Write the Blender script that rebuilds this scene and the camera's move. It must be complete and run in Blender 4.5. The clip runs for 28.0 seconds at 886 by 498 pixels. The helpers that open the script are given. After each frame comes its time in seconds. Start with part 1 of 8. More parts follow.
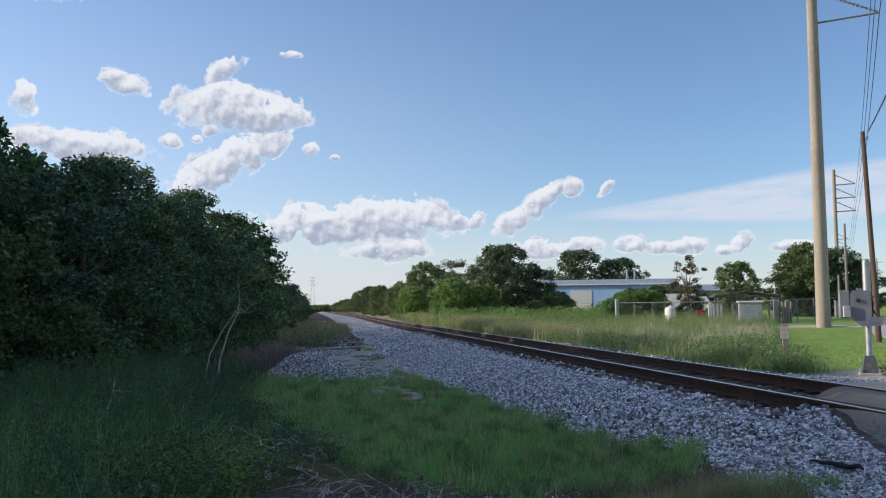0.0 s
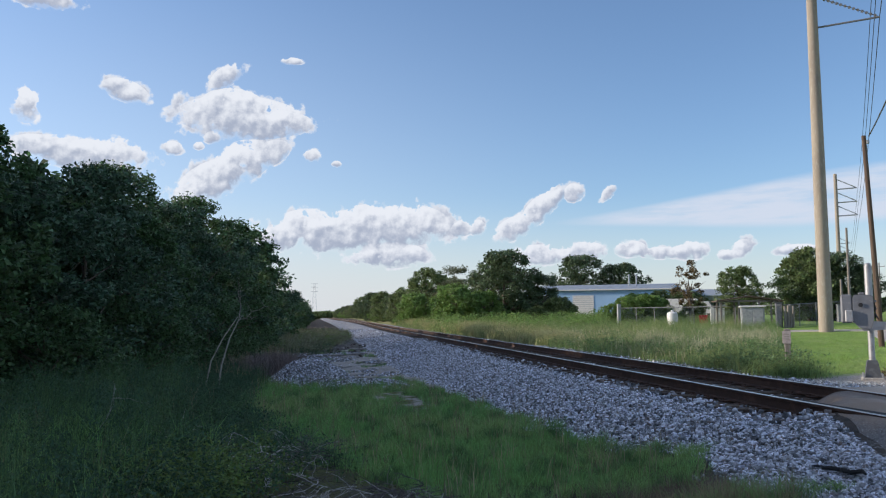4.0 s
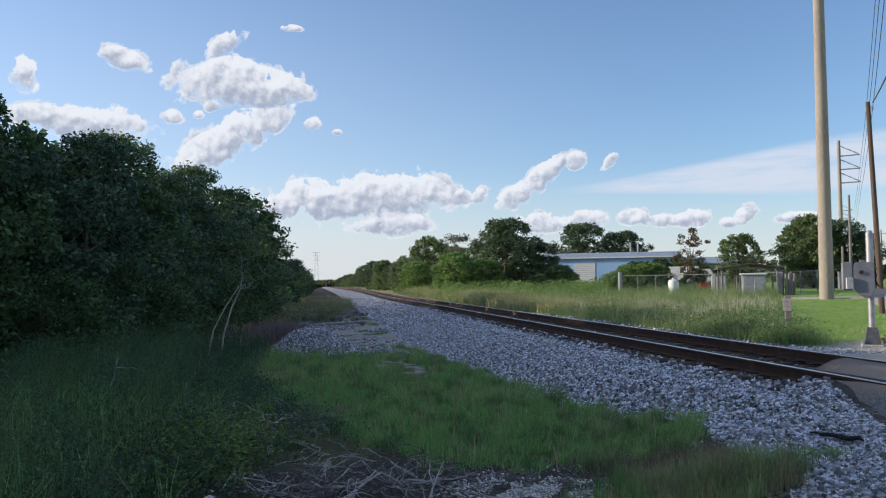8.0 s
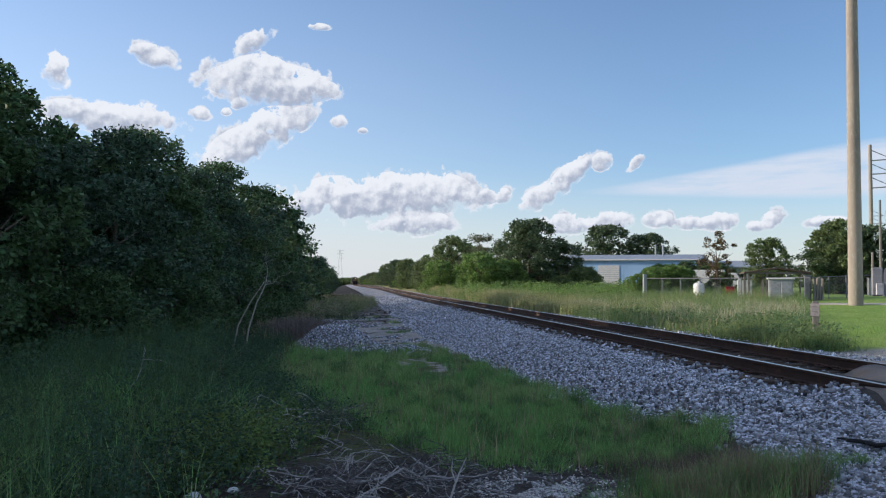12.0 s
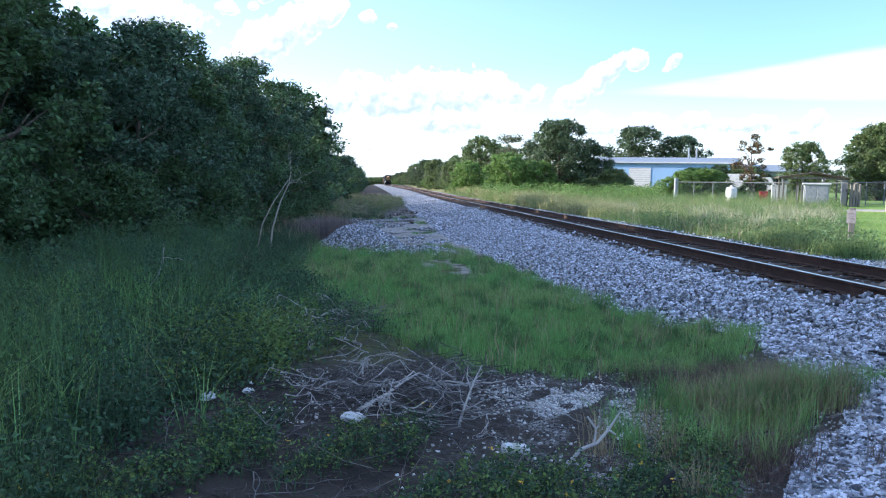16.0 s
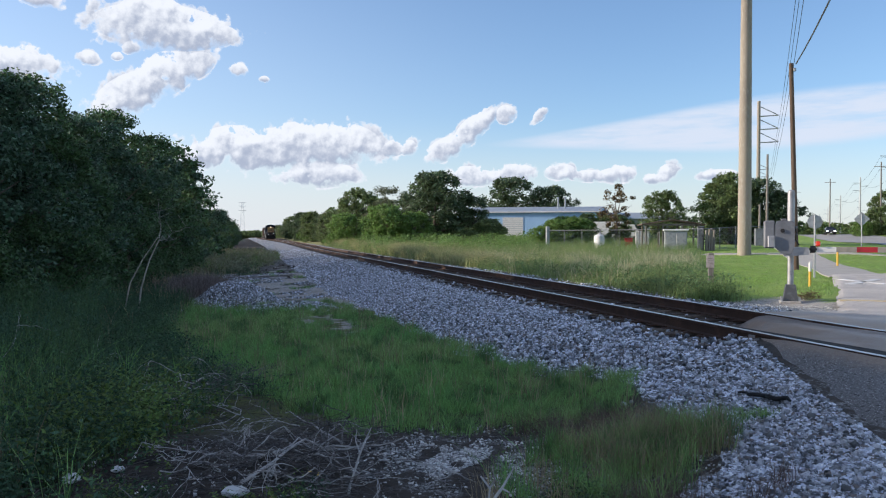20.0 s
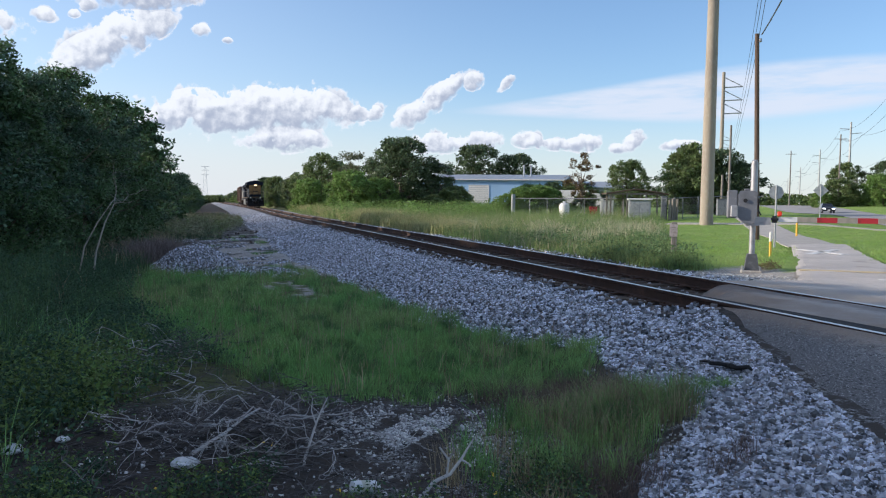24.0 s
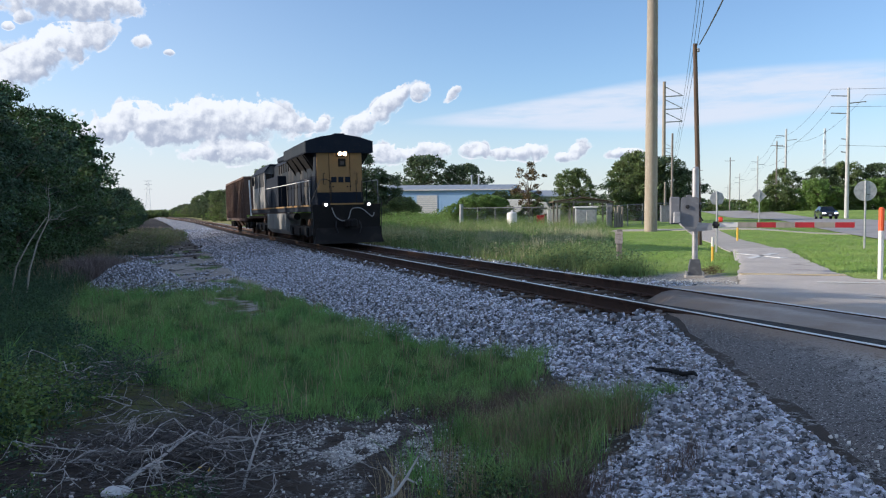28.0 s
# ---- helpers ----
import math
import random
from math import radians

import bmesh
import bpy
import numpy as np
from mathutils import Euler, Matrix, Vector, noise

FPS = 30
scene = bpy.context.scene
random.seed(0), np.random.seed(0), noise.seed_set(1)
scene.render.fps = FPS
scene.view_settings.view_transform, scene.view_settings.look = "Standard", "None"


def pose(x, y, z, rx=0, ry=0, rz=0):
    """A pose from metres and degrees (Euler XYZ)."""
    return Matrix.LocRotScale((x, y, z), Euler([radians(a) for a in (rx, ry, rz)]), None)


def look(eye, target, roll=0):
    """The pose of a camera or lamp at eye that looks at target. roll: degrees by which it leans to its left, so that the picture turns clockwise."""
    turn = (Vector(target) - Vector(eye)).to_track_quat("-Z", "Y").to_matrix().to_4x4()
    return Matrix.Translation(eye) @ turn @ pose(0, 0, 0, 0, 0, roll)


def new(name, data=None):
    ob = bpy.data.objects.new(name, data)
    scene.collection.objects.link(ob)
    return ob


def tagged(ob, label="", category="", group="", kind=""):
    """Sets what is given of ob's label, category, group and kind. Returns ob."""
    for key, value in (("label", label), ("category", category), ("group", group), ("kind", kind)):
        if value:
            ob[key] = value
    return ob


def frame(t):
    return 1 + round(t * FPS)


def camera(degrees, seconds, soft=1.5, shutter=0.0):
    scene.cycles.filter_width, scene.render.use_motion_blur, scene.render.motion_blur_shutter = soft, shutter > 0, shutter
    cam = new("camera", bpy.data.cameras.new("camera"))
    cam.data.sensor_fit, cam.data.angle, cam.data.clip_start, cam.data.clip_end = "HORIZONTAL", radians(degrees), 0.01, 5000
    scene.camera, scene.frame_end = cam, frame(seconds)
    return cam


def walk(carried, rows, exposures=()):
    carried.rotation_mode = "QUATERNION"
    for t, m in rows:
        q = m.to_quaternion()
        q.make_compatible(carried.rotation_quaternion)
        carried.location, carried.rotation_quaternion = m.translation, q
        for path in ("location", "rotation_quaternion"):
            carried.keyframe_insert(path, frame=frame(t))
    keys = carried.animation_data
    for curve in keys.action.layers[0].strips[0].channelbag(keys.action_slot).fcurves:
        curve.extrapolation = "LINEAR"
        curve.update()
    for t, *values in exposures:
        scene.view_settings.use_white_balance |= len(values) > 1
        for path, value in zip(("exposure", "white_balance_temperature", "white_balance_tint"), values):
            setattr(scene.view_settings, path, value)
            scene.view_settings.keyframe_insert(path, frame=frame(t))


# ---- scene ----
# ---------------------------------------------------------------- camera
FOV = 58.45
cam = camera(FOV, 28.0, soft=1.15)
# seconds, eye x y z, bearing from +Y, pitch, roll (degrees)
PATH = [
    (0.0, -0.058, -0.227, 1.154, 8.71, 4.44, -0.03),
    (0.5, -0.014, -0.197, 1.150, 9.19, 5.44, -0.14),
    (1.0, -0.020, -0.193, 1.161, 9.82, 5.91, -0.44),
    (1.5, -0.027, -0.189, 1.172, 9.64, 5.95, -0.81),
    (2.0, -0.042, -0.223, 1.163, 8.74, 5.27, -0.49),
    (2.5, -0.069, -0.241, 1.142, 8.16, 4.74, -0.13),
    (4.5, -0.007, -0.185, 1.156, 8.83, 5.00, -0.35),
    (5.0, 0.022, -0.157, 1.150, 9.04, 5.16, -0.44),
    (5.5, -0.005, -0.181, 1.149, 9.13, 5.21, -0.40),
    (6.0, -0.017, -0.195, 1.160, 9.11, 5.23, -0.35),
    (6.5, -0.038, -0.232, 1.149, 9.02, 4.55, -0.03),
    (7.0, -0.026, -0.234, 1.167, 9.23, 3.29, 0.09),
    (7.5, -0.020, -0.238, 1.164, 9.21, 2.68, -0.23),
    (8.0, -0.023, -0.208, 1.162, 8.46, 2.58, -0.42),
    (8.5, -0.016, -0.215, 1.171, 7.72, 2.82, -0.48),
    (9.0, -0.018, -0.219, 1.167, 7.37, 2.84, -0.56),
    (9.5, -0.032, -0.249, 1.159, 7.42, 2.93, -0.60),
    (10.0, -0.029, -0.238, 1.162, 7.40, 3.03, -0.60),
    (10.5, -0.033, -0.225, 1.158, 7.38, 2.89, -0.31),
    (11.0, -0.032, -0.217, 1.143, 7.20, 2.66, 0.12),
    (11.5, -0.040, -0.220, 1.145, 6.86, 2.61, 0.42),
    (13.5, -0.038, -0.197, 1.140, 6.89, 2.20, 0.84),
    (14.0, -0.032, -0.220, 1.138, 7.24, 1.89, 0.96),
    (14.5, -0.043, -0.210, 1.136, 7.84, 0.44, 0.79),
    (15.0, 0.009, -0.067, 1.109, 6.21, -2.04, -0.21),
    (15.5, 0.053, 0.027, 1.156, 2.57, -3.94, -0.01),
    (16.0, 0.069, 0.054, 1.156, 4.81, -4.67, 1.29),
    (16.5, 0.083, 0.130, 1.159, 9.77, -5.82, 1.02),
    (17.0, 0.047, 0.143, 1.164, 11.49, -5.62, 1.06),
    (17.5, 0.042, 0.167, 1.164, 11.87, -4.55, 0.88),
    (18.0, 0.034, 0.183, 1.163, 11.91, -3.55, 0.89),
    (18.5, 0.036, 0.173, 1.168, 12.17, -2.91, 0.79),
    (19.0, 0.035, 0.179, 1.169, 12.52, -2.67, 0.76),
    (19.5, 0.024, 0.146, 1.184, 12.81, -1.75, 0.33),
    (20.0, 0.028, 0.143, 1.202, 13.58, -0.87, 0.19),
    (20.5, 0.040, 0.158, 1.196, 14.00, -0.81, 0.04),
    (21.0, 0.038, 0.159, 1.194, 14.10, -0.92, 0.10),
    (21.5, 0.029, 0.151, 1.195, 14.79, -0.93, -0.38),
    (23.5, 0.096, 0.288, 1.187, 16.23, -2.98, 0.80),
    (24.0, 0.107, 0.317, 1.183, 16.09, -3.23, 0.84),
    (24.5, 0.114, 0.327, 1.181, 16.33, -3.19, 0.94),
    (25.0, 0.117, 0.333, 1.178, 16.60, -3.19, 0.93),
    (25.5, 0.125, 0.339, 1.172, 16.80, -3.26, 0.58),
    (26.0, 0.141, 0.349, 1.188, 17.14, -2.95, 0.37),
    (26.5, 0.138, 0.341, 1.186, 17.67, -2.52, 0.36),
    (27.0, 0.149, 0.341, 1.188, 18.51, -2.52, -0.01),
    (27.5, 0.170, 0.382, 1.184, 19.00, -2.44, -0.36),
    (28.0, 0.191, 0.410, 1.187, 19.73, -2.44, -0.13),
]


def camera_pose(x, y, z, yaw, pitch, roll):
    a, b = radians(yaw), radians(pitch)
    ahead = Vector((math.sin(a) * math.cos(b), math.cos(a) * math.cos(b), math.sin(b)))
    eye = Vector((x, y, z))
    return look(eye, eye + ahead, roll)


walk(cam, [(r[0], camera_pose(*r[1:])) for r in PATH],
     exposures=[(t, e + 0.15, kelvin, 12) for t, e, kelvin in (
         (0.0, -0.05, 5700), (14.0, 0.0, 5700), (15.0, 0.17, 5500), (15.6, 0.80, 5250), (16.4, 0.98, 5200), (17.0, 0.76, 5300),
         (17.6, 0.45, 5450), (18.5, 0.18, 5550), (21.0, 0.10, 5700), (24.0, 0.13, 5650), (28.0, 0.13, 5650))])

# ---------------------------------------------------------------- light
SUN_BEARING, SUN_ELEVATION = -72.0, 17.0
sun_data = bpy.data.lights.new("sun", "SUN")
sun_data.energy, sun_data.angle, sun_data.color = 5.0, radians(0.6), (1.0, 0.82, 0.60)
sun = new("sun", sun_data)
_b, _e = radians(SUN_BEARING), radians(SUN_ELEVATION)
SUN_WAY = Vector((math.sin(_b) * math.cos(_e), math.cos(_b) * math.cos(_e), math.sin(_e)))
sun.matrix_basis = look(SUN_WAY * 100, (0, 0, 0))

world = bpy.data.worlds.new("world")
scene.world = world
world.use_nodes = True


class Nodes:
    """Short hand for node trees."""

    def __init__(self, tree):
        self.tree = tree
        tree.nodes.clear()

    def add(self, kind, **values):
        n = self.tree.nodes.new(kind)
        for k, v in values.items():
            setattr(n, k, v)
        return n

    def link(self, a, b):
        self.tree.links.new(a, b)

    def put(self, socket, value):
        if isinstance(value, (int, float)):
            socket.default_value = value
        elif isinstance(value, (tuple, list)):
            socket.default_value = (*value, 1.0) if len(value) == 3 and socket.type == "RGBA" else value
        else:
            self.link(value, socket)

    def math(self, op, a, b=0.0, c=0.0, clamp=False):
        n = self.add("ShaderNodeMath", operation=op, use_clamp=clamp)
        for s, v in zip(n.inputs, (a, b, c)):
            self.put(s, v)
        return n.outputs[0]

    def smooth(self, x, lo, hi, out0=0.0, out1=1.0):
        n = self.add("ShaderNodeMapRange", interpolation_type="SMOOTHSTEP")
        for s, v in zip(n.inputs[:5], (x, lo, hi, out0, out1)):
            self.put(s, v)
        return n.outputs[0]

    def noise(self, vector, scale, detail=4.0, rough=0.55, dim="3D"):
        n = self.add("ShaderNodeTexNoise", noise_dimensions=dim)
        self.put(n.inputs["Vector"], vector)
        n.inputs["Scale"].default_value, n.inputs["Detail"].default_value, n.inputs["Roughness"].default_value = scale, detail, rough
        return n.outputs[0]

    def mix(self, fac, a, b, blend="MIX"):
        n = self.add("ShaderNodeMix", data_type="RGBA", blend_type=blend)
        self.put(n.inputs[0], fac)
        self.put(n.inputs[6], a)
        self.put(n.inputs[7], b)
        return n.outputs[2]


# clouds: bearing, elevation, half width, half height, tilt (degrees)
CLOUDS = [
    (-5.9, 13.8, 4.59, 1.63, 0), (-6.5, 14.6, 2.33, 1.29, 0), (-7.8, 12.4, 0.68, 0.53, 10), (-6.9, 16.6, 1.48, 0.76, 35), (-13.6, 15.0, 1.64, 0.85, -15),
    (-5.7, 10.7, 2.4, 1.65, 30), (-7.9, 9.2, 2.65, 1.56, 30), (-3.8, 11.4, 1.5, 0.99, 30), (-16.2, 10.6, 4.06, 1.23, -6), (-18.8, 11.0, 1.94, 0.83, 0),
    (-14.1, 10.9, 2.1, 1.1, 0), (-19.6, 13.4, 0.83, 1.33, 0), (-18.9, 20.3, 2.11, 0.99, 0), (-10.5, 11.5, 0.7, 0.56, 0), (-8.8, 11.8, 0.38, 0.33, 0),
    (-0.9, 11.4, 0.65, 0.59, 0), (0.9, 10.9, 0.37, 0.26, 0), (-2.4, 17.9, 0.81, 0.28, 0), (2.3, 5.9, 7.09, 1.8, 3), (-0.9, 6.3, 2.8, 1.44, 0),
    (6.0, 6.5, 3.21, 1.64, 0), (3.1, 6.9, 2.04, 1.2, 0), (-2.9, 5.4, 1.97, 1.09, 0), (4.7, 4.3, 2.95, 1.12, 0), (10.1, 6.3, 1.0, 0.69, 15),
    (11.1, 6.3, 0.67, 0.69, 0), (13.8, 6.2, 1.82, 0.95, 25), (15.6, 7.5, 1.65, 0.94, 45), (16.7, 8.4, 0.98, 0.77, 50), (18.1, 8.7, 0.74, 0.77, 20),
    (20.6, 8.7, 0.8, 0.42, 45), (15.8, 4.3, 2.45, 0.86, 0), (18.8, 4.5, 1.61, 0.77, 0), (22.0, 4.6, 1.19, 0.68, 0), (24.1, 4.3, 1.55, 0.5, 0),
    (26.0, 4.4, 1.3, 0.75, 0), (29.4, 4.3, 0.95, 0.81, 35), (28.7, 4.0, 1.03, 0.49, 0), (32.9, 4.2, 1.4, 0.48, 0), (-5.0, 13.3, 4.28, 1.23, 5),
]


def build_sky():
    k = Nodes(world.node_tree)
    out = k.add("ShaderNodeOutputWorld")
    sky = k.add("ShaderNodeTexSky", sky_type="NISHITA", sun_disc=False, sun_elevation=radians(SUN_ELEVATION),
                sun_rotation=radians(SUN_BEARING), altitude=0.0, air_density=1.0, dust_density=0.4, ozone_density=2.4)
    way = k.add("ShaderNodeTexCoord").outputs["Generated"]
    xyz = k.add("ShaderNodeSeparateXYZ")
    k.link(way, xyz.inputs[0])
    x, y, z = xyz.outputs
    az = k.math("MULTIPLY", k.math("ARCTAN2", x, y), 180 / math.pi)
    el = k.math("MULTIPLY", k.math("ARCSINE", z), 180 / math.pi)
    puff = k.noise(way, 55.0, 7.0, 0.52)
    moved = k.add("ShaderNodeVectorMath", operation="ADD")
    k.link(way, moved.inputs[0])
    moved.inputs[1].default_value = (-0.004, 0.0, 0.006)
    relief = k.math("SUBTRACT", puff, k.noise(moved.outputs[0], 55.0, 7.0, 0.52))
    lump = k.noise(way, 21.0, 3.0, 0.5)
    billow = k.math("ABSOLUTE", k.math("SUBTRACT", k.noise(way, 70.0, 4.0, 0.55), 0.5))
    wob = k.math("ADD", k.math("MULTIPLY", k.math("SUBTRACT", puff, 0.5), 3.4), k.math("MULTIPLY", k.math("SUBTRACT", lump, 0.5), 1.2))
    wob = k.math("ADD", wob, k.math("MULTIPLY_ADD", billow, -2.4, 0.48))
    total = weight = height = None
    for a0, e0, w, h, tilt in CLOUDS:
        c, s = math.cos(radians(tilt)), math.sin(radians(tilt))
        u = k.math("ADD", k.math("MULTIPLY", az, c / w), k.math("MULTIPLY_ADD", el, s / w, -(a0 * c + e0 * s) / w))
        v = k.math("ADD", k.math("MULTIPLY", az, -s / h), k.math("MULTIPLY_ADD", el, c / h, (a0 * s - e0 * c) / h))
        signed = v
        v = k.math("MAXIMUM", v, k.math("MULTIPLY", v, -1.35))
        one = k.math("SUBTRACT", 1.0, k.math("MULTIPLY_ADD", u, u, k.math("MULTIPLY", v, v)))
        inside = k.math("MAXIMUM", one, 0.0)
        weight = inside if total is None else k.math("ADD", weight, inside)
        height = k.math("MULTIPLY", inside, signed) if total is None else k.math("MULTIPLY_ADD", inside, signed, height)
        total = one if total is None else k.math("SMOOTH_MAX", total, one, 0.35)
    # broken cumulus over the rest of the sky, unseen, added to lift ambient light
    field = k.math("MULTIPLY", k.math("SUBTRACT", k.noise(way, 5.0, 3.0, 0.5), 0.56), 9.0)
    aside = k.math("MAXIMUM", k.smooth(el, 21.0, 30.0), k.smooth(k.math("ABSOLUTE", k.math("SUBTRACT", az, 14.0)), 40.0, 55.0))
    field = k.math("SUBTRACT", k.math("MULTIPLY", k.math("ADD", field, 3.0), aside), 3.0)
    dens = k.math("ADD", k.math("MAXIMUM", k.math("MAXIMUM", total, field), -2.4), wob)
    level = k.math("DIVIDE", height, k.math("ADD", weight, 0.05))
    alpha = k.smooth(dens, 0.0, k.smooth(level, -0.5, 0.3, 1.3, 0.34))
    body = k.smooth(dens, 0.15, 0.9)
    under = k.math("MULTIPLY", body, k.smooth(k.math("MULTIPLY_ADD", relief, 2.6, level), -0.55, 0.75, 1.0, 0.0))
    cloud = k.mix(under, (6.8, 6.55, 6.1), (3.3, 3.45, 3.8))
    # high thin band over the bearing of the poles
    cu = k.math("MULTIPLY_ADD", az, 1 / 19.0, -35.0 / 19.0)
    rise = k.math("MULTIPLY_ADD", az, 0.055, -1.9)
    cv = k.math("DIVIDE", k.math("SUBTRACT", k.math("SUBTRACT", el, 7.6), rise), k.smooth(az, 14.0, 40.0, 0.7, 2.1))
    thin = k.math("SUBTRACT", 1.0, k.math("MULTIPLY_ADD", cu, cu, k.math("MULTIPLY", cv, cv)))
    stretch = k.add("ShaderNodeMapping")
    k.link(way, stretch.inputs[0])
    stretch.inputs["Scale"].default_value = (1.0, 1.0, 7.0)
    streak = k.noise(stretch.outputs[0], 9.0, 5.0, 0.6)
    veil = k.math("MULTIPLY", k.smooth(thin, 0.0, 0.6), k.smooth(streak, 0.3, 0.6, 0.4, 0.95))
    sunward = k.smooth(az, 30.0, -20.0)
    low = k.math("ADD", k.smooth(el, 0.0, 9.0, 0.62, 0.0), k.math("MULTIPLY", sunward, k.smooth(el, 0.0, 30.0, 0.42, 0.0)))
    hue = k.add("ShaderNodeHueSaturation")
    hue.inputs["Saturation"].default_value, hue.inputs["Value"].default_value = 0.95, 1.22
    k.link(sky.outputs[0], hue.inputs["Color"])
    haze = k.mix(low, hue.outputs[0], (5.75, 5.6, 5.2))
    with_veil = k.mix(veil, haze, (5.4, 5.5, 5.6))
    final = k.mix(k.math("MULTIPLY", alpha, k.smooth(el, 0.0, 2.5)), with_veil, cloud)
    bg = k.add("ShaderNodeBackground")
    k.link(final, bg.inputs[0])
    bg.inputs[1].default_value = 0.12
    k.link(bg.outputs[0], out.inputs[0])


build_sky()

# ---------------------------------------------------------------- materials
MATS = {}


def surface(name, base, rough=0.7, metal=0.0, vary=(), bump=0.0, bump_scale=40.0, per_object=0.0, per_island=0.0,
            spec=0.5, odd=None, translucent=0.0, stretch=(1, 1, 1), glow=None, coat=0.0):
    """A principled material. vary: (scale, colour, lo, hi) patches mixed over the base in turn."""
    m = bpy.data.materials.new(name)
    m.use_nodes = True
    k = Nodes(m.node_tree)
    out = k.add("ShaderNodeOutputMaterial")
    p = k.add("ShaderNodeBsdfPrincipled")
    co = k.add("ShaderNodeTexCoord").outputs["Object"]
    if stretch != (1, 1, 1):
        mp = k.add("ShaderNodeMapping")
        mp.inputs["Scale"].default_value = stretch
        k.link(co, mp.inputs[0])
        co = mp.outputs[0]
    col = base
    for scale, colour, lo, hi in vary:
        col = k.mix(k.smooth(k.noise(co, scale, 5.0), lo, hi), col, colour)
    if per_object or per_island:
        rnd = k.add("ShaderNodeObjectInfo").outputs["Random"] if per_object else k.add("ShaderNodeNewGeometry").outputs["Random Per Island"]
        amount = per_object or per_island
        hsv = k.add("ShaderNodeHueSaturation")
        k.put(hsv.inputs["Color"], col)
        k.put(hsv.inputs["Value"], k.math("MULTIPLY_ADD", rnd, amount * 2, 1 - amount))
        k.put(hsv.inputs["Hue"], k.math("MULTIPLY_ADD", rnd, amount * 0.06, 0.5 - amount * 0.03))
        col = hsv.outputs[0]
        if odd:
            col = k.mix(k.math("MULTIPLY", k.smooth(rnd, 0.40, 0.41), k.smooth(rnd, 0.49, 0.48)), col, odd)
    k.put(p.inputs["Base Color"], col)
    p.inputs["Roughness"].default_value, p.inputs["Metallic"].default_value = rough, metal
    p.inputs["Specular IOR Level"].default_value = spec
    p.inputs["Coat Weight"].default_value = coat
    if glow:
        p.inputs["Emission Color"].default_value = (*glow[0], 1)
        p.inputs["Emission Strength"].default_value = glow[1]
    if bump:
        b = k.add("ShaderNodeBump")
        b.inputs["Strength"].default_value, b.inputs["Distance"].default_value = bump, 0.02
        k.link(k.noise(co, bump_scale, 6.0, 0.65), b.inputs["Height"])
        k.link(b.outputs[0], p.inputs["Normal"])
    shader = p.outputs[0]
    if translucent:
        t = k.add("ShaderNodeBsdfTranslucent")
        k.put(t.inputs[0], col)
        ms = k.add("ShaderNodeMixShader")
        ms.inputs[0].default_value = translucent
        k.link(shader, ms.inputs[1])
        k.link(t.outputs[0], ms.inputs[2])
        shader = ms.outputs[0]
    k.link(shader, out.inputs[0])
    MATS[name] = m
    return m


FLANGE_DIRT = surface("flangeway_tar", (0.022, 0.02, 0.02), 0.95, vary=[(9.0, (0.05, 0.043, 0.038), 0.52, 0.7)], bump=0.6)
BALLAST = surface("ballast_bed", (0.30, 0.305, 0.33), 0.9, vary=[(18.0, (0.15, 0.15, 0.165), 0.47, 0.58), (30.0, (0.50, 0.50, 0.51), 0.55, 0.62), (1.2, (0.24, 0.20, 0.17), 0.55, 0.75)], bump=1.0, bump_scale=22)
BALLAST_GAP_SHADE = surface("ballast_gap_shade", (0.20, 0.203, 0.22), 0.95, vary=[(18.0, (0.08, 0.08, 0.088), 0.45, 0.58), (30.0, (0.27, 0.27, 0.28), 0.57, 0.64)], bump=1.0, bump_scale=22)
STONE = surface("ballast_stone", (0.56, 0.585, 0.645), 0.85, vary=[(14.0, (0.23, 0.24, 0.275), 0.44, 0.62)], per_island=0.9, odd=(0.22, 0.19, 0.175), bump=0.5, bump_scale=60)
STONE_ONE = surface("loose_stone", (0.36, 0.37, 0.395), 0.85, vary=[(30.0, (0.20, 0.20, 0.22), 0.45, 0.62)], per_object=0.8, bump=0.5, bump_scale=60)
STOP_YELLOW = surface("faded_yellow_marking", (0.56, 0.45, 0.26), 0.85, vary=[(7.0, (0.36, 0.31, 0.24), 0.5, 0.66)])
BASE_GREY = surface("dark_cast_iron", (0.085, 0.09, 0.10), 0.65, vary=[(9.0, (0.13, 0.135, 0.145), 0.5, 0.7)], bump=0.15)
SAND = surface("sandy_dirt", (0.36, 0.33, 0.30), 0.95, vary=[(1.2, (0.28, 0.25, 0.225), 0.42, 0.64), (9.0, (0.22, 0.20, 0.175), 0.55, 0.70), (50.0, (0.45, 0.43, 0.40), 0.55, 0.64)], bump=0.6, bump_scale=30)
CONCRETE = surface("concrete", (0.40, 0.37, 0.33), 0.85, vary=[(1.5, (0.31, 0.28, 0.25), 0.45, 0.7), (40.0, (0.48, 0.45, 0.40), 0.5, 0.65)], bump=0.25, bump_scale=50)
POLE_CONCRETE = surface("pole_concrete", (0.34, 0.29, 0.23), 0.9, vary=[(0.8, (0.27, 0.23, 0.19), 0.42, 0.68), (9.0, (0.38, 0.34, 0.28), 0.5, 0.7)], bump=0.2, bump_scale=30, stretch=(1, 1, 0.25))
RUST_RAIL = surface("rusty_rail", (0.062, 0.036, 0.026), 0.8, 0.15, vary=[(5.0, (0.095, 0.052, 0.036), 0.45, 0.65), (40.0, (0.05, 0.031, 0.024), 0.5, 0.65)], bump=0.3, spec=0.3)
RAIL_TOP = surface("polished_rail_head", (0.62, 0.60, 0.57), 0.28, 1.0, vary=[(30.0, (0.45, 0.40, 0.35), 0.5, 0.7)])
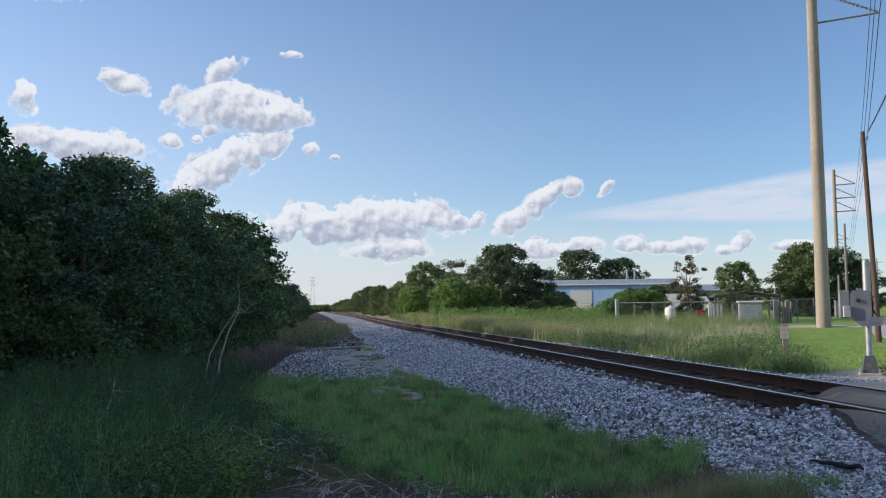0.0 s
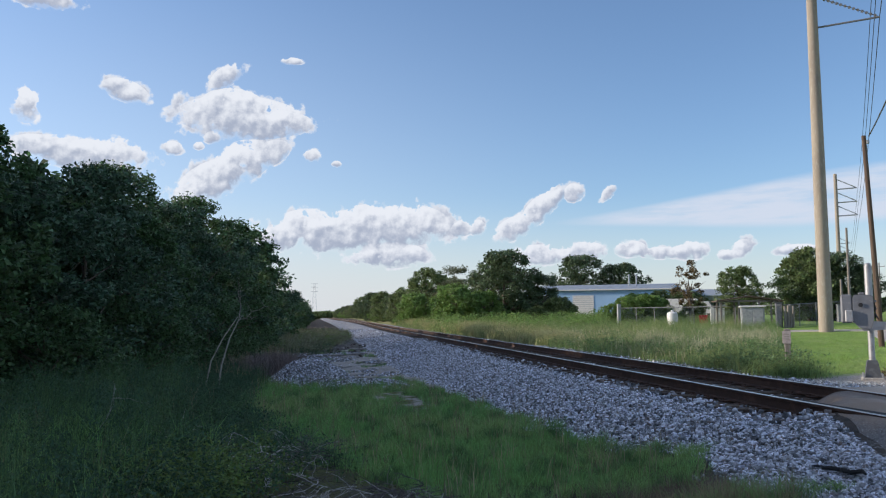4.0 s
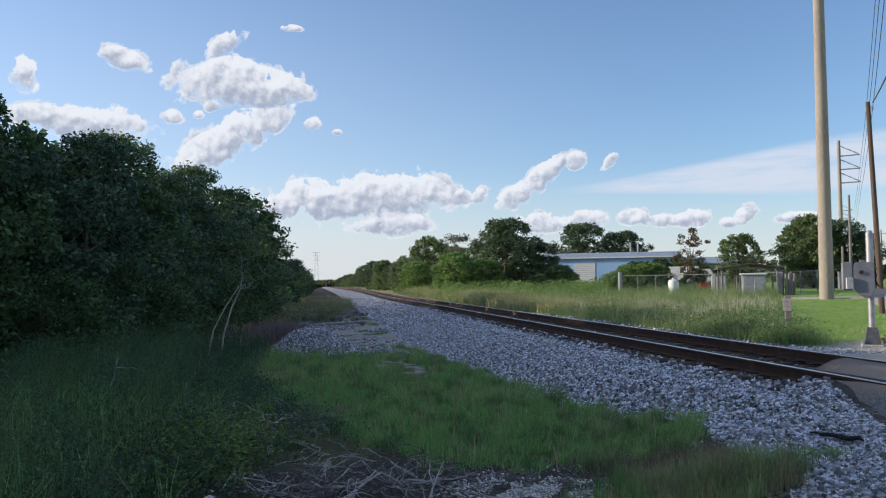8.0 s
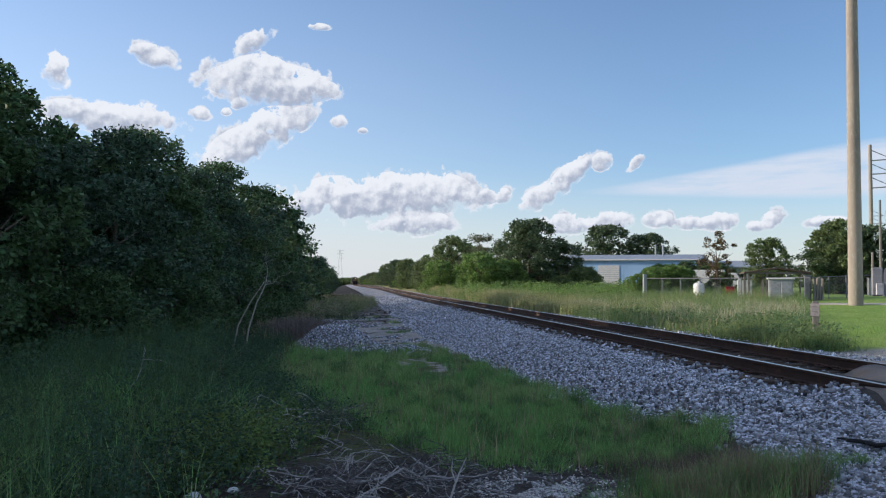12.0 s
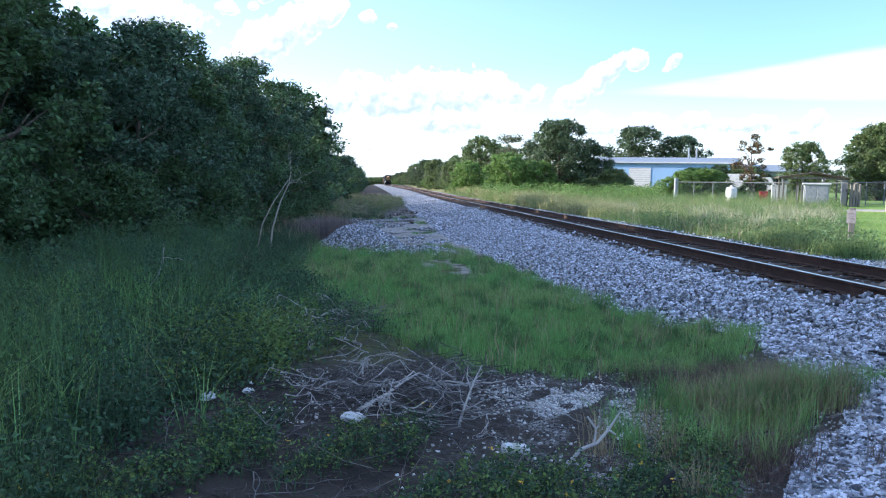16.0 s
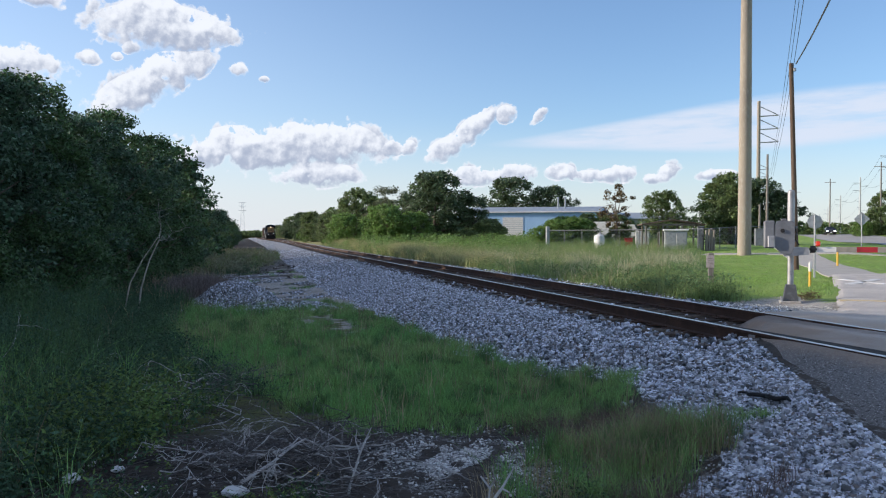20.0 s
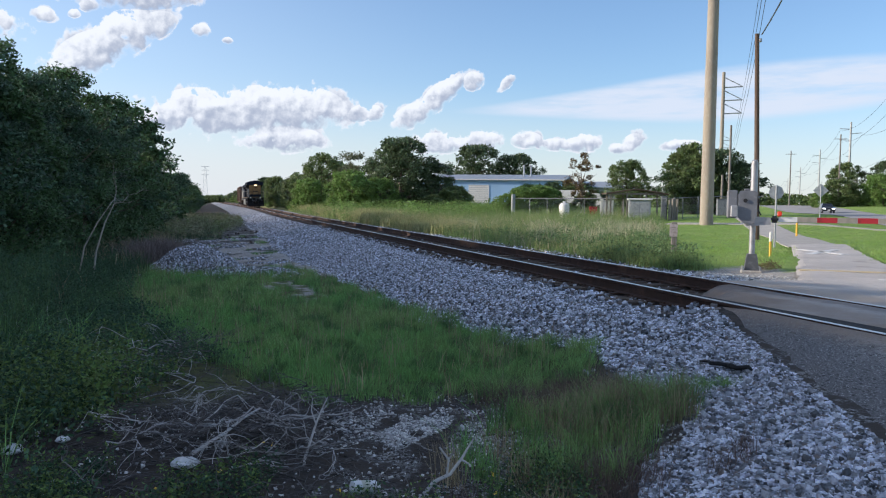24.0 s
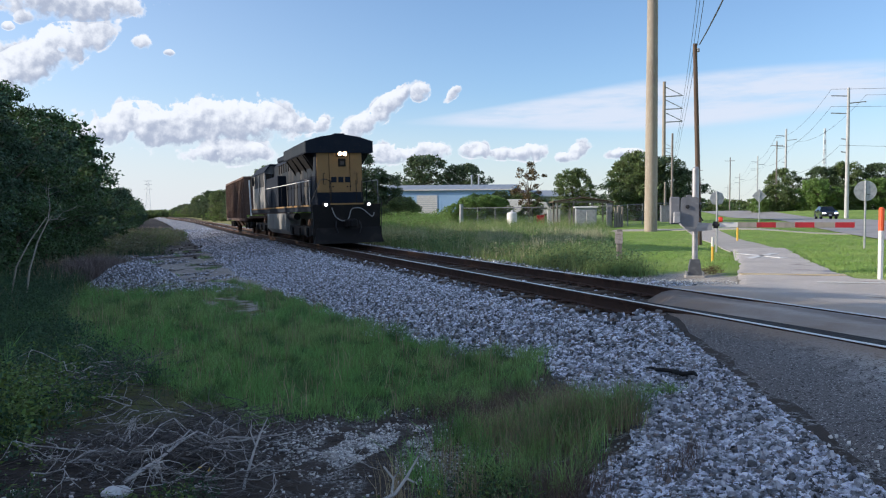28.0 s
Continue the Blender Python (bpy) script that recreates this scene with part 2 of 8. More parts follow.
TIE = surface("weathered_tie", (0.075, 0.055, 0.042), 0.92, vary=[(4.0, (0.14, 0.11, 0.085), 0.5, 0.68), (25.0, (0.04, 0.03, 0.024), 0.5, 0.66)], bump=0.7, per_object=0.35, stretch=(0.4, 3, 3))
LEAF_DARK = surface("leaf_dark", (0.070, 0.126, 0.070), 0.5, per_island=0.6, translucent=0.28, spec=0.4)
LEAF_FAR_DARK = surface("leaf_far_dark", (0.095, 0.135, 0.066), 0.5, per_island=0.5, translucent=0.36, spec=0.35)
LEAF_MID = surface("leaf_mid", (0.085, 0.145, 0.058), 0.5, per_island=0.55, translucent=0.32, spec=0.35)
LEAF_FAR = surface("leaf_far", (0.155, 0.205, 0.078), 0.5, per_island=0.5, translucent=0.42, spec=0.35)
LEAF_BRIGHT = surface("leaf_bright", (0.185, 0.285, 0.075), 0.5, per_island=0.45, translucent=0.4, spec=0.35)
LEAF_GREY = surface("leaf_grey", (0.155, 0.17, 0.10), 0.6, per_island=0.4, translucent=0.25, spec=0.3)
LEAF_SCRUB = surface("leaf_scrub", (0.23, 0.24, 0.15), 0.6, per_island=0.45, translucent=0.3, spec=0.25)
LEAF_BROWN = surface("leaf_brown", (0.15, 0.11, 0.055), 0.6, per_island=0.5, translucent=0.25, spec=0.3)
BARK = surface("bark", (0.12, 0.095, 0.07), 0.95, vary=[(6.0, (0.20, 0.17, 0.14), 0.5, 0.68)], bump=0.9, bump_scale=20, stretch=(3, 3, 0.6))
BARK_PALE = surface("pale_bark", (0.36, 0.33, 0.29), 0.9, vary=[(8.0, (0.22, 0.2, 0.17), 0.5, 0.66)], bump=0.6, bump_scale=20)
GRASS = surface("green_grass", (0.215, 0.395, 0.12), 0.6, vary=[(0.45, (0.29, 0.42, 0.15), 0.42, 0.60), (2.2, (0.11, 0.20, 0.07), 0.5, 0.60)], per_island=0.4, translucent=0.35, spec=0.25)
GRASS_WEED = surface("weed_grass", (0.095, 0.17, 0.068), 0.6, vary=[(0.7, (0.13, 0.21, 0.09), 0.42, 0.66)], per_island=0.45, translucent=0.3, spec=0.2)
GRASS_LAWN = surface("lawn_blade", (0.24, 0.37, 0.085), 0.6, vary=[(0.5, (0.30, 0.40, 0.12), 0.42, 0.66)], per_island=0.3, translucent=0.35, spec=0.25)
GRASS_DARK = surface("dark_grass", (0.068, 0.118, 0.06), 0.6, vary=[(0.6, (0.082, 0.122, 0.058), 0.42, 0.66)], per_island=0.45, translucent=0.28, spec=0.2)
GRASS_DRY = surface("dry_grass", (0.38, 0.31, 0.20), 0.75, vary=[(0.8, (0.26, 0.22, 0.14), 0.45, 0.66)], per_island=0.45, translucent=0.3, spec=0.2)
GRASS_FIELD = surface("field_grass", (0.175, 0.26, 0.09), 0.65, vary=[(0.12, (0.25, 0.30, 0.12), 0.42, 0.62), (0.9, (0.12, 0.19, 0.07), 0.5, 0.7)], per_island=0.45, translucent=0.35, spec=0.2)
GRASS_BROWN = surface("brown_dead_grass", (0.16, 0.115, 0.10), 0.8, vary=[(1.5, (0.22, 0.17, 0.125), 0.45, 0.66)], per_island=0.5, translucent=0.2, spec=0.15)
PLUME = surface("pale_plume", (0.42, 0.41, 0.27), 0.8, per_island=0.4, translucent=0.35, spec=0.1)
LEAF_FIELD = surface("field_weed_leaf", (0.13, 0.20, 0.085), 0.6, per_island=0.5, translucent=0.35, spec=0.25)
GRASS_SEED = surface("grass_seed", (0.46, 0.40, 0.27), 0.8, per_island=0.35, translucent=0.35, spec=0.1)
TWIG_GREY = surface("grey_twig", (0.16, 0.15, 0.148), 0.9, vary=[(7.0, (0.075, 0.068, 0.066), 0.45, 0.66)], per_object=0.6)
TWIG = surface("dead_twig", (0.50, 0.485, 0.475), 0.9, vary=[(9.0, (0.26, 0.24, 0.235), 0.45, 0.66)], bump=0.4)
STEEL = surface("galvanised_steel", (0.42, 0.43, 0.45), 0.45, 0.7, vary=[(6.0, (0.32, 0.33, 0.35), 0.42, 0.66)], bump=0.08)
GREY_PAINT = surface("grey_paint", (0.19, 0.197, 0.215), 0.55, 0.1, vary=[(3.0, (0.14, 0.146, 0.16), 0.45, 0.7), (18.0, (0.25, 0.25, 0.26), 0.58, 0.72)], bump=0.05)
GREY_LIGHT = surface("light_grey_paint", (0.33, 0.34, 0.36), 0.55, 0.1, vary=[(3.0, (0.27, 0.28, 0.29), 0.45, 0.7)])
ALUMINIUM = surface("aluminium_mast", (0.40, 0.40, 0.41), 0.5, 0.5, vary=[(5.0, (0.30, 0.30, 0.31), 0.45, 0.68)])
ROAD_GREY = surface("worn_road", (0.31, 0.30, 0.295), 0.9, vary=[(0.5, (0.26, 0.25, 0.245), 0.42, 0.66), (4.0, (0.34, 0.33, 0.32), 0.52, 0.72)], bump=0.3, bump_scale=60)
POLE_PALE = surface("pale_grey_pole", (0.46, 0.46, 0.46), 0.7, vary=[(0.8, (0.38, 0.38, 0.38), 0.42, 0.68)])
BLACK = surface("black_rubber", (0.018, 0.018, 0.02), 0.7)
WHITE = surface("white_paint", (0.72, 0.71, 0.69), 0.55, vary=[(4.0, (0.55, 0.53, 0.50), 0.5, 0.72)])
RED = surface("red_reflective", (0.42, 0.022, 0.03), 0.45, vary=[(4.0, (0.30, 0.02, 0.025), 0.5, 0.7)])
RED_LENS = surface("red_lens", (0.5, 0.03, 0.015), 0.3, glow=((1.0, 0.08, 0.03), 0.25))
ORANGE = surface("orange_plastic", (0.75, 0.10, 0.02), 0.5)
YELLOW = surface("yellow_plastic", (0.72, 0.42, 0.03), 0.5)
WOOD_POLE = surface("treated_wood_pole", (0.10, 0.066, 0.045), 0.9, vary=[(3.0, (0.15, 0.11, 0.085), 0.45, 0.68)], bump=0.5, stretch=(4, 4, 0.3))
WOOD_GREY = surface("weathered_wood", (0.24, 0.215, 0.19), 0.9, vary=[(5.0, (0.16, 0.14, 0.12), 0.45, 0.68)], bump=0.5, stretch=(4, 4, 0.4))
LEAF_WEED = surface("weed_leaf", (0.060, 0.115, 0.060), 0.6, vary=[(0.9, (0.10, 0.175, 0.075), 0.5, 0.64), (3.5, (0.035, 0.072, 0.042), 0.52, 0.66)], per_island=0.55, translucent=0.28, spec=0.25)
LEAF_PLUME = surface("plume_leaf", (0.070, 0.130, 0.074), 0.6, vary=[(0.8, (0.115, 0.18, 0.082), 0.5, 0.64)], per_island=0.5, translucent=0.32, spec=0.25)
LEAF_LIGHT = surface("light_weed_leaf", (0.15, 0.22, 0.06), 0.6, per_island=0.45, translucent=0.3, spec=0.3)
WIRE = surface("wire", (0.08, 0.08, 0.085), 0.6, 0.3)
INSULATOR = surface("insulator", (0.16, 0.16, 0.17), 0.35)
METAL_BLUE = surface("blue_metal_siding", (0.36, 0.54, 0.78), 0.5, 0.05, vary=[(0.4, (0.32, 0.49, 0.72), 0.45, 0.7)])
ROOF_METAL = surface("grey_roof_metal", (0.33, 0.36, 0.40), 0.5, 0.2, vary=[(0.5, (0.33, 0.36, 0.39), 0.45, 0.68)])
GLASS_DARK = surface("dark_glass", (0.02, 0.022, 0.026), 0.08, spec=0.8)
NAVY = surface("navy_loco_paint", (0.010, 0.015, 0.027), 0.72, vary=[(1.2, (0.016, 0.021, 0.032), 0.45, 0.7), (14.0, (0.03, 0.03, 0.03), 0.58, 0.75)], spec=0.15)
# lighter navy: reflected sky and sun are put into this paint
NAVY_SHEEN = surface("navy_sheen_paint", (0.020, 0.027, 0.037), 0.72, vary=[(1.4, (0.034, 0.04, 0.048), 0.45, 0.7), (12.0, (0.02, 0.02, 0.022), 0.56, 0.72)], spec=0.15, stretch=(1, 1, 0.4))
# yellow dulled towards brown; the end face's shade is put into it
LOCO_YELLOW = surface("loco_yellow", (0.27, 0.165, 0.065), 0.55, vary=[(1.5, (0.22, 0.135, 0.06), 0.45, 0.7), (14.0, (0.16, 0.11, 0.06), 0.58, 0.75)], spec=0.3)
LOCO_GREY = surface("loco_grey", (0.034, 0.037, 0.042), 0.72, vary=[(1.5, (0.09, 0.088, 0.085), 0.42, 0.68), (9.0, (0.05, 0.049, 0.048), 0.58, 0.74)], stretch=(1, 1, 0.3), spec=0.15)
LOCO_PALE = surface("loco_pale_paint", (0.25, 0.25, 0.245), 0.45, vary=[(1.5, (0.19, 0.185, 0.175), 0.45, 0.7), (9.0, (0.11, 0.105, 0.10), 0.6, 0.76)], stretch=(1, 1, 0.4))
LOCO_BLACK = surface("sooty_black", (0.012, 0.0115, 0.012), 0.8, vary=[(2.0, (0.026, 0.023, 0.02), 0.5, 0.72)], spec=0.2)
LAMP_GLOW = surface("lamp_glow", (1, 0.9, 0.7), 0.2, glow=((1.0, 0.62, 0.30), 7.0))
DITCH_GLOW = surface("ditch_glow", (1, 1, 1), 0.2, glow=((1.0, 0.95, 0.85), 8.0))
HOPPER_BROWN = surface("hopper_brown", (0.115, 0.07, 0.052), 0.75, vary=[(0.8, (0.10, 0.062, 0.046), 0.45, 0.68), (8.0, (0.20, 0.135, 0.10), 0.58, 0.72)], bump=0.1)
CAR_PAINT = surface("black_car_paint", (0.015, 0.017, 0.022), 0.2, 0.2, coat=1.0)
CAR_LIGHT = surface("car_headlamp", (0.9, 0.9, 0.9), 0.2, glow=((1.0, 0.97, 0.9), 3.0))
TYRE = surface("tyre", (0.015, 0.015, 0.015), 0.8)
PLASTIC_WHITE = surface("dirty_white_plastic", (0.68, 0.69, 0.70), 0.5, vary=[(12.0, (0.45, 0.43, 0.40), 0.55, 0.72)])
CHARRED = surface("charred_wood", (0.012, 0.012, 0.013), 0.85, bump=0.6)
STRIPE_WHITE = surface("road_marking", (0.68, 0.67, 0.65), 0.8, vary=[(6.0, (0.38, 0.365, 0.35), 0.52, 0.68)])
FLOWER = surface("yellow_flower", (0.75, 0.5, 0.05), 0.6)
CHAIN = surface("chain_link", (0.36, 0.37, 0.38), 0.5, 0.6)


# ---------------------------------------------------------------- mesh tools
class Geo:
    """Collects vertices and faces of one part."""

    def __init__(self):
        self.v, self.f = [], []

    def add(self, verts, faces):
        n = len(self.v)
        self.v += [tuple(p) for p in verts]
        self.f += [tuple(i + n for i in q) for q in faces]
        return self

    def box(self, c, s, ch=0.0, turn=None):
        hx, hy, hz = s[0] / 2, s[1] / 2, s[2] / 2
        ch = min(ch, hx * 0.6, hy * 0.6, hz * 0.6)
        m = turn or Matrix.Identity(3)
        c = Vector(c)
        if ch <= 0:
            vs = [c + m @ Vector((x * hx, y * hy, z * hz)) for x in (-1, 1) for y in (-1, 1) for z in (-1, 1)]
            return self.add(vs, [(0, 1, 3, 2), (4, 6, 7, 5), (0, 4, 5, 1), (2, 3, 7, 6), (0, 2, 6, 4), (1, 5, 7, 3)])
        vs, at = [], {}
        for x in (-1, 1):
            for y in (-1, 1):
                for z in (-1, 1):
                    for axis in range(3):
                        p = [x * (hx - ch), y * (hy - ch), z * (hz - ch)]
                        p[axis] = (x * hx, y * hy, z * hz)[axis]
                        at[x, y, z, axis] = len(vs)
                        vs.append(c + m @ Vector(p))
        fs = []
        for axis in range(3):
            a, b = [n for n in range(3) if n != axis]
            for sgn in (-1, 1):
                q = []
                for i, j in ((-1, -1), (1, -1), (1, 1), (-1, 1)):
                    k = [0, 0, 0]
                    k[axis], k[a], k[b] = sgn, i, j
                    q.append(at[k[0], k[1], k[2], axis])
                fs.append(q)
            for i in (-1, 1):
                for j in (-1, 1):
                    k0, k1 = [0, 0, 0], [0, 0, 0]
                    k0[axis], k1[axis] = -1, 1
                    k0[a] = k1[a] = i
                    k0[b] = k1[b] = j
                    fs.append((at[(*k0, a)], at[(*k1, a)], at[(*k1, b)], at[(*k0, b)]))
        for x in (-1, 1):
            for y in (-1, 1):
                for z in (-1, 1):
                    fs.append(tuple(at[x, y, z, axis] for axis in range(3)))
        return self.add(vs, fs)

    def tube(self, points, radii, n=8, cap=True):
        pts = [Vector(p) for p in points]
        if isinstance(radii, (int, float)):
            radii = [radii] * len(pts)
        vs, fs = [], []
        side = None
        for i, p in enumerate(pts):
            d = (pts[min(i + 1, len(pts) - 1)] - pts[max(i - 1, 0)]).normalized()
            if side is None:
                side = d.cross(Vector((0, 0, 1)))
                if side.length < 1e-3:
                    side = Vector((1, 0, 0))
            side = (side - d * side.dot(d)).normalized()
            up = d.cross(side)
            for j in range(n):
                a = 2 * math.pi * j / n
                vs.append(p + (side * math.cos(a) + up * math.sin(a)) * radii[i])
        for i in range(len(pts) - 1):
            for j in range(n):
                fs.append((i * n + j, i * n + (j + 1) % n, (i + 1) * n + (j + 1) % n, (i + 1) * n + j))
        if cap:
            fs.append(tuple(range(n))[::-1])
            fs.append(tuple((len(pts) - 1) * n + j for j in range(n)))
        return self.add(vs, fs)

    def prism(self, outline, axis, lo, hi):
        """Extrudes a closed outline of (a, b) along x, y or z."""
        def at(a, b, c):
            return {"x": (c, a, b), "y": (a, c, b), "z": (a, b, c)}[axis]
        n = len(outline)
        vs = [at(a, b, lo) for a, b in outline] + [at(a, b, hi) for a, b in outline]
        fs = [tuple(range(n))[::-1], tuple(range(n, 2 * n))] + [(i, (i + 1) % n, n + (i + 1) % n, n + i) for i in range(n)]
        return self.add(vs, fs)

    def disc(self, c, normal, r, thick, n=20):
        c, d = Vector(c), Vector(normal).normalized()
        return self.tube([c - d * thick / 2, c + d * thick / 2], r, n)


def mesh_data(name, geo, mat, smooth=False):
    me = bpy.data.meshes.new(name)
    me.from_pydata(geo.v, [], geo.f)
    bm = bmesh.new()
    bm.from_mesh(me)
    bmesh.ops.recalc_face_normals(bm, faces=bm.faces)
    bm.to_mesh(me)
    bm.free()
    me.materials.append(mat)
    if smooth:
        me.polygons.foreach_set("use_smooth", [True] * len(me.polygons))
        me.set_sharp_from_angle(angle=radians(40))
    return me


def soup(name, verts, sides, mat):
    """A mesh of separate polygons, all with that many sides; verts: (n, sides, 3)."""
    v = np.asarray(verts, dtype=np.float32).reshape(-1, 3)
    n = len(v) // sides
    me = bpy.data.meshes.new(name)
    me.vertices.add(len(v))
    me.vertices.foreach_set("co", v.ravel())
    me.loops.add(len(v))
    me.loops.foreach_set("vertex_index", np.arange(len(v), dtype=np.int32))
    me.polygons.add(n)
    me.polygons.foreach_set("loop_start", np.arange(0, len(v), sides, dtype=np.int32))
    me.update(calc_edges=True)
    me.materials.append(mat)
    return me


def faces_mesh(name, v, f, mat, smooth=False):
    """A mesh from arrays of vertices and of faces with equal sides."""
    v, f = np.asarray(v, dtype=np.float32), np.asarray(f, dtype=np.int32)
    me = bpy.data.meshes.new(name)
    me.vertices.add(len(v))
    me.vertices.foreach_set("co", v.ravel())
    me.loops.add(f.size)
    me.loops.foreach_set("vertex_index", f.ravel())
    me.polygons.add(len(f))
    me.polygons.foreach_set("loop_start", np.arange(0, f.size, f.shape[1], dtype=np.int32))
    me.update(calc_edges=True)
    me.materials.append(mat)
    if smooth:
        me.polygons.foreach_set("use_smooth", np.ones(len(f), dtype=bool))
    return me


def part(name, geo, mat, parent, label="", smooth=False):
    me = geo if isinstance(geo, bpy.types.Mesh) else mesh_data(name, geo, mat, smooth)
    ob = new(name, me)
    ob.parent = parent
    return tagged(ob, label=label)


def thing(name, m, label, category, group="", kind=""):
    ob = new(name)
    ob.empty_display_size = 0.2
    ob.matrix_basis = m
    return tagged(ob, label, category, group, kind)


def solid(name, geo, mat, label, category, group="", kind="", smooth=False, m=None):
    me = geo if isinstance(geo, bpy.types.Mesh) else mesh_data(name, geo, mat, smooth)
    ob = new(name, me)
    if m is not None:
        ob.matrix_basis = m
    return tagged(ob, label, category, group, kind)


rng = np.random.default_rng(7)


def wave(x, y, s, seed=0):
    """Cheap smooth ripple noise over the plan, about -1 to 1."""
    a = np.sin(x / s * 1.7 + seed) * np.cos(y / s * 1.3 - seed * 2.1)
    b = np.sin((x + 1.7 * y) / s * 0.9 + seed * 1.3) * np.cos((1.3 * x - y) / s * 2.1 + seed)
    c = np.sin((x * 2.3 - y * 1.1) / s * 1.9 + seed * 0.7)
    return (a + b + 0.6 * c) / 2.6


# ---------------------------------------------------------------- the lie of the land
NEAR_RAIL, FAR_RAIL = 6.32, 7.825
TRACK = (NEAR_RAIL + FAR_RAIL) / 2
CANT = 0.034  # the far rail lies a little higher


def bend(y):
    """The track swings slightly to the left beyond the straight."""
    s = np.asarray(y, dtype=float) - 70.0
    return -0.0098 * np.where(s < 0, 0.0, np.where(s < 50, s * s / 100.0, s - 25.0))


def rise(y):
    return 0.3 * step(y, 70, 150)


def step(x, lo, hi):
    t = np.clip((np.asarray(x, dtype=float) - lo) / (hi - lo), 0, 1)
    return t * t * (3 - 2 * t)


def base_z(x, y):
    """Ground without the track bed."""
    x, y = np.asarray(x, dtype=float), np.asarray(y, dtype=float)
    left = -0.60 + 0.05 * wave(x, y, 3.0, 1) + 0.02 * wave(x, y, 0.7, 2) - 0.35 * step(-x, 3.5, 7)
    right = -0.28 + 0.14 * step(x, 11, 14) * (1 - step(y, 17, 26)) + 0.05 * step(x, 16, 24) * (1 - step(y, 40, 60))
    by_road = step(x - 0.73 * (y - 32), 28, 36)
    rise = 0.75 * step(x + 0.15 * y, 34, 56) * (1 - by_road) + 0.85 * step(x + 0.15 * y, 40, 86) * by_road + 1.35 * step(x + 0.0 * y, 88, 112) * step(x - 0.6 * y, -10, 25)
    far_rise = 0.45 * step(y, 40, 110) * step(x, 10, 16) * (1 - step(x, 30, 50))
    gap = np.clip(road_edge(y) - x, 0, 9)
    verge = path_z(road_edge(y), y) - 0.035 - 0.20 * gap + 0.012 * wave(x, y, 0.5, 6)
    left = np.where((y < 9.5) & (y > -11), np.maximum(left, verge), left)
    return np.where(x < TRACK, left, right + rise + far_rise + 0.02 * wave(x, y, 2.0, 4))


def road_edge(y):
    """x of the path's left edge at y."""
    return np.interp(y, [-30, 3.6, 5.6, 8.5, 9.1, 10.2, 11.3, 11.9, 14.13, 19.5, 25], [-9.0, 3.85, 4.72, 6.0, 6.3, 6.6, 7.7, 10.0, 11.8, 16.2, 20.7])


def path_width(y):
    return np.interp(y, [-12, 0, 8, 11.2, 12.0, 12.7, 14.1, 17.7, 25], [16, 14, 10, 8.5, 4.2, 2.9, 2.7, 2.55, 2.5])


def bed_z(x, y):
    """Track bed of ballast: flat top, sloped shoulders."""
    x, y = np.asarray(x, dtype=float), np.asarray(y, dtype=float)
    toe = np.interp(y, [0, 9, 12, 20, 25, 60], [4.0, 4.0, 3.2, 2.7, 2.3, 2.3])
    up = np.clip((x - toe) / (5.0 - toe), 0, 1)
    down = np.clip((11.0 - x) / 1.7, 0, 1)
    return -0.21 - 0.42 * (1 - up) ** 1.15 - 0.20 * (1 - down) + 0.012 * wave(x, y, 0.25, 5)


def in_bed(x, y):
    toe = np.interp(y, [0, 9, 12, 20, 25, 60], [4.0, 4.0, 3.2, 2.7, 2.3, 2.3]) + 0.25 * wave(x * 0, y, 0.9, 3)
    return (x > toe) & (x < 11.0)


def path_z(x, y):
    """Asphalt of the crossing path."""
    x, y = np.asarray(x, dtype=float), np.asarray(y, dtype=float)
    near = -0.02 - 0.30 * np.clip((5.9 - x) / 4.0, 0, 1.5) - 0.05 * step(6.2 - x, 0, 1.0)
    far = 0.012 - 0.13 * step(x, 8.2, 12)
    return np.where(x < TRACK, near, far)


def in_path(x, y):
    d = np.asarray(x) - road_edge(y)
    wide = path_width(y)
    return (d > 0) & (d < wide) & (np.asarray(y) < 25)


def ground_z(x, y):
    """Height of whatever surface lies uppermost."""
    z = base_z(x, y)
    z = np.where(in_bed(x, y), np.maximum(z, bed_z(x, y)), z)
    return np.where(in_path(x, y), np.maximum(z, path_z(x, y)), z)


def grid_mesh(name, xs, ys, height, mat, keep=None, smooth=True):
    X, Y = np.meshgrid(xs, ys, indexing="ij")
    Z = height(X, Y)
    v = np.stack([X, Y, Z], -1).reshape(-1, 3)
    n, m = len(xs), len(ys)
    i, j = np.meshgrid(np.arange(n - 1), np.arange(m - 1), indexing="ij")
    a = (i * m + j).ravel()
    f = np.stack([a, a + m, a + m + 1, a + 1], -1)
    if keep is not None:
        c = v[f].mean(1)
        f = f[keep(c[:, 0], c[:, 1])]
    return faces_mesh(name, v, f, mat, smooth)


def spaced(*runs):
    """Grid lines: (start, end, step) runs joined."""
    out = []
    for a, b, s in runs:
        out += list(np.arange(a, b, s))
    out.append(runs[-1][1])
    return np.array(sorted(set(np.round(out, 4))))


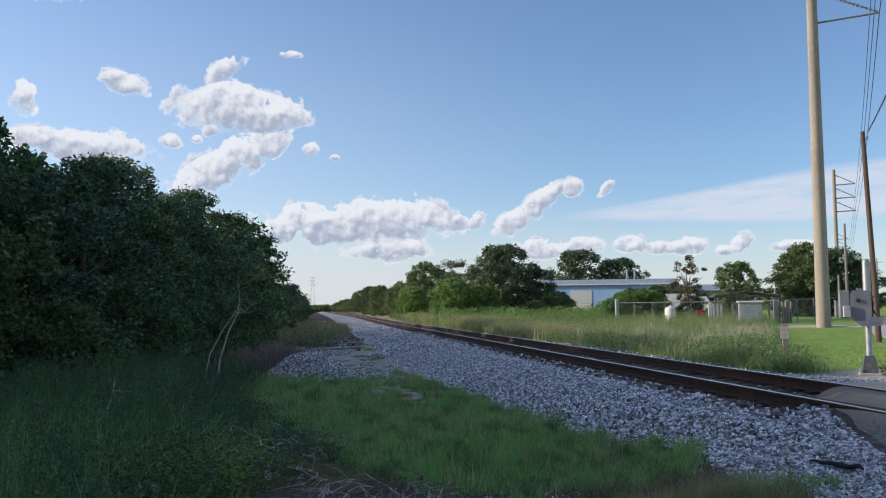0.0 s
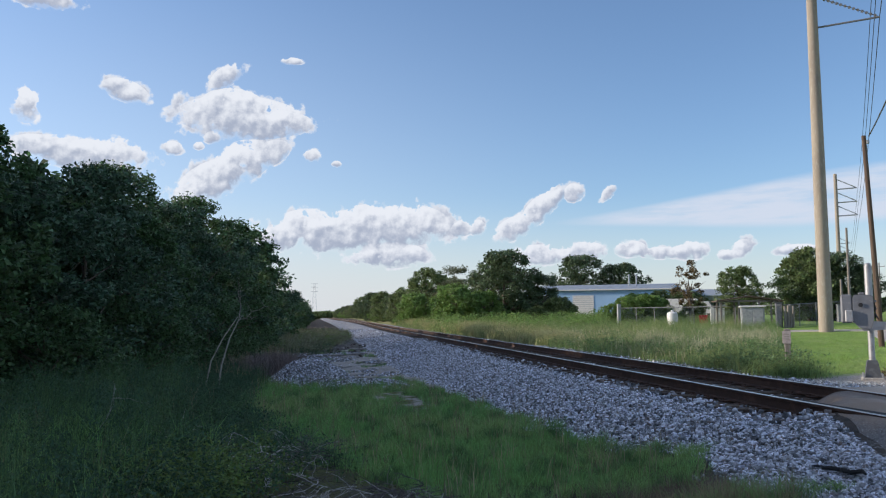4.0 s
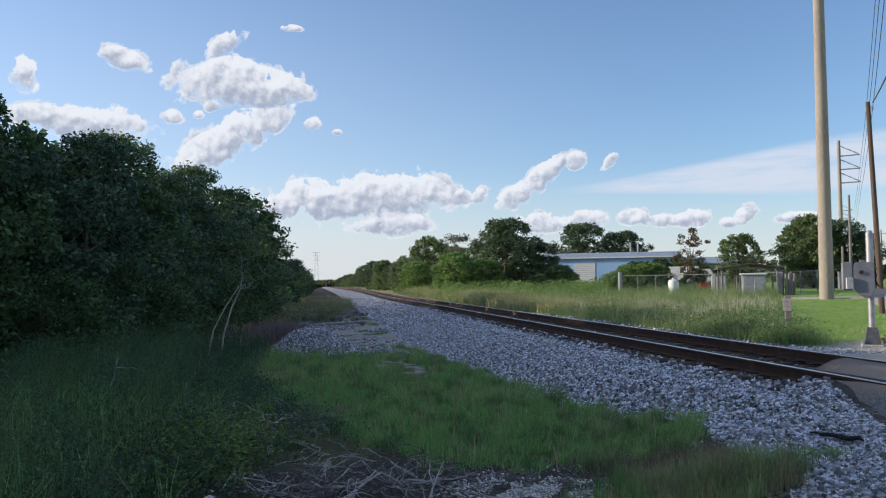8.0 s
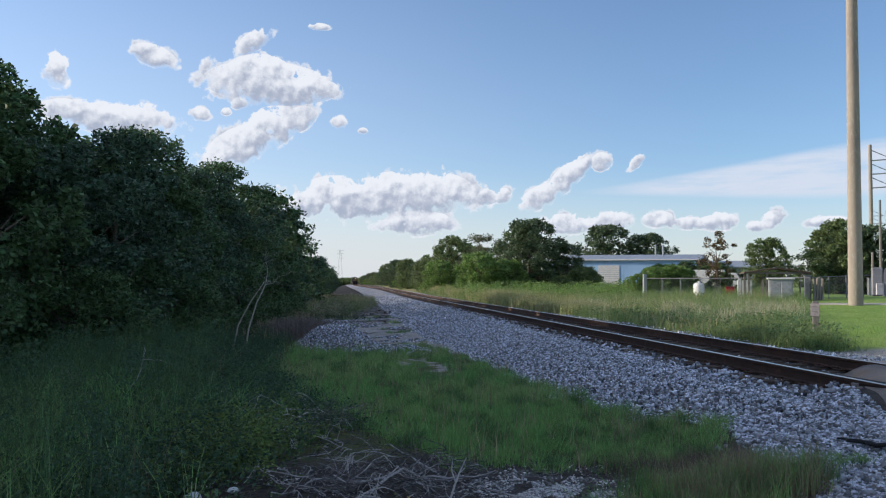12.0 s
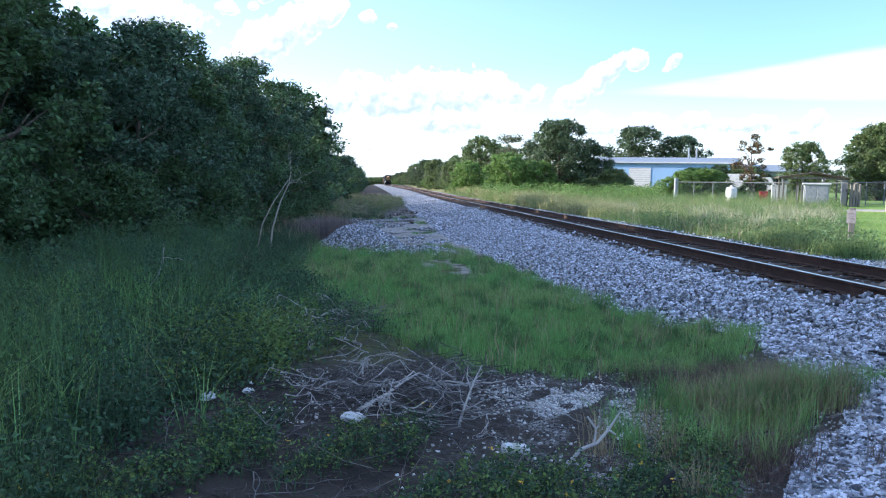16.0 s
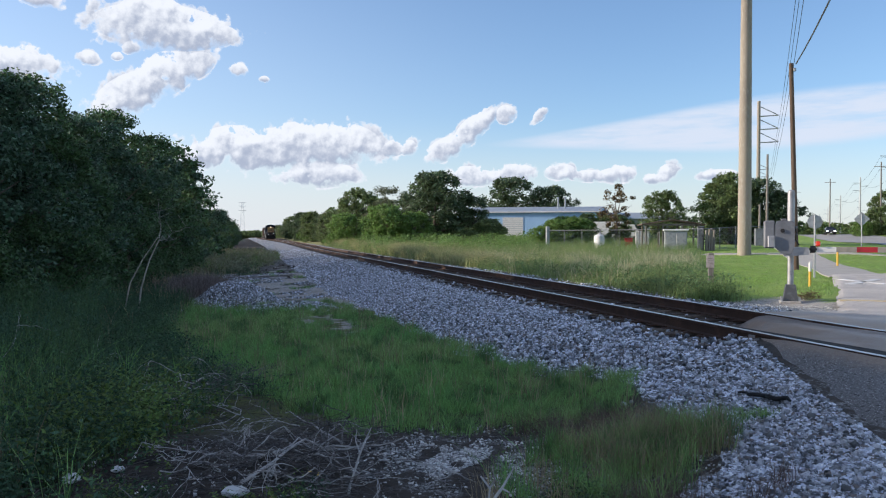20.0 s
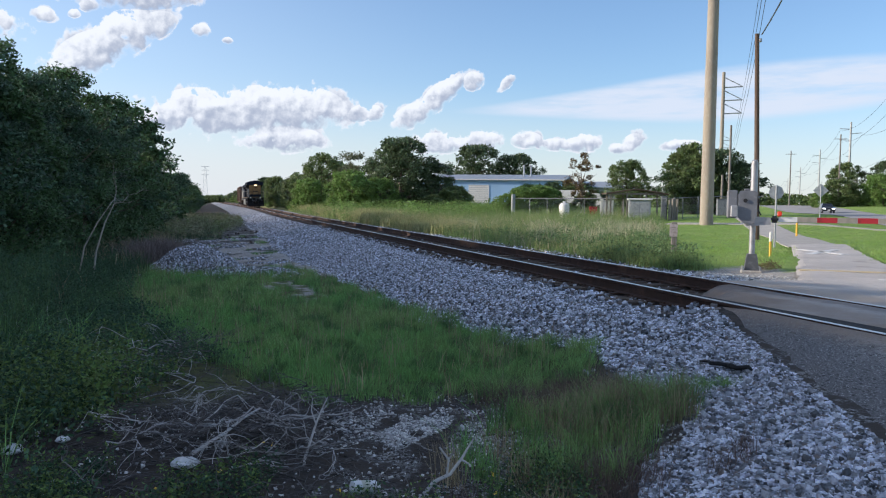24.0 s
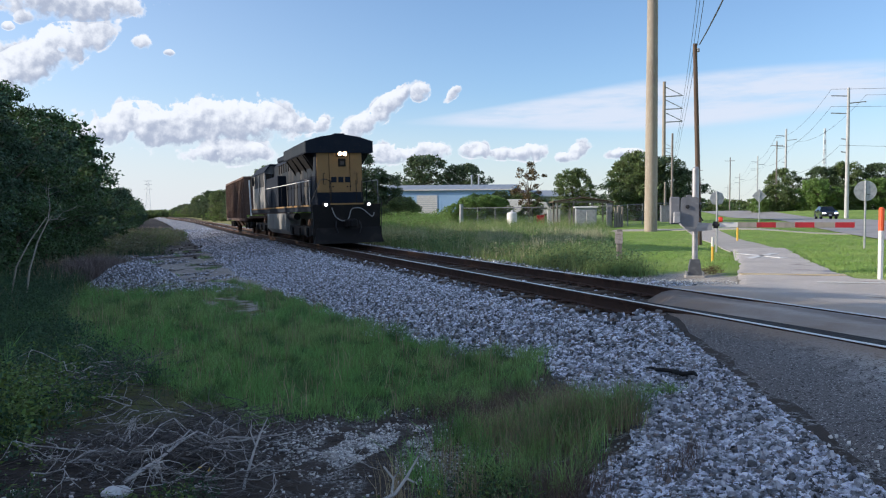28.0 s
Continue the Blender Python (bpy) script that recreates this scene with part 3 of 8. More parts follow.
# ---------------------------------------------------------------- ground, track bed, path
def ground_material():
    m = bpy.data.materials.new("ground_soil")
    m.use_nodes = True
    k = Nodes(m.node_tree)
    out, p = k.add("ShaderNodeOutputMaterial"), k.add("ShaderNodeBsdfPrincipled")
    co = k.add("ShaderNodeTexCoord").outputs["Object"]
    xyz = k.add("ShaderNodeSeparateXYZ")
    k.link(co, xyz.inputs[0])
    x, y = xyz.outputs[0], xyz.outputs[1]
    big, mid, fine, grit = k.noise(co, 0.5, 4), k.noise(co, 4.0, 5), k.noise(co, 30.0, 4), k.noise(co, 75.0, 3)
    soil = k.mix(k.smooth(mid, 0.42, 0.62), (0.075, 0.064, 0.055), (0.045, 0.039, 0.034))
    shell = k.mix(k.smooth(grit, 0.46, 0.58), (0.17, 0.165, 0.155), (0.46, 0.455, 0.45))
    pale = k.math("MAXIMUM", k.math("MULTIPLY", k.smooth(x, 0.3, 1.4), k.smooth(y, 7.6, 6.8)), k.math("MULTIPLY", k.math("MULTIPLY", k.smooth(y, 19.0, 22.0), k.smooth(y, 160.0, 90.0)), k.smooth(x, -1.5, 0.2)))
    soil = k.mix(k.math("MULTIPLY", pale, k.math("MULTIPLY", k.smooth(mid, 0.45, 0.6), k.smooth(fine, 0.42, 0.55))), soil, shell)
    ux, uy = k.math("MULTIPLY_ADD", x, 1 / 0.62, -1.62 / 0.62), k.math("MULTIPLY_ADD", y, 1 / 2.4, -16.3 / 2.4)
    spot = k.math("MULTIPLY_ADD", ux, ux, k.math("MULTIPLY_ADD", uy, uy, k.math("MULTIPLY", k.math("SUBTRACT", mid, 0.5), 2.2)))
    under = k.mix(k.smooth(mid, 0.4, 0.6), (0.085, 0.105, 0.035), (0.13, 0.14, 0.05))
    grassy = k.math("MULTIPLY", k.math("MULTIPLY", k.math("MULTIPLY", k.smooth(y, 7.0, 8.5), k.smooth(x, 4.2, 3.6)), k.smooth(k.math("MULTIPLY_ADD", big, 5.0, y), 24.0, 20.5)), k.smooth(big, 0.30, 0.5))
    soil = k.mix(grassy, soil, under)
    soil = k.mix(k.math("MULTIPLY", k.smooth(spot, 1.3, 0.7), k.smooth(k.noise(co, 1.6, 5), 0.44, 0.56)), soil, (0.36, 0.335, 0.305))
    lawn = k.mix(k.smooth(k.noise(co, 0.25, 4), 0.4, 0.62), (0.21, 0.33, 0.065), (0.29, 0.38, 0.10))
    lawn = k.mix(k.smooth(fine, 0.42, 0.62), lawn, (0.15, 0.23, 0.05))
    meadow = k.mix(k.smooth(big, 0.4, 0.6), (0.20, 0.22, 0.085), (0.30, 0.28, 0.13))
    lawn = k.mix(k.math("MULTIPLY", k.smooth(y, 62.0, 85.0), k.smooth(k.math("MULTIPLY_ADD", y, -0.42, x), 6.0, -2.0)), lawn, meadow)
    side = k.smooth(k.math("MULTIPLY_ADD", mid, 1.4, x), 10.6, 12.2)
    gravel_r = k.math("MULTIPLY", k.math("MULTIPLY", k.smooth(x, 8.0, 8.6), k.smooth(k.math("MULTIPLY_ADD", mid, 1.6, x), 13.6, 13.0)), k.smooth(k.math("MULTIPLY_ADD", mid, 1.0, y), 17.6, 16.9))
    col = k.mix(side, soil, lawn)
    col = k.mix(gravel_r, col, k.mix(k.smooth(fine, 0.45, 0.55), shell, (0.48, 0.44, 0.38)))
    k.link(col, p.inputs["Base Color"])
    p.inputs["Roughness"].default_value = 0.95
    p.inputs["Specular IOR Level"].default_value = 0.2
    b = k.add("ShaderNodeBump")
    b.inputs["Strength"].default_value, b.inputs["Distance"].default_value = 0.9, 0.03
    k.link(k.math("ADD", k.noise(co, 18.0, 6, 0.7), k.math("MULTIPLY", grit, 0.5)), b.inputs["Height"])
    k.link(b.outputs[0], p.inputs["Normal"])
    k.link(p.outputs[0], out.inputs[0])
    return m


GROUND = ground_material()
gx = spaced((-2600, -400, 220), (-400, -60, 40), (-60, -12, 4), (-12, -4, 0.5), (-4, 6, 0.12), (6, 16, 0.3), (16, 60, 1.5), (60, 130, 4), (130, 500, 40), (500, 2600, 210))
gy = spaced((-300, -20, 40), (-20, 2, 2), (2, 12, 0.12), (12, 30, 0.4), (30, 80, 2), (80, 300, 8), (300, 800, 50), (800, 4200, 340))


def sheet_z(x, y):
    z = base_z(x, y)
    sunk = np.where((in_path(x, y) & in_path(x - 0.45, y)) | ((x > 5.6) & (x < 10.0) & (y > 9)), z - 0.12, z)
    return sunk


solid("ground", grid_mesh("ground", gx, gy, sheet_z, GROUND), GROUND, "sandy soil with shell gravel, weeds and mown lawn", "ground", kind="structure")

bx = np.concatenate([np.linspace(1.9, 5.4, 36), np.linspace(5.5, 9.2, 20), np.linspace(9.3, 11.0, 8)])
by = spaced((8.0, 30, 0.15), (30, 90, 1.0), (90, 400, 8), (400, 1400, 80))
def verge_z(x, y):
    return base_z(x, y) + 0.012 + 0.03 * np.maximum(wave(x, y, 0.8, 7), 0)


def on_verge(x, y):
    left = np.interp(y, [18, 20, 24, 30, 40, 60], [1.4, 0.3, -0.4, -0.3, 0.5, 1.4]) + 0.35 * wave(x, y, 0.8, 4)
    holes = wave(x, y, 1.2, 11) + 0.6 * wave(x, y, 0.42, 12) + 0.3 * wave(x, y, 0.17, 13)
    return (x > left + 0.3) & ~in_bed(x - 0.15, y) & (x < 3.0) & (holes > -0.12 + 0.035 * np.maximum(y - 30, 0))


solid("dirt_track", grid_mesh("dirt_track", np.arange(-1.2, 3.1, 0.08), spaced((18.5, 50, 0.12)), verge_z, SAND, keep=on_verge), SAND,
      "bare pale sandy dirt beside the ballast", "dirt", kind="structure")
# near sheet darker: shade between the loose stones is put into its colour
for y_cut, mat in (((8.0, 88.0), BALLAST_GAP_SHADE), ((88.0, 1400.0), BALLAST)):
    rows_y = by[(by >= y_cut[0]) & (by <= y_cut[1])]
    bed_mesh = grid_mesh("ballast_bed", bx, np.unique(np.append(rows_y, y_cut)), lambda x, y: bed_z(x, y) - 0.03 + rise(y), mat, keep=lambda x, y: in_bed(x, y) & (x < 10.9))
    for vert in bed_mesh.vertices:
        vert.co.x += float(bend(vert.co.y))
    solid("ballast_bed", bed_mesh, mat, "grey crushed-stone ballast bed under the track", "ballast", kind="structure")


def crossing_material():
    """Gritty dark asphalt before the track, worn paler pavement beyond it."""
    m = bpy.data.materials.new("crossing_asphalt")
    m.use_nodes = True
    k = Nodes(m.node_tree)
    out, p = k.add("ShaderNodeOutputMaterial"), k.add("ShaderNodeBsdfPrincipled")
    co = k.add("ShaderNodeTexCoord").outputs["Object"]
    xyz = k.add("ShaderNodeSeparateXYZ")
    k.link(co, xyz.inputs[0])
    big, mid, fine, grit = k.noise(co, 0.6, 4), k.noise(co, 5.0, 5), k.noise(co, 38.0, 4), k.noise(co, 75.0, 3)
    px, py = xyz.outputs[0], xyz.outputs[1]
    inward = k.math("ADD", k.math("SUBTRACT", px, k.math("MULTIPLY_ADD", py, 0.44, 2.25)), k.math("MULTIPLY", k.math("SUBTRACT", mid, 0.5), 1.8))
    old = k.mix(k.smooth(big, 0.42, 0.65), (0.43, 0.42, 0.415), (0.50, 0.485, 0.47))
    old = k.mix(k.smooth(inward, 1.5, 0.5), old, (0.165, 0.157, 0.155))
    old = k.mix(k.smooth(mid, 0.52, 0.72), old, (0.17, 0.16, 0.158))
    old = k.mix(k.smooth(grit, 0.60, 0.64), old, (0.62, 0.61, 0.60))
    old = k.mix(k.smooth(fine, 0.55, 0.62), old, (0.05, 0.048, 0.047))
    worn = k.mix(k.smooth(big, 0.40, 0.66), (0.54, 0.50, 0.465), (0.45, 0.415, 0.385))
    worn = k.mix(k.smooth(mid, 0.5, 0.72), worn, (0.50, 0.455, 0.40))
    worn = k.mix(k.smooth(k.noise(co, 1.1, 5), 0.60, 0.75), worn, (0.24, 0.21, 0.19))
    worn = k.mix(k.smooth(grit, 0.57, 0.64), worn, (0.33, 0.315, 0.30))
    x = k.math("MULTIPLY_ADD", k.math("SUBTRACT", mid, 0.5), 0.5, px)
    # tyre-worn, rust-stained bands along the rails
    col = k.mix(k.smooth(x, NEAR_RAIL - 0.2, NEAR_RAIL + 0.3), old, worn)
    stain = k.math("MULTIPLY", k.smooth(x, NEAR_RAIL - 0.75, NEAR_RAIL - 0.1), k.smooth(x, FAR_RAIL + 0.1, FAR_RAIL - 0.9))
    col = k.mix(k.math("MULTIPLY", stain, k.smooth(big, 0.3, 0.62, 0.25, 0.85)), col, (0.30, 0.225, 0.165))
    dark = k.math("MULTIPLY", k.smooth(x, 7.35, 7.6), k.smooth(x, 7.9, 7.7))
    col = k.mix(k.math("MULTIPLY", dark, 0.6), col, (0.16, 0.13, 0.115))
    tan = k.math("MULTIPLY", k.smooth(x, 7.85, 8.1), k.smooth(x, 9.0, 8.4))
    col = k.mix(k.math("MULTIPLY", tan, 0.6), col, (0.46, 0.37, 0.28))
    tip = k.math("MULTIPLY", k.smooth(k.math("ADD", py, mid), 9.9, 10.7), k.smooth(px, FAR_RAIL + 0.2, FAR_RAIL))
    col = k.mix(k.math("MULTIPLY", tip, 0.85), col, (0.19, 0.155, 0.13))
    k.link(col, p.inputs["Base Color"])
    p.inputs["Roughness"].default_value = 0.9
    p.inputs["Specular IOR Level"].default_value = 0.3
    b = k.add("ShaderNodeBump")
    b.inputs["Strength"].default_value, b.inputs["Distance"].default_value = 0.9, 0.02
    k.link(k.math("ADD", k.noise(co, 60.0, 6, 0.65), k.math("MULTIPLY", mid, 0.8)), b.inputs["Height"])
    k.link(b.outputs[0], p.inputs["Normal"])
    k.link(p.outputs[0], out.inputs[0])
    return m


CROSSING = crossing_material()


def build_path():
    ys = spaced((-12, 2, 0.5), (2, 8.2, 0.12), (8.2, 12.6, 0.05), (12.6, 16, 0.12), (16, 25.2, 0.3))

    def strip(lo, hi, cols, slope, drop, wall=0.0):
        """Asphalt between two lines along the track, its end sloped down to the stones."""
        v, rows = [], 0
        for y in ys:
            edge = float(road_edge(y)) + 0.10 * float(wave(np.array(y), np.array(0.0), 0.5, 2)) * (1 if y < 14 else 0.3)
            a, b = max(edge, lo + (0.2 * float(step(10.5 - y, 0, 4)) if wall else 0.0)), min(edge + float(path_width(y)), hi)
            if b - a < 0.02:
                continue
            rows += 1
            for i in range(cols + 1):
                x = a + (b - a) * (i / cols) ** 1.4
                k = min(1.0, max(0.0, (x - edge) / slope))
                v.append((x, y, float(path_z(x, y)) - drop * (1 - k) ** 1.6 + 0.006 * math.sin(x * 3 + y * 2) + 0.01 * k * float(wave(np.array(x), np.array(y), 0.9, 5))))
            if wall:
                v.append((a + 0.004, y, -0.16))
        n = cols + 1 + (1 if wall else 0)
        f = [(i * n + j, i * n + j + 1, (i + 1) * n + j + 1, (i + 1) * n + j) for i in range(rows - 1) for j in range(cols)]
        if wall:
            f += [(i * n, (i + 1) * n, (i + 2) * n - 1, (i + 1) * n - 1) for i in range(rows - 1)]
        return v, f

    v, f = [], []
    for lo, hi, cols, slope, drop, wall in ((-99, NEAR_RAIL - 0.042, 44, 0.35, 0.07, 0), (NEAR_RAIL + 0.15, FAR_RAIL - 0.05, 12, 0.6, 0.20, 1), (FAR_RAIL + 0.045, 99, 24, 0.3, 0.05, 0)):
        sv, sf = strip(lo, hi, cols, slope, drop, wall)
        f += [tuple(i + len(v) for i in q) for q in sf]
        v += sv
    me = faces_mesh("path", v, f, CROSSING, True)
    me.set_sharp_from_angle(angle=radians(50))
    solid("path", me, CROSSING, "worn asphalt crossing path with gritty broken edge", "path", kind="structure")
    gap = Geo()
    cuts = [-19.0, 2.0, 5.0, 6.5, 7.5, 8.5, 9.5, 10.3]
    vs = []
    for y in cuts:
        x1 = NEAR_RAIL + 0.155 + 0.2 * float(step(10.5 - y, 0, 4))
        vs += [(NEAR_RAIL + 0.038, y, -0.016), (x1, y, -0.012), (x1, y, -0.10), (NEAR_RAIL + 0.038, y, -0.10)]
    gap.add(vs, [(4 * i + j, 4 * i + (j + 1) % 4, 4 * i + 4 + (j + 1) % 4, 4 * i + 4 + j) for i in range(len(cuts) - 1) for j in range(4)])
    solid("flangeway", gap, FLANGE_DIRT, "black tar strip beside the rail", "tar strip", kind="structure")
    # the narrow concrete path beyond, bending away along the pole line
    pts = [(20.6, 25.0), (22.3, 27.6), (24.9, 31.2), (30.2, 39.5), (40.6, 55.2), (60, 85)]
    g = Geo()
    for (x0, y0), (x1, y1) in zip(pts, pts[1:]):
        for s in range(8):
            t0, t1 = s / 8, (s + 1) / 8
            q = []
            for t in (t0, t1):
                x, y = x0 + (x1 - x0) * t, y0 + (y1 - y0) * t
                for o in (0, 2.1):
                    q.append((x + o * 0.78, y - o * 0.62, float(base_z(x + o * 0.78, y - o * 0.62)) + 0.03))
            g.add([*q, *[(a, b, c - 0.12) for a, b, c in q]], [(0, 1, 3, 2), (0, 2, 6, 4), (1, 5, 7, 3)])
    solid("footpath", g, CONCRETE, "pale concrete footpath across the lawn", "footpath", kind="structure")
    # painted X on the path
    mk = thing("road_marking", pose(0, 0, 0), "worn white painted X across the asphalt path", "marking", kind="structure")
    for (x0, y0), (x1, y1) in (((18.5, 22.0), (17.85, 19.3)), ((16.75, 19.55), (19.7, 21.7))):
        g = Geo()
        d = Vector((x1 - x0, y1 - y0, 0))
        s = Vector((-d.y, d.x, 0)).normalized() * 0.13
        top = [Vector((x0, y0, -0.108)) + s, Vector((x0, y0, -0.108)) - s, Vector((x1, y1, -0.108)) - s, Vector((x1, y1, -0.108)) + s]
        g.add([*top, *[p - Vector((0, 0, 0.01)) for p in top]], [(0, 1, 2, 3), (0, 3, 7, 4), (1, 2, 6, 5), (0, 1, 5, 4), (2, 3, 7, 6)])
        part("stripe", g, STRIPE_WHITE, mk)
    for x0, y0, x1, y1, wide, mat, lab in ((12.2, 14.55, 14.0, 13.42, 0.16, STOP_YELLOW, "faded yellow stop line"), (12.1, 12.3, 13.4, 11.5, 0.05, STRIPE_WHITE, "")):
        g = Geo()
        d = Vector((x1 - x0, y1 - y0, 0))
        s = Vector((-d.y, d.x, 0)).normalized() * wide
        top = [Vector((x0, y0, -0.106)) + s, Vector((x0, y0, -0.106)) - s, Vector((x1, y1, -0.106)) - s, Vector((x1, y1, -0.106)) + s]
        g.add([*top, *[p - Vector((0, 0, 0.012)) for p in top]], [(0, 1, 2, 3), (0, 3, 7, 4), (1, 2, 6, 5), (0, 1, 5, 4), (2, 3, 7, 6)])
        part("stripe", g, mat, mk, lab)
    # a second walk from the lawn to the road, and the wide road
    g = Geo()
    a, b = Vector((33.0, 53.2, 0)), Vector((43.5, 40.6, 0))
    for i in range(12):
        q = []
        for t in (i / 12, (i + 1) / 12):
            c = a.lerp(b, t)
            for ox, oy in ((-0.75, -0.6), (0.75, 0.6)):
                q.append((c.x + ox, c.y + oy, float(base_z(c.x + ox, c.y + oy)) + 0.05))
        g.add([*q, *[(u, v, w - 0.12) for u, v, w in q]], [(0, 1, 3, 2), (0, 2, 6, 4), (1, 5, 7, 3)])
    solid("footpath", g, CONCRETE, "pale concrete walk joining the road", "footpath", kind="structure")
    g = Geo()
    left = [(22, 10), (28, 20), (36.7, 32.2), (70, 77), (86.5, 101.5), (103.5, 131.5), (140, 193.5), (230, 346)]
    vs = []
    n = 0
    for (x0, y0), (x1, y1) in zip(left, left[1:]):
        m = max(2, int(math.hypot(x1 - x0, y1 - y0) / 5))
        s = Vector((y1 - y0, x0 - x1, 0)).normalized()
        for i in range(m):
            c = Vector((x0, y0, 0)).lerp(Vector((x1, y1, 0)), i / m)
            for o in (0, 4.6, 9.2):
                p = c + s * o
                vs.append((p.x, p.y, float(base_z(p.x, p.y)) + 0.06 + (0.04 if o == 4.6 else 0)))
            n += 1
    g.add(vs, [(i * 3 + j, i * 3 + j + 1, i * 3 + j + 4, i * 3 + j + 3) for i in range(n - 1) for j in range(2)])
    solid("road", g, ROAD_GREY, "two-lane worn asphalt road beyond the lawn", "road", kind="structure")


build_path()

# ---------------------------------------------------------------- track
RAIL_PROFILE = [(-0.07, -0.18), (0.07, -0.18), (0.07, -0.168), (0.012, -0.15), (0.009, -0.045), (0.036, -0.038), (0.036, -0.004),
                (-0.036, -0.004), (-0.036, -0.038), (-0.009, -0.045), (-0.012, -0.15), (-0.07, -0.168)]


def build_rail(x, z):
    ob = thing("rail", pose(x, 0, z), "rusty steel rail with polished running surface", "rail", "rails of the track", "structure")
    web, head = Geo(), Geo()
    cuts = [-20, 40, 70, 82, 94, 106, 120, 160, 600, 1300]
    top = [(-0.033, -0.004), (0.033, -0.004), (0.030, 0.0), (-0.030, 0.0)]
    for geo, prof in ((web, RAIL_PROFILE), (head, top)):
        n = len(prof)
        vs = [(a + float(bend(y)), y, b + float(rise(y))) for y in cuts for a, b in prof]
        fs = [(r * n + i, r * n + (i + 1) % n, (r + 1) * n + (i + 1) % n, (r + 1) * n + i) for r in range(len(cuts) - 1) for i in range(n)]
        geo.add(vs, fs + [tuple(range(n))[::-1], tuple((len(cuts) - 1) * n + i for i in range(n))])
    part("web", web, RUST_RAIL, ob)
    part("running_surface", head, RAIL_TOP, ob, "polished bright rail top")


build_rail(NEAR_RAIL, 0.0)
build_rail(FAR_RAIL, CANT)


def build_ties():
    r = random.Random(4)
    bed = thing("crossties", pose(0, 0, 0), "dark weathered wooden crossties bedded in ballast", "crosstie", kind="structure")
    me = mesh_data("tie", Geo().box((0, 0, 0), (2.6, 0.22, 0.18), 0.012), TIE)
    plate = mesh_data("tie_plate", Geo().box((0, 0, 0), (0.34, 0.19, 0.02), 0.004).box((-0.11, 0.05, 0.02), (0.03, 0.03, 0.03)).box((0.11, -0.05, 0.02), (0.03, 0.03, 0.03)), RUST_RAIL)
    y, n = 8.6, 0
    rest = []
    while y < 420:
        if y < 150:
            t = new("tie", me)
            t.parent = bed
            t.matrix_basis = pose(TRACK + float(bend(y)) + r.uniform(-0.06, 0.06) - 0.02, y, float(rise(y)) - 0.262 + r.uniform(-0.015, 0.01), 0, r.uniform(-0.5, 0.5) - 1.3, r.uniform(-1.2, 1.2))
            if y < 45:
                for x, z in ((NEAR_RAIL, 0), (FAR_RAIL, CANT)):
                    q = new("tie_plate", plate)
                    q.parent = bed
                    q.matrix_basis = pose(x, y, z - 0.186)
            n += 1
        else:
            rest.append(y)
        y += 0.5 if y < 150 else 0.53
    g = Geo()
    for y in rest:
        g.box((TRACK + float(bend(y)), y, float(rise(y)) - 0.27), (2.6, 0.22, 0.16))
    far = part("far_ties", g, TIE, bed)
    tagged(far, kind="stuff")


# ---------------------------------------------------------------- stones
def stone_verts(n, r0, r1, gen):
    """n rough stones as jittered boxes: (n, 8, 3)."""
    c = np.array([(x, y, z) for x in (-1, 1) for y in (-1, 1) for z in (-1, 1)], dtype=float)
    s = c[None] * gen.uniform(0.55, 1.0, (n, 8, 1)) + gen.normal(0, 0.16, (n, 8, 3))
    s *= gen.uniform(0.6, 1.15, (n, 1, 3)) * (gen.uniform(r0, r1, (n, 1, 1)) * 0.62)
    a, b = gen.uniform(0, 2 * np.pi, n), gen.uniform(-0.7, 0.7, n)
    ca, sa, cb, sb = np.cos(a), np.sin(a), np.cos(b), np.sin(b)
    R = np.zeros((n, 3, 3))
    R[:, 0, 0], R[:, 0, 1], R[:, 1, 0], R[:, 1, 1], R[:, 2, 2] = ca, -sa, sa, ca, 1
    T = np.zeros((n, 3, 3))
    T[:, 0, 0], T[:, 1, 1], T[:, 1, 2], T[:, 2, 1], T[:, 2, 2] = 1, cb, -sb, sb, cb
    return np.einsum("nij,njk,nlk->nli", R, T, s)


STONE_TRIS = np.array([(0, 1, 3), (0, 3, 2), (4, 6, 7), (4, 7, 5), (0, 4, 5), (0, 5, 1), (2, 3, 7), (2, 7, 6), (0, 2, 6), (0, 6, 4), (1, 5, 7), (1, 7, 3)])


def stones(name, x, y, r0, r1, label, gen, lift=0.0, sink=0.25, mat=STONE):
    n = len(x)
    v = stone_verts(n, r0, r1, gen)
    z = ground_z(x, y) + lift + gen.uniform(-0.4, 0.55, n) * r0
    v += np.stack([x, y, z], -1)[:, None]
    f = (STONE_TRIS[None] + (np.arange(n) * 8)[:, None, None]).reshape(-1, 3)
    me = faces_mesh(name, v.reshape(-1, 3), f, mat)
    return solid(name, me, mat, label, "stones", kind="stuff")


SHELL_SPOT = (1.65, 6.2)


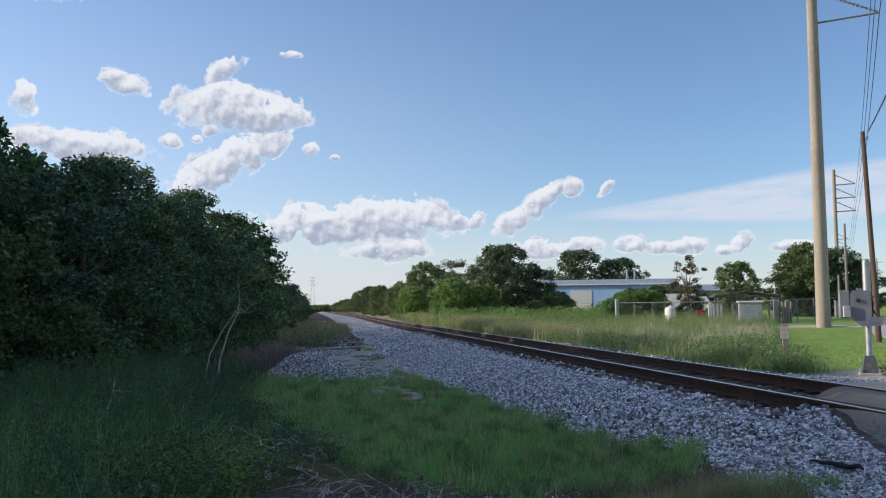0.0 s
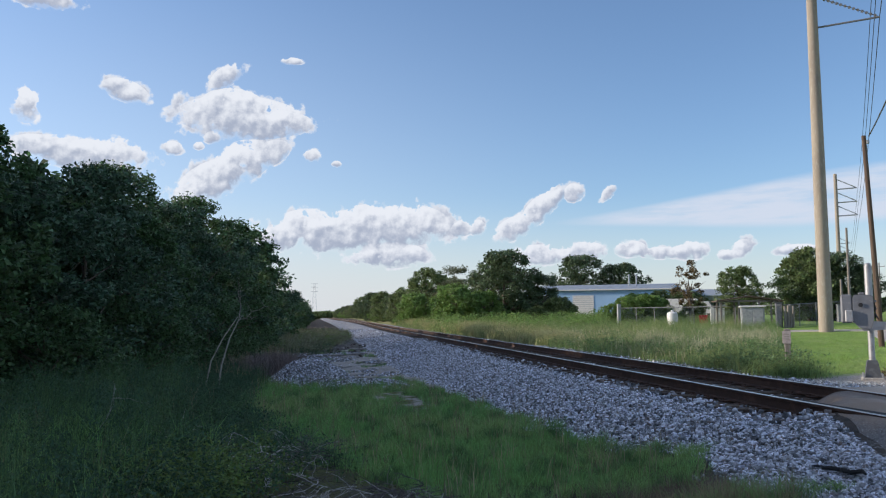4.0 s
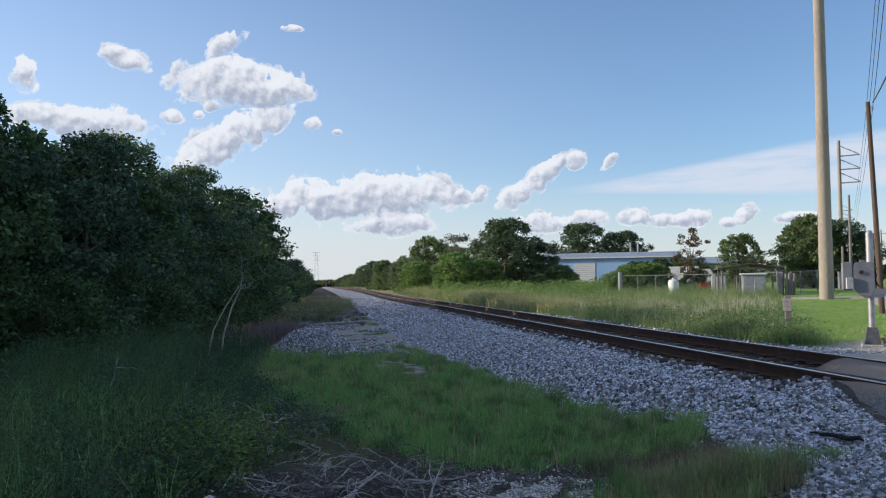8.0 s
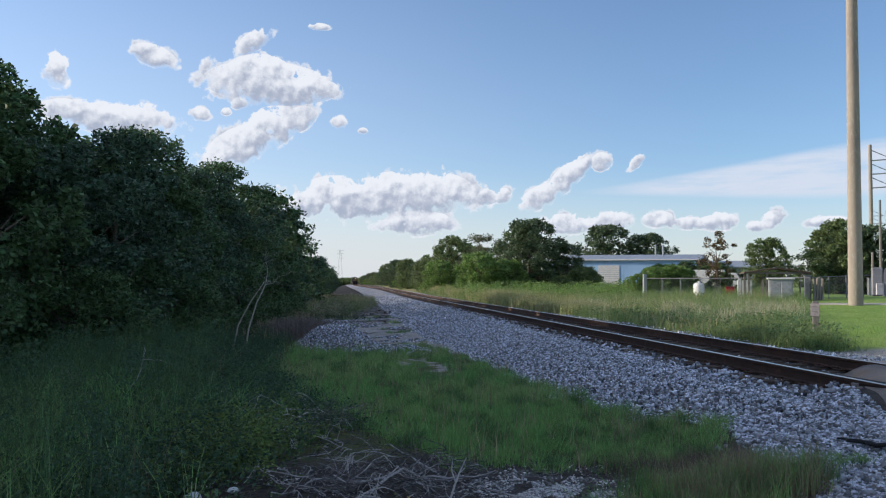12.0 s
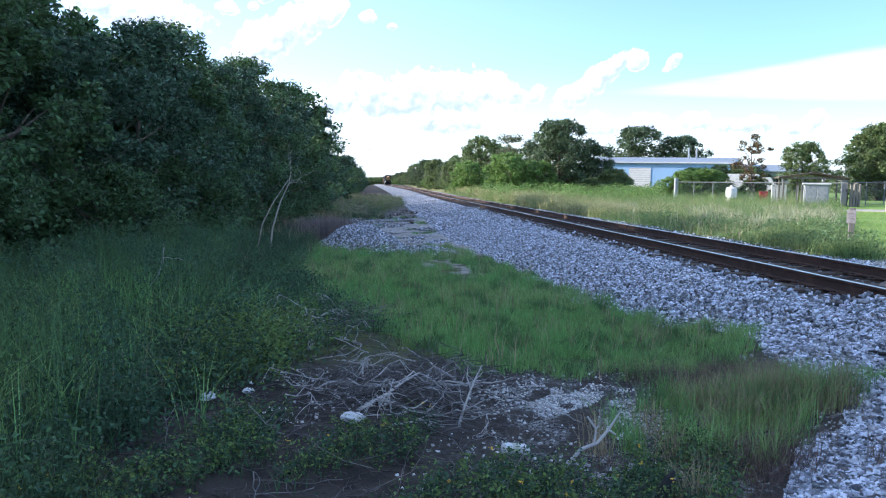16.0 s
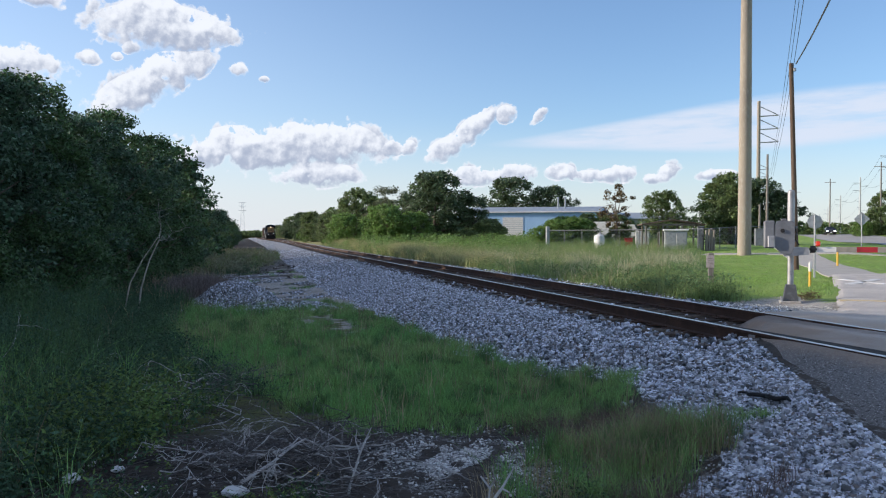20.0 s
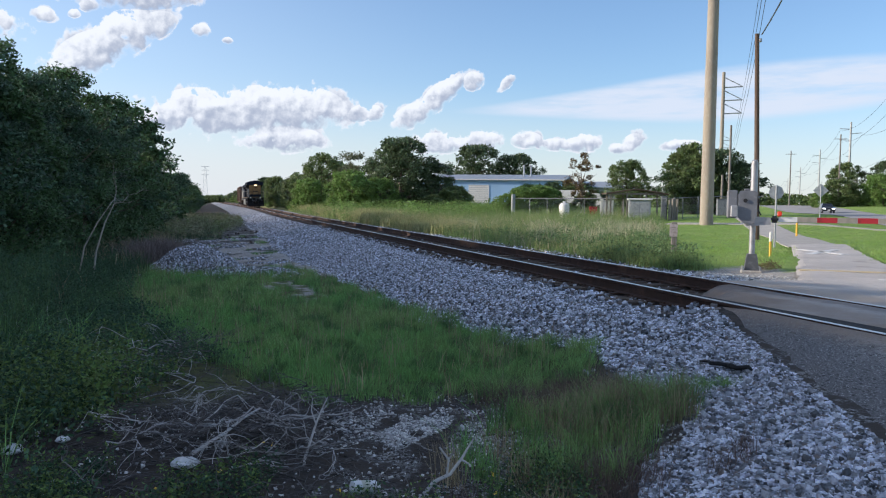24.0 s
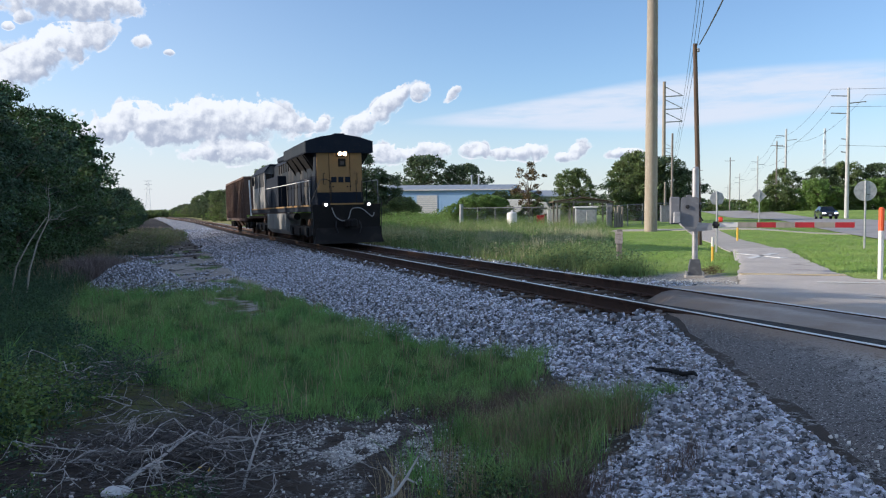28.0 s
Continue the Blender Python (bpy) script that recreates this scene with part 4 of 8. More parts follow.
def build_stones():
    gen = np.random.default_rng(11)
    n = 92000
    y = 6.5 + 24 * gen.random(n) ** 1.35
    x = gen.uniform(1.9, 6.15, n)
    keep = in_bed(x, y) & ~in_path(x + 0.06, y) & ((x < 5.5) | (y < 8.75))
    stones("ballast_stones", x[keep], y[keep], 0.018, 0.041, "grey angular ballast stones on the track shoulder", gen)
    n = 24000
    y, x = 30 + 65 * gen.random(n) ** 1.3, gen.uniform(2.0, 5.5, n)
    keep = in_bed(x, y)
    stones("ballast_stones", x[keep] + bend(y[keep]), y[keep], 0.036, 0.062, "grey ballast stones along the far track shoulder", gen)
    n = 9000
    y, x = 8.8 + 40 * gen.random(n) ** 1.5, gen.uniform(5.5, 10.6, n)
    keep = ~in_path(x, y) & (np.abs(x - NEAR_RAIL) > 0.09) & (np.abs(x - FAR_RAIL) > 0.09) & ~((np.abs((y - 8.6) % 0.5) < 0.12) & (x > 5.8) & (x < 8.4))
    stones("crib_stones", x[keep], y[keep], 0.035, 0.07, "grey ballast stones between the ties", gen, lift=-0.01)
    n = 115000
    y, x = gen.uniform(2.2, 9.2, n), gen.uniform(2.0, 6.0, n)
    edge = np.interp(y, [3, 4.2, 5, 5.6, 7.5, 9], [2.0, 2.35, 3.0, 3.6, 3.95, 4.1]) + 0.22 * wave(x, y, 0.5, 9)
    keep = (x > edge) & ~in_path(x + 0.05, y) & ~in_bed(x, y) | ((x > edge) & (y < 6.6) & ~in_path(x + 0.05, y))
    stones("gravel_stones", x[keep], y[keep], 0.011, 0.036, "loose grey gravel stones beside the path edge", gen)
    n = 11000
    y, x = gen.uniform(2.6, 7.4, n), gen.uniform(-1.8, 4.2, n)
    keep = (wave(x, y, 0.9, 6) + 0.35 * wave(x, y, 0.35, 8) > np.where((x > 0.8) & (y > 4.6), -0.35, 0.2)) & (gen.random(n) < np.where(x > 0.8, 0.4, 0.3))
    stones("shell_gravel", x[keep], y[keep], 0.008, 0.024, "small pale shell and gravel chips on bare soil", gen, mat=SHELL_CHIP)
    n = 7000
    y, x = gen.uniform(10.0, 17.5, n), gen.uniform(8.6, 13.0, n)
    keep = ~in_path(x, y) & (x + 0.5 * (y - 13) < 12.4 + wave(x, y, 0.8, 2) * 0.5)
    stones("shoulder_stones", x[keep], y[keep], 0.012, 0.032, "pale gravel stones around the signal base", gen, mat=SHELL_CHIP)
    n = 90
    y, x = gen.uniform(33, 50, n), gen.uniform(0.2, 2.5, n)
    keep = wave(x, y, 1.6, 17) > 0.0
    stones("dirt_clods", x[keep], y[keep], 0.06, 0.14, "dark clods of earth on the bare dirt", gen, mat=CLOD)
    n = 4200
    x, y = gen.normal(SHELL_SPOT[0], 0.34, n), gen.normal(SHELL_SPOT[1], 0.32, n)
    keep = wave(x, y, 0.5, 19) + 0.6 * wave(x, y, 0.2, 5) > -0.1
    stones("shell_patch", x[keep], y[keep], 0.009, 0.022, "patch of bleached shell and gravel chips", gen, mat=SHELL_CHIP)
    # a low heap of gravel beside the grass
    n = 9000
    y, x = gen.uniform(18.5, 40, n), gen.uniform(-2.2, 2.6, n)
    keep = (wave(x, y, 1.5, 3) > -0.1) & ~in_bed(x, y) & (x > -1.8) & (~on_verge(x, y) | (gen.random(n) < 0.12))
    stones("verge_gravel", x[keep], y[keep], 0.02, 0.05, "scattered grey gravel along the verge", gen)
    n = 11000
    a, q = gen.uniform(0, 2 * np.pi, n), np.sqrt(gen.random(n))
    tail = gen.random(n) < 0.3
    x, y = np.where(tail, 1.0 + 1.5 * q * np.cos(a), -0.35 + 1.25 * q * np.cos(a)), np.where(tail, 20.0 + 1.2 * q * np.sin(a), 22.2 + 2.3 * q * np.sin(a))
    v = stone_verts(n, 0.018, 0.038, gen) + np.stack([x, y, ground_z(x, y) + np.where(tail, 0.14, 0.58) * (1 - q ** 2) ** 1.3 * (1 + 0.15 * wave(x, y, 0.5, 4)) + gen.uniform(-0.03, 0.03, n)], -1)[:, None]
    f = (STONE_TRIS[None] + (np.arange(n) * 8)[:, None, None]).reshape(-1, 3)
    solid("gravel_heap", faces_mesh("gravel_heap", v.reshape(-1, 3), f, STONE), STONE, "low heap of dumped grey gravel", "gravel", kind="stuff")


CLOD = surface("dark_clod", (0.05, 0.042, 0.035), 0.95, per_island=0.4)
SHELL_CHIP = surface("shell_chip", (0.52, 0.515, 0.505), 0.9, per_island=0.65)


# ---------------------------------------------------------------- plants
def leaves(centres, size, gen, flat=0.35, aspect=0.55):
    """Leaf-shaped quads at the centres, turned at random: (n, 4, 3)."""
    n = len(centres)
    d = gen.normal(size=(n, 3))
    d[:, 2] *= flat + 0.3
    d /= np.linalg.norm(d, axis=1, keepdims=True)
    up = gen.normal(size=(n, 3)) * [1, 1, 0.5] + [0, 0, 1.0]
    s = np.cross(d, up)
    s /= np.linalg.norm(s, axis=1, keepdims=True) + 1e-9
    l = size * gen.uniform(0.6, 1.3, (n, 1))
    w = l * aspect
    nrm = np.cross(d, s) * l * 0.12
    return np.stack([centres - d * l * 0.5, centres + s * w * 0.5 + nrm, centres + d * l * 0.55, centres - s * w * 0.5 + nrm], 1)


def crown_points(n, clumps, spread, gen):
    """Points gathered in clumps: (n, 3)."""
    pick = gen.integers(0, len(clumps), n)
    p = gen.normal(size=(n, 3))
    p /= np.linalg.norm(p, axis=1, keepdims=True)
    p *= (gen.random((n, 1)) ** 0.5) * spread[pick][:, None]
    return clumps[pick] + p * [1, 1, 0.75]


def crown_shape(height, radius, low, n, gen, spread=0.5):
    """Clump centres on the outside of an uneven crown that reaches from low to height."""
    u = gen.random(n)
    a = gen.uniform(0, 2 * np.pi, n)
    t = low + (height - low) * u ** 0.9
    k = (t - low) / (height - low)
    r = radius * np.sqrt(np.clip(1 - np.clip((k - 0.42) / 0.60, -0.65, 1) ** 2, 0, 1))
    r *= 0.80 + 0.30 * np.sin(a * 3 + k * 5) * np.cos(a * 2 - k * 4) + gen.normal(0, 0.10, n)
    r *= np.where(gen.random(n) < 0.75, 1.0, gen.random(n))
    c = np.stack([r * np.cos(a), r * np.sin(a), t], -1)
    return c, np.full(n, spread) * gen.uniform(0.6, 1.3, n)


def limbs(height, radius, gen, trunk_r, n=7, low=0.15):
    g = Geo()
    lean = gen.normal(0, 0.04 * height, 2)
    top = height * 0.75
    pts = [(lean[0] * k ** 2, lean[1] * k ** 2, top * k) for k in (0, 0.2, 0.45, 0.7, 1.0)]
    g.tube(pts, [trunk_r * 1.25, trunk_r, trunk_r * 0.75, trunk_r * 0.5, trunk_r * 0.15], 8)
    for i in range(n):
        k = gen.uniform(low, 0.8)
        b = Vector((lean[0] * k ** 2, lean[1] * k ** 2, top * k))
        a = gen.uniform(0, 2 * math.pi)
        l = radius * gen.uniform(0.6, 1.0)
        tip = b + Vector((math.cos(a) * l, math.sin(a) * l, l * gen.uniform(0.4, 0.9)))
        midp = b.lerp(tip, 0.5) + Vector((0, 0, -0.08 * l))
        g.tube([b, midp, tip], [trunk_r * 0.45, trunk_r * 0.28, trunk_r * 0.06], 5, cap=False)
    return g


TREE_MESHES = {}


def tree_kind(key, height, radius, low, n_clumps, n_leaves, leaf, mat, spread, seed, trunk_r=0.13, bark=None):
    gen = np.random.default_rng(seed)
    c, s = crown_shape(height, radius, low, n_clumps, gen, spread)
    p = crown_points(n_leaves, c, s, gen)
    crown = soup("crown", leaves(p, leaf, gen), 4, mat)
    trunk = mesh_data("trunk", limbs(height, radius, gen, trunk_r), bark or BARK, True)
    TREE_MESHES[key] = (trunk, crown)


tree_kind("near_a", 6.2, 2.5, 0.2, 160, 23000, 0.13, LEAF_DARK, 0.44, 21)
tree_kind("near_b", 6.6, 2.6, 0.3, 165, 23000, 0.135, LEAF_MID, 0.45, 22)
tree_kind("near_c", 5.4, 2.3, 0.1, 140, 20000, 0.125, LEAF_DARK, 0.42, 23)
tree_kind("near_d", 2.6, 1.7, 0.0, 90, 10000, 0.10, LEAF_MID, 0.4, 24, 0.05)
tree_kind("mid_a", 6.3, 2.7, 0.2, 120, 6500, 0.24, LEAF_DARK, 0.6, 31)
tree_kind("mid_b", 6.8, 2.8, 0.3, 120, 6500, 0.25, LEAF_MID, 0.6, 32)
tree_kind("far_oak", 9.4, 4.2, 0.2, 250, 13000, 0.35, LEAF_FAR, 0.75, 33, 0.3)
tree_kind("far_dark", 9.0, 4.8, 0.2, 260, 13000, 0.36, LEAF_FAR_DARK, 0.85, 34, 0.3)
tree_kind("far_bright", 5.0, 3.4, 0.0, 200, 11000, 0.29, LEAF_BRIGHT, 0.55, 35, 0.12)
tree_kind("far_grey", 8.2, 3.0, 1.0, 70, 5000, 0.28, LEAF_GREY, 0.8, 36, 0.2)
tree_kind("far_brown", 6.2, 1.9, 1.6, 34, 1900, 0.24, LEAF_BROWN, 0.5, 37, 0.16)
tree_kind("bush", 4.2, 3.1, 0.0, 210, 11000, 0.27, LEAF_FAR, 0.5, 39, 0.12)
tree_kind("wood", 8.0, 4.6, 0.3, 70, 2600, 0.60, LEAF_FAR, 1.0, 38, 0.25)


def plant(key, x, y, scale=1.0, turn=0.0, label="", name="tree", category="tree", group="", tall=1.0, z=None):
    trunk, crown = TREE_MESHES[key]
    z = float(ground_z(np.array(x), np.array(y))) if z is None else z
    t = thing(name, pose(x, y, z - 0.03, 0, 0, turn), label, category, group)
    t.scale = (scale, scale, scale * tall)
    part("trunk", trunk, None, t)
    part("crown", crown, None, t)
    return t


def build_left_trees():
    r = random.Random(5)
    lab = ["dense dark green broadleaf tree in the trackside thicket", "leafy green tree in the dense trackside thicket"]
    # those beyond x -9.6: back rows, mostly unseen, added to block the low sun
    for i, (x, y, s) in enumerate([(-9.5, 1.5, 1.0), (-9.0, 5.0, 1.02), (-9.0, 8.5, 1.02), (-8.3, 12.0, 0.97), (-7.4, 15.5, 0.93), (-6.7, 18.6, 0.92), (-6.2, 21.6, 0.95), (-6.3, 25.0, 0.98),
                                   (-6.0, 28.5, 0.95), (-6.1, 32.0, 1.05), (-5.9, 36.0, 1.06), (-5.7, 40.5, 1.06),
                                   (-12.0, 10.0, 1.06), (-12.5, 3.5, 1.04), (-12.0, 6.8, 1.04), (-12.5, 13.6, 1.06), (-11.0, 17.0, 1.08), (-10.2, 22.0, 1.06), (-10.0, 28.0, 1.05), (-10.0, 34.0, 1.08), (-15.5, 11.0, 1.3), (-15.5, 14.5, 1.34), (-15.2, 18.0, 1.32), (-15.0, 21.5, 1.3), (-14.5, 25.0, 1.28), (-14.0, 29.0, 1.26), (-13.5, 33.0, 1.22)]):
        plant(("near_a", "near_b", "near_c")[i % 3] if x > -9.6 else ("mid_a", "mid_b")[i % 2], x, y, s * r.uniform(0.96, 1.05), r.uniform(0, 360), lab[i % 2], group="thicket trees")
    for i, (x, y, s) in enumerate([(-6.6, 13.2, 1.0), (-5.6, 17.0, 0.9), (-4.6, 20.4, 0.85), (-4.5, 24.4, 0.9), (-4.2, 29.5, 1.0), (-4.0, 35.0, 1.0), (-6.4, 10.4, 0.9), (-3.9, 41.0, 1.1)]):
        plant("near_d", x, y, s, r.uniform(0, 360), "low leafy shrub at the foot of the thicket", "shrub", "shrub", "thicket shrubs")
    # fill row hidden behind the front trees, added to stop sunlight reaching the rails
    for i in range(12):
        plant(("mid_a", "mid_b")[i % 2], -9.7 + 0.2 * i + r.uniform(-0.2, 0.2), 13.8 + i * 3.1, r.uniform(0.88, 0.95), r.uniform(0, 360), lab[i % 2], group="thicket trees")
    y = 45.0
    i = 0
    while y < 330:
        x = -5.5 + 0.8 * float(step(y, 56, 70)) + 0.9 * min(1, (y - 45) / 120) + float(bend(y)) + r.uniform(-0.5, 0.5)
        k = 1.12 - 0.44 * float(step(y, 58, 72))
        plant(("mid_a", "mid_b")[i % 2], x, y, k * r.uniform(0.9, 1.08), r.uniform(0, 360), lab[i % 2], group="thicket trees")
        if i % 2 == 0:
            plant("mid_b", x - 4.5, y + 2, k * r.uniform(1.0, 1.15), r.uniform(0, 360), lab[1], group="thicket trees")
        y += 4.3 * (1 + y / 160)
        i += 1


def build_right_trees():
    r = random.Random(6)
    P = [("far_dark", 22.4, 97, 1.0, "tall dark green tree beside the track field"), ("far_grey", 19.0, 112, 1.0, "grey-green tree in the far tree row"),
         ("far_bright", 15.5, 92, 0.95, "bright green leafy shrub mass beside the track field"), ("far_bright", 18.8, 93, 0.8, "bright green leafy shrub mass beside the track field"),
         ("far_dark", 27.0, 98, 0.66, "dark green tree near the blue building"), ("far_oak", 24.5, 112, 0.95, "green tree in the far tree row"),
         ("far_bright", 13.8, 118, 0.9, "bright green leafy shrub mass beside the track field"), ("far_oak", 17.0, 132, 0.95, "green tree in the far tree row"),
         ("bush", 30.6, 100, 0.7, "dark green tree near the blue building"), ("far_bright", 37.6, 92, 0.62, "rounded green shrub before the blue building"), ("bush", 40.0, 91, 0.80, "rounded green shrub before the blue building"), ("bush", 42.2, 90, 0.78, "rounded green shrub before the blue building"),
         # far_bright shrubs near y 79: brighter leaf colour stands in for direct sun
         ("bush", 28.0, 93, 0.7, "low green shrub beside the field"), ("bush", 24.5, 90, 0.5, "low green shrub beside the field"), ("bush", 43.6, 90, 0.80, "green shrub by the building corner"), ("bush", 38.6, 78.4, 0.5, "dark shrub under the half-bare tree"), ("far_bright", 29.9, 78.9, 0.44, "green shrub before the blue building, brightened as if sunlit"), ("far_bright", 31.6, 79.0, 0.56, "green shrub before the blue building, brightened as if sunlit"),
         ("far_bright", 33.4, 78.6, 0.58, "green shrub before the blue building, brightened as if sunlit"), ("far_bright", 34.6, 78.4, 0.50, "green shrub before the blue building, brightened as if sunlit"),
         ("far_dark", 47.5, 143, 1.3, "dark broad tree behind the blue building"), ("far_dark", 54.5, 140, 1.12, "dark broad tree behind the blue building"),
         ("far_brown", 37.7, 77.5, 1.0, "half-bare tree with browned leaves"), ("far_oak", 44.6, 80, 0.62, "rounded green tree behind the fenced yard"),
         ("far_oak", 52.2, 79, 0.84, "tall green tree behind the fenced yard"), ("far_dark", 54.4, 78, 0.80, "dark green tree behind the fenced yard"), ("far_dark", 55.0, 84, 0.78, "dark green tree behind the fenced yard"),
         ("far_dark", 57.2, 78, 0.66, "dark green tree behind the fenced yard")]
    for key, x, y, s, lab in P:
        plant(key, x, y, s, r.uniform(0, 360), lab, group="trees beyond the track")
    y = 135.0
    i = 0
    while y < 620:
        key = ("far_oak", "far_grey", "far_bright", "far_dark")[i % 4]
        plant(key, 14.5 + float(bend(y)) + r.uniform(-1.5, 2.5), y, r.uniform(0.52, 0.78), r.uniform(0, 360), "green tree in the far trackside row", group="trees beyond the track")
        plant("wood", 22 + float(bend(y)) + r.uniform(-2, 3), y + 4, r.uniform(0.75, 0.95), r.uniform(0, 360), "green tree in the far trackside row", group="trees beyond the track")
        y += 8 * (1 + (y - 120) / 180)
        i += 1
    for i in range(16):
        x, y = 106 + i * 5.2 + r.uniform(-2, 2), 126 - i * 2.2 + r.uniform(-3, 3)
        if i:
            plant("far_oak" if i % 2 else "far_dark", x + 4, y, r.uniform(0.85, 1.08), r.uniform(0, 360), "broad green tree in the grove beyond the road", group="grove trees")
        plant("bush" if i % 2 else "far_bright", x - 3, y - 6, r.uniform(0.9, 1.3) if i else 0.55, r.uniform(0, 360), "green shrubby tree at the edge of the grove", group="grove trees")
    for i in range(22):
        x, y = 120 + i * 7.5, 158 + i * 11.0
        plant("wood", x + r.uniform(-4, 4), y + r.uniform(-4, 4), r.uniform(0.28, 0.42), r.uniform(0, 360), "green tree along the distant road", group="grove trees")


def build_far_woods():
    """Continuous woods to the horizon."""
    gen = np.random.default_rng(40)
    pts = []
    for n, x0, x1, y0, y1 in ((260, -70, -12, 60, 420), (120, -30, 5, 650, 720), (120, 10, 60, 640, 760), (420, 60, 330, 250, 620), (160, -260, -40, 300, 700)):
        pts.append(np.stack([gen.uniform(x0, x1, n), gen.uniform(y0, y1, n)], -1))
    p = np.concatenate(pts)
    n = len(p)
    per = 130
    c = np.repeat(p, per, 0)
    q = gen.normal(size=(n * per, 3))
    q /= np.linalg.norm(q, axis=1, keepdims=True)
    r = np.repeat(gen.uniform(2.6, 4.2, n), per)[:, None]
    pos = np.concatenate([c, np.repeat(ground_z(p[:, 0], p[:, 1]) + 3.0, per)[:, None]], 1) + q * r * [1, 1, 0.85]
    solid("woods", soup("woods", leaves(pos, 1.8, gen), 4, LEAF_FAR), LEAF_FAR, "distant green woods", "woods", kind="stuff")


def blades(x, y, h, w, gen, lean=0.35, z=None):
    n = len(x)
    z = ground_z(x, y) - 0.02 if z is None else z
    a, b = gen.uniform(0, 2 * np.pi, n), gen.uniform(0, 2 * np.pi, n)
    h = h * gen.uniform(0.5, 1.25, n)
    l = np.abs(gen.normal(0, lean, n)) * h
    dx, dy = np.cos(b) * l, np.sin(b) * l
    sx, sy = np.cos(a) * w * 0.5, np.sin(a) * w * 0.5
    base = np.stack([x, y, z], -1)
    s = np.stack([sx, sy, 0 * sx], -1)
    tip = base + np.stack([dx, dy, h], -1)
    mid = base + np.stack([dx * 0.3, dy * 0.3, h * 0.55], -1)
    return np.stack([base - s, base + s, mid + s * 0.75, tip, mid - s * 0.75], 1)


def tufted(n, per, sampler, gen, r):
    """Points in tufts: sampler(n) gives tuft places."""
    x, y = sampler(n)
    x = np.repeat(x, per) + gen.normal(0, r, len(x) * per)
    y = np.repeat(y, per) + gen.normal(0, r, len(y) * per)
    return x, y


def grow(name, x, y, h, w, mat, label, gen, lean=0.35):
    v = blades(x, y, h, w, gen, lean).reshape(-1, 3)
    f = (np.array([(0, 1, 2), (0, 2, 4), (4, 2, 3)])[None] + (np.arange(len(x)) * 5)[:, None, None]).reshape(-1, 3)
    solid(name, faces_mesh(name, v, f, mat), mat, label, "grass", kind="stuff")


def leafy(name, x, y, h, per, size, mat, label, gen):
    """Bushy weeds: leaves stacked along short unseen stems."""
    n = len(x)
    hh = h * gen.uniform(0.5, 1.3, n)
    k = gen.random((n, per)) ** 0.7
    a, q = gen.uniform(0, 2 * np.pi, (n, per)), gen.uniform(0.02, 0.5, (n, per)) * hh[:, None]
    px_, py_ = x[:, None] + np.cos(a) * q, y[:, None] + np.sin(a) * q
    pz_ = ground_z(x, y)[:, None] + k * hh[:, None]
    p = np.stack([px_, py_, pz_], -1).reshape(-1, 3)
    solid(name, soup(name, leaves(p, size, gen, 0.3, 0.5), 4, mat), mat, label, "weeds", kind="stuff")


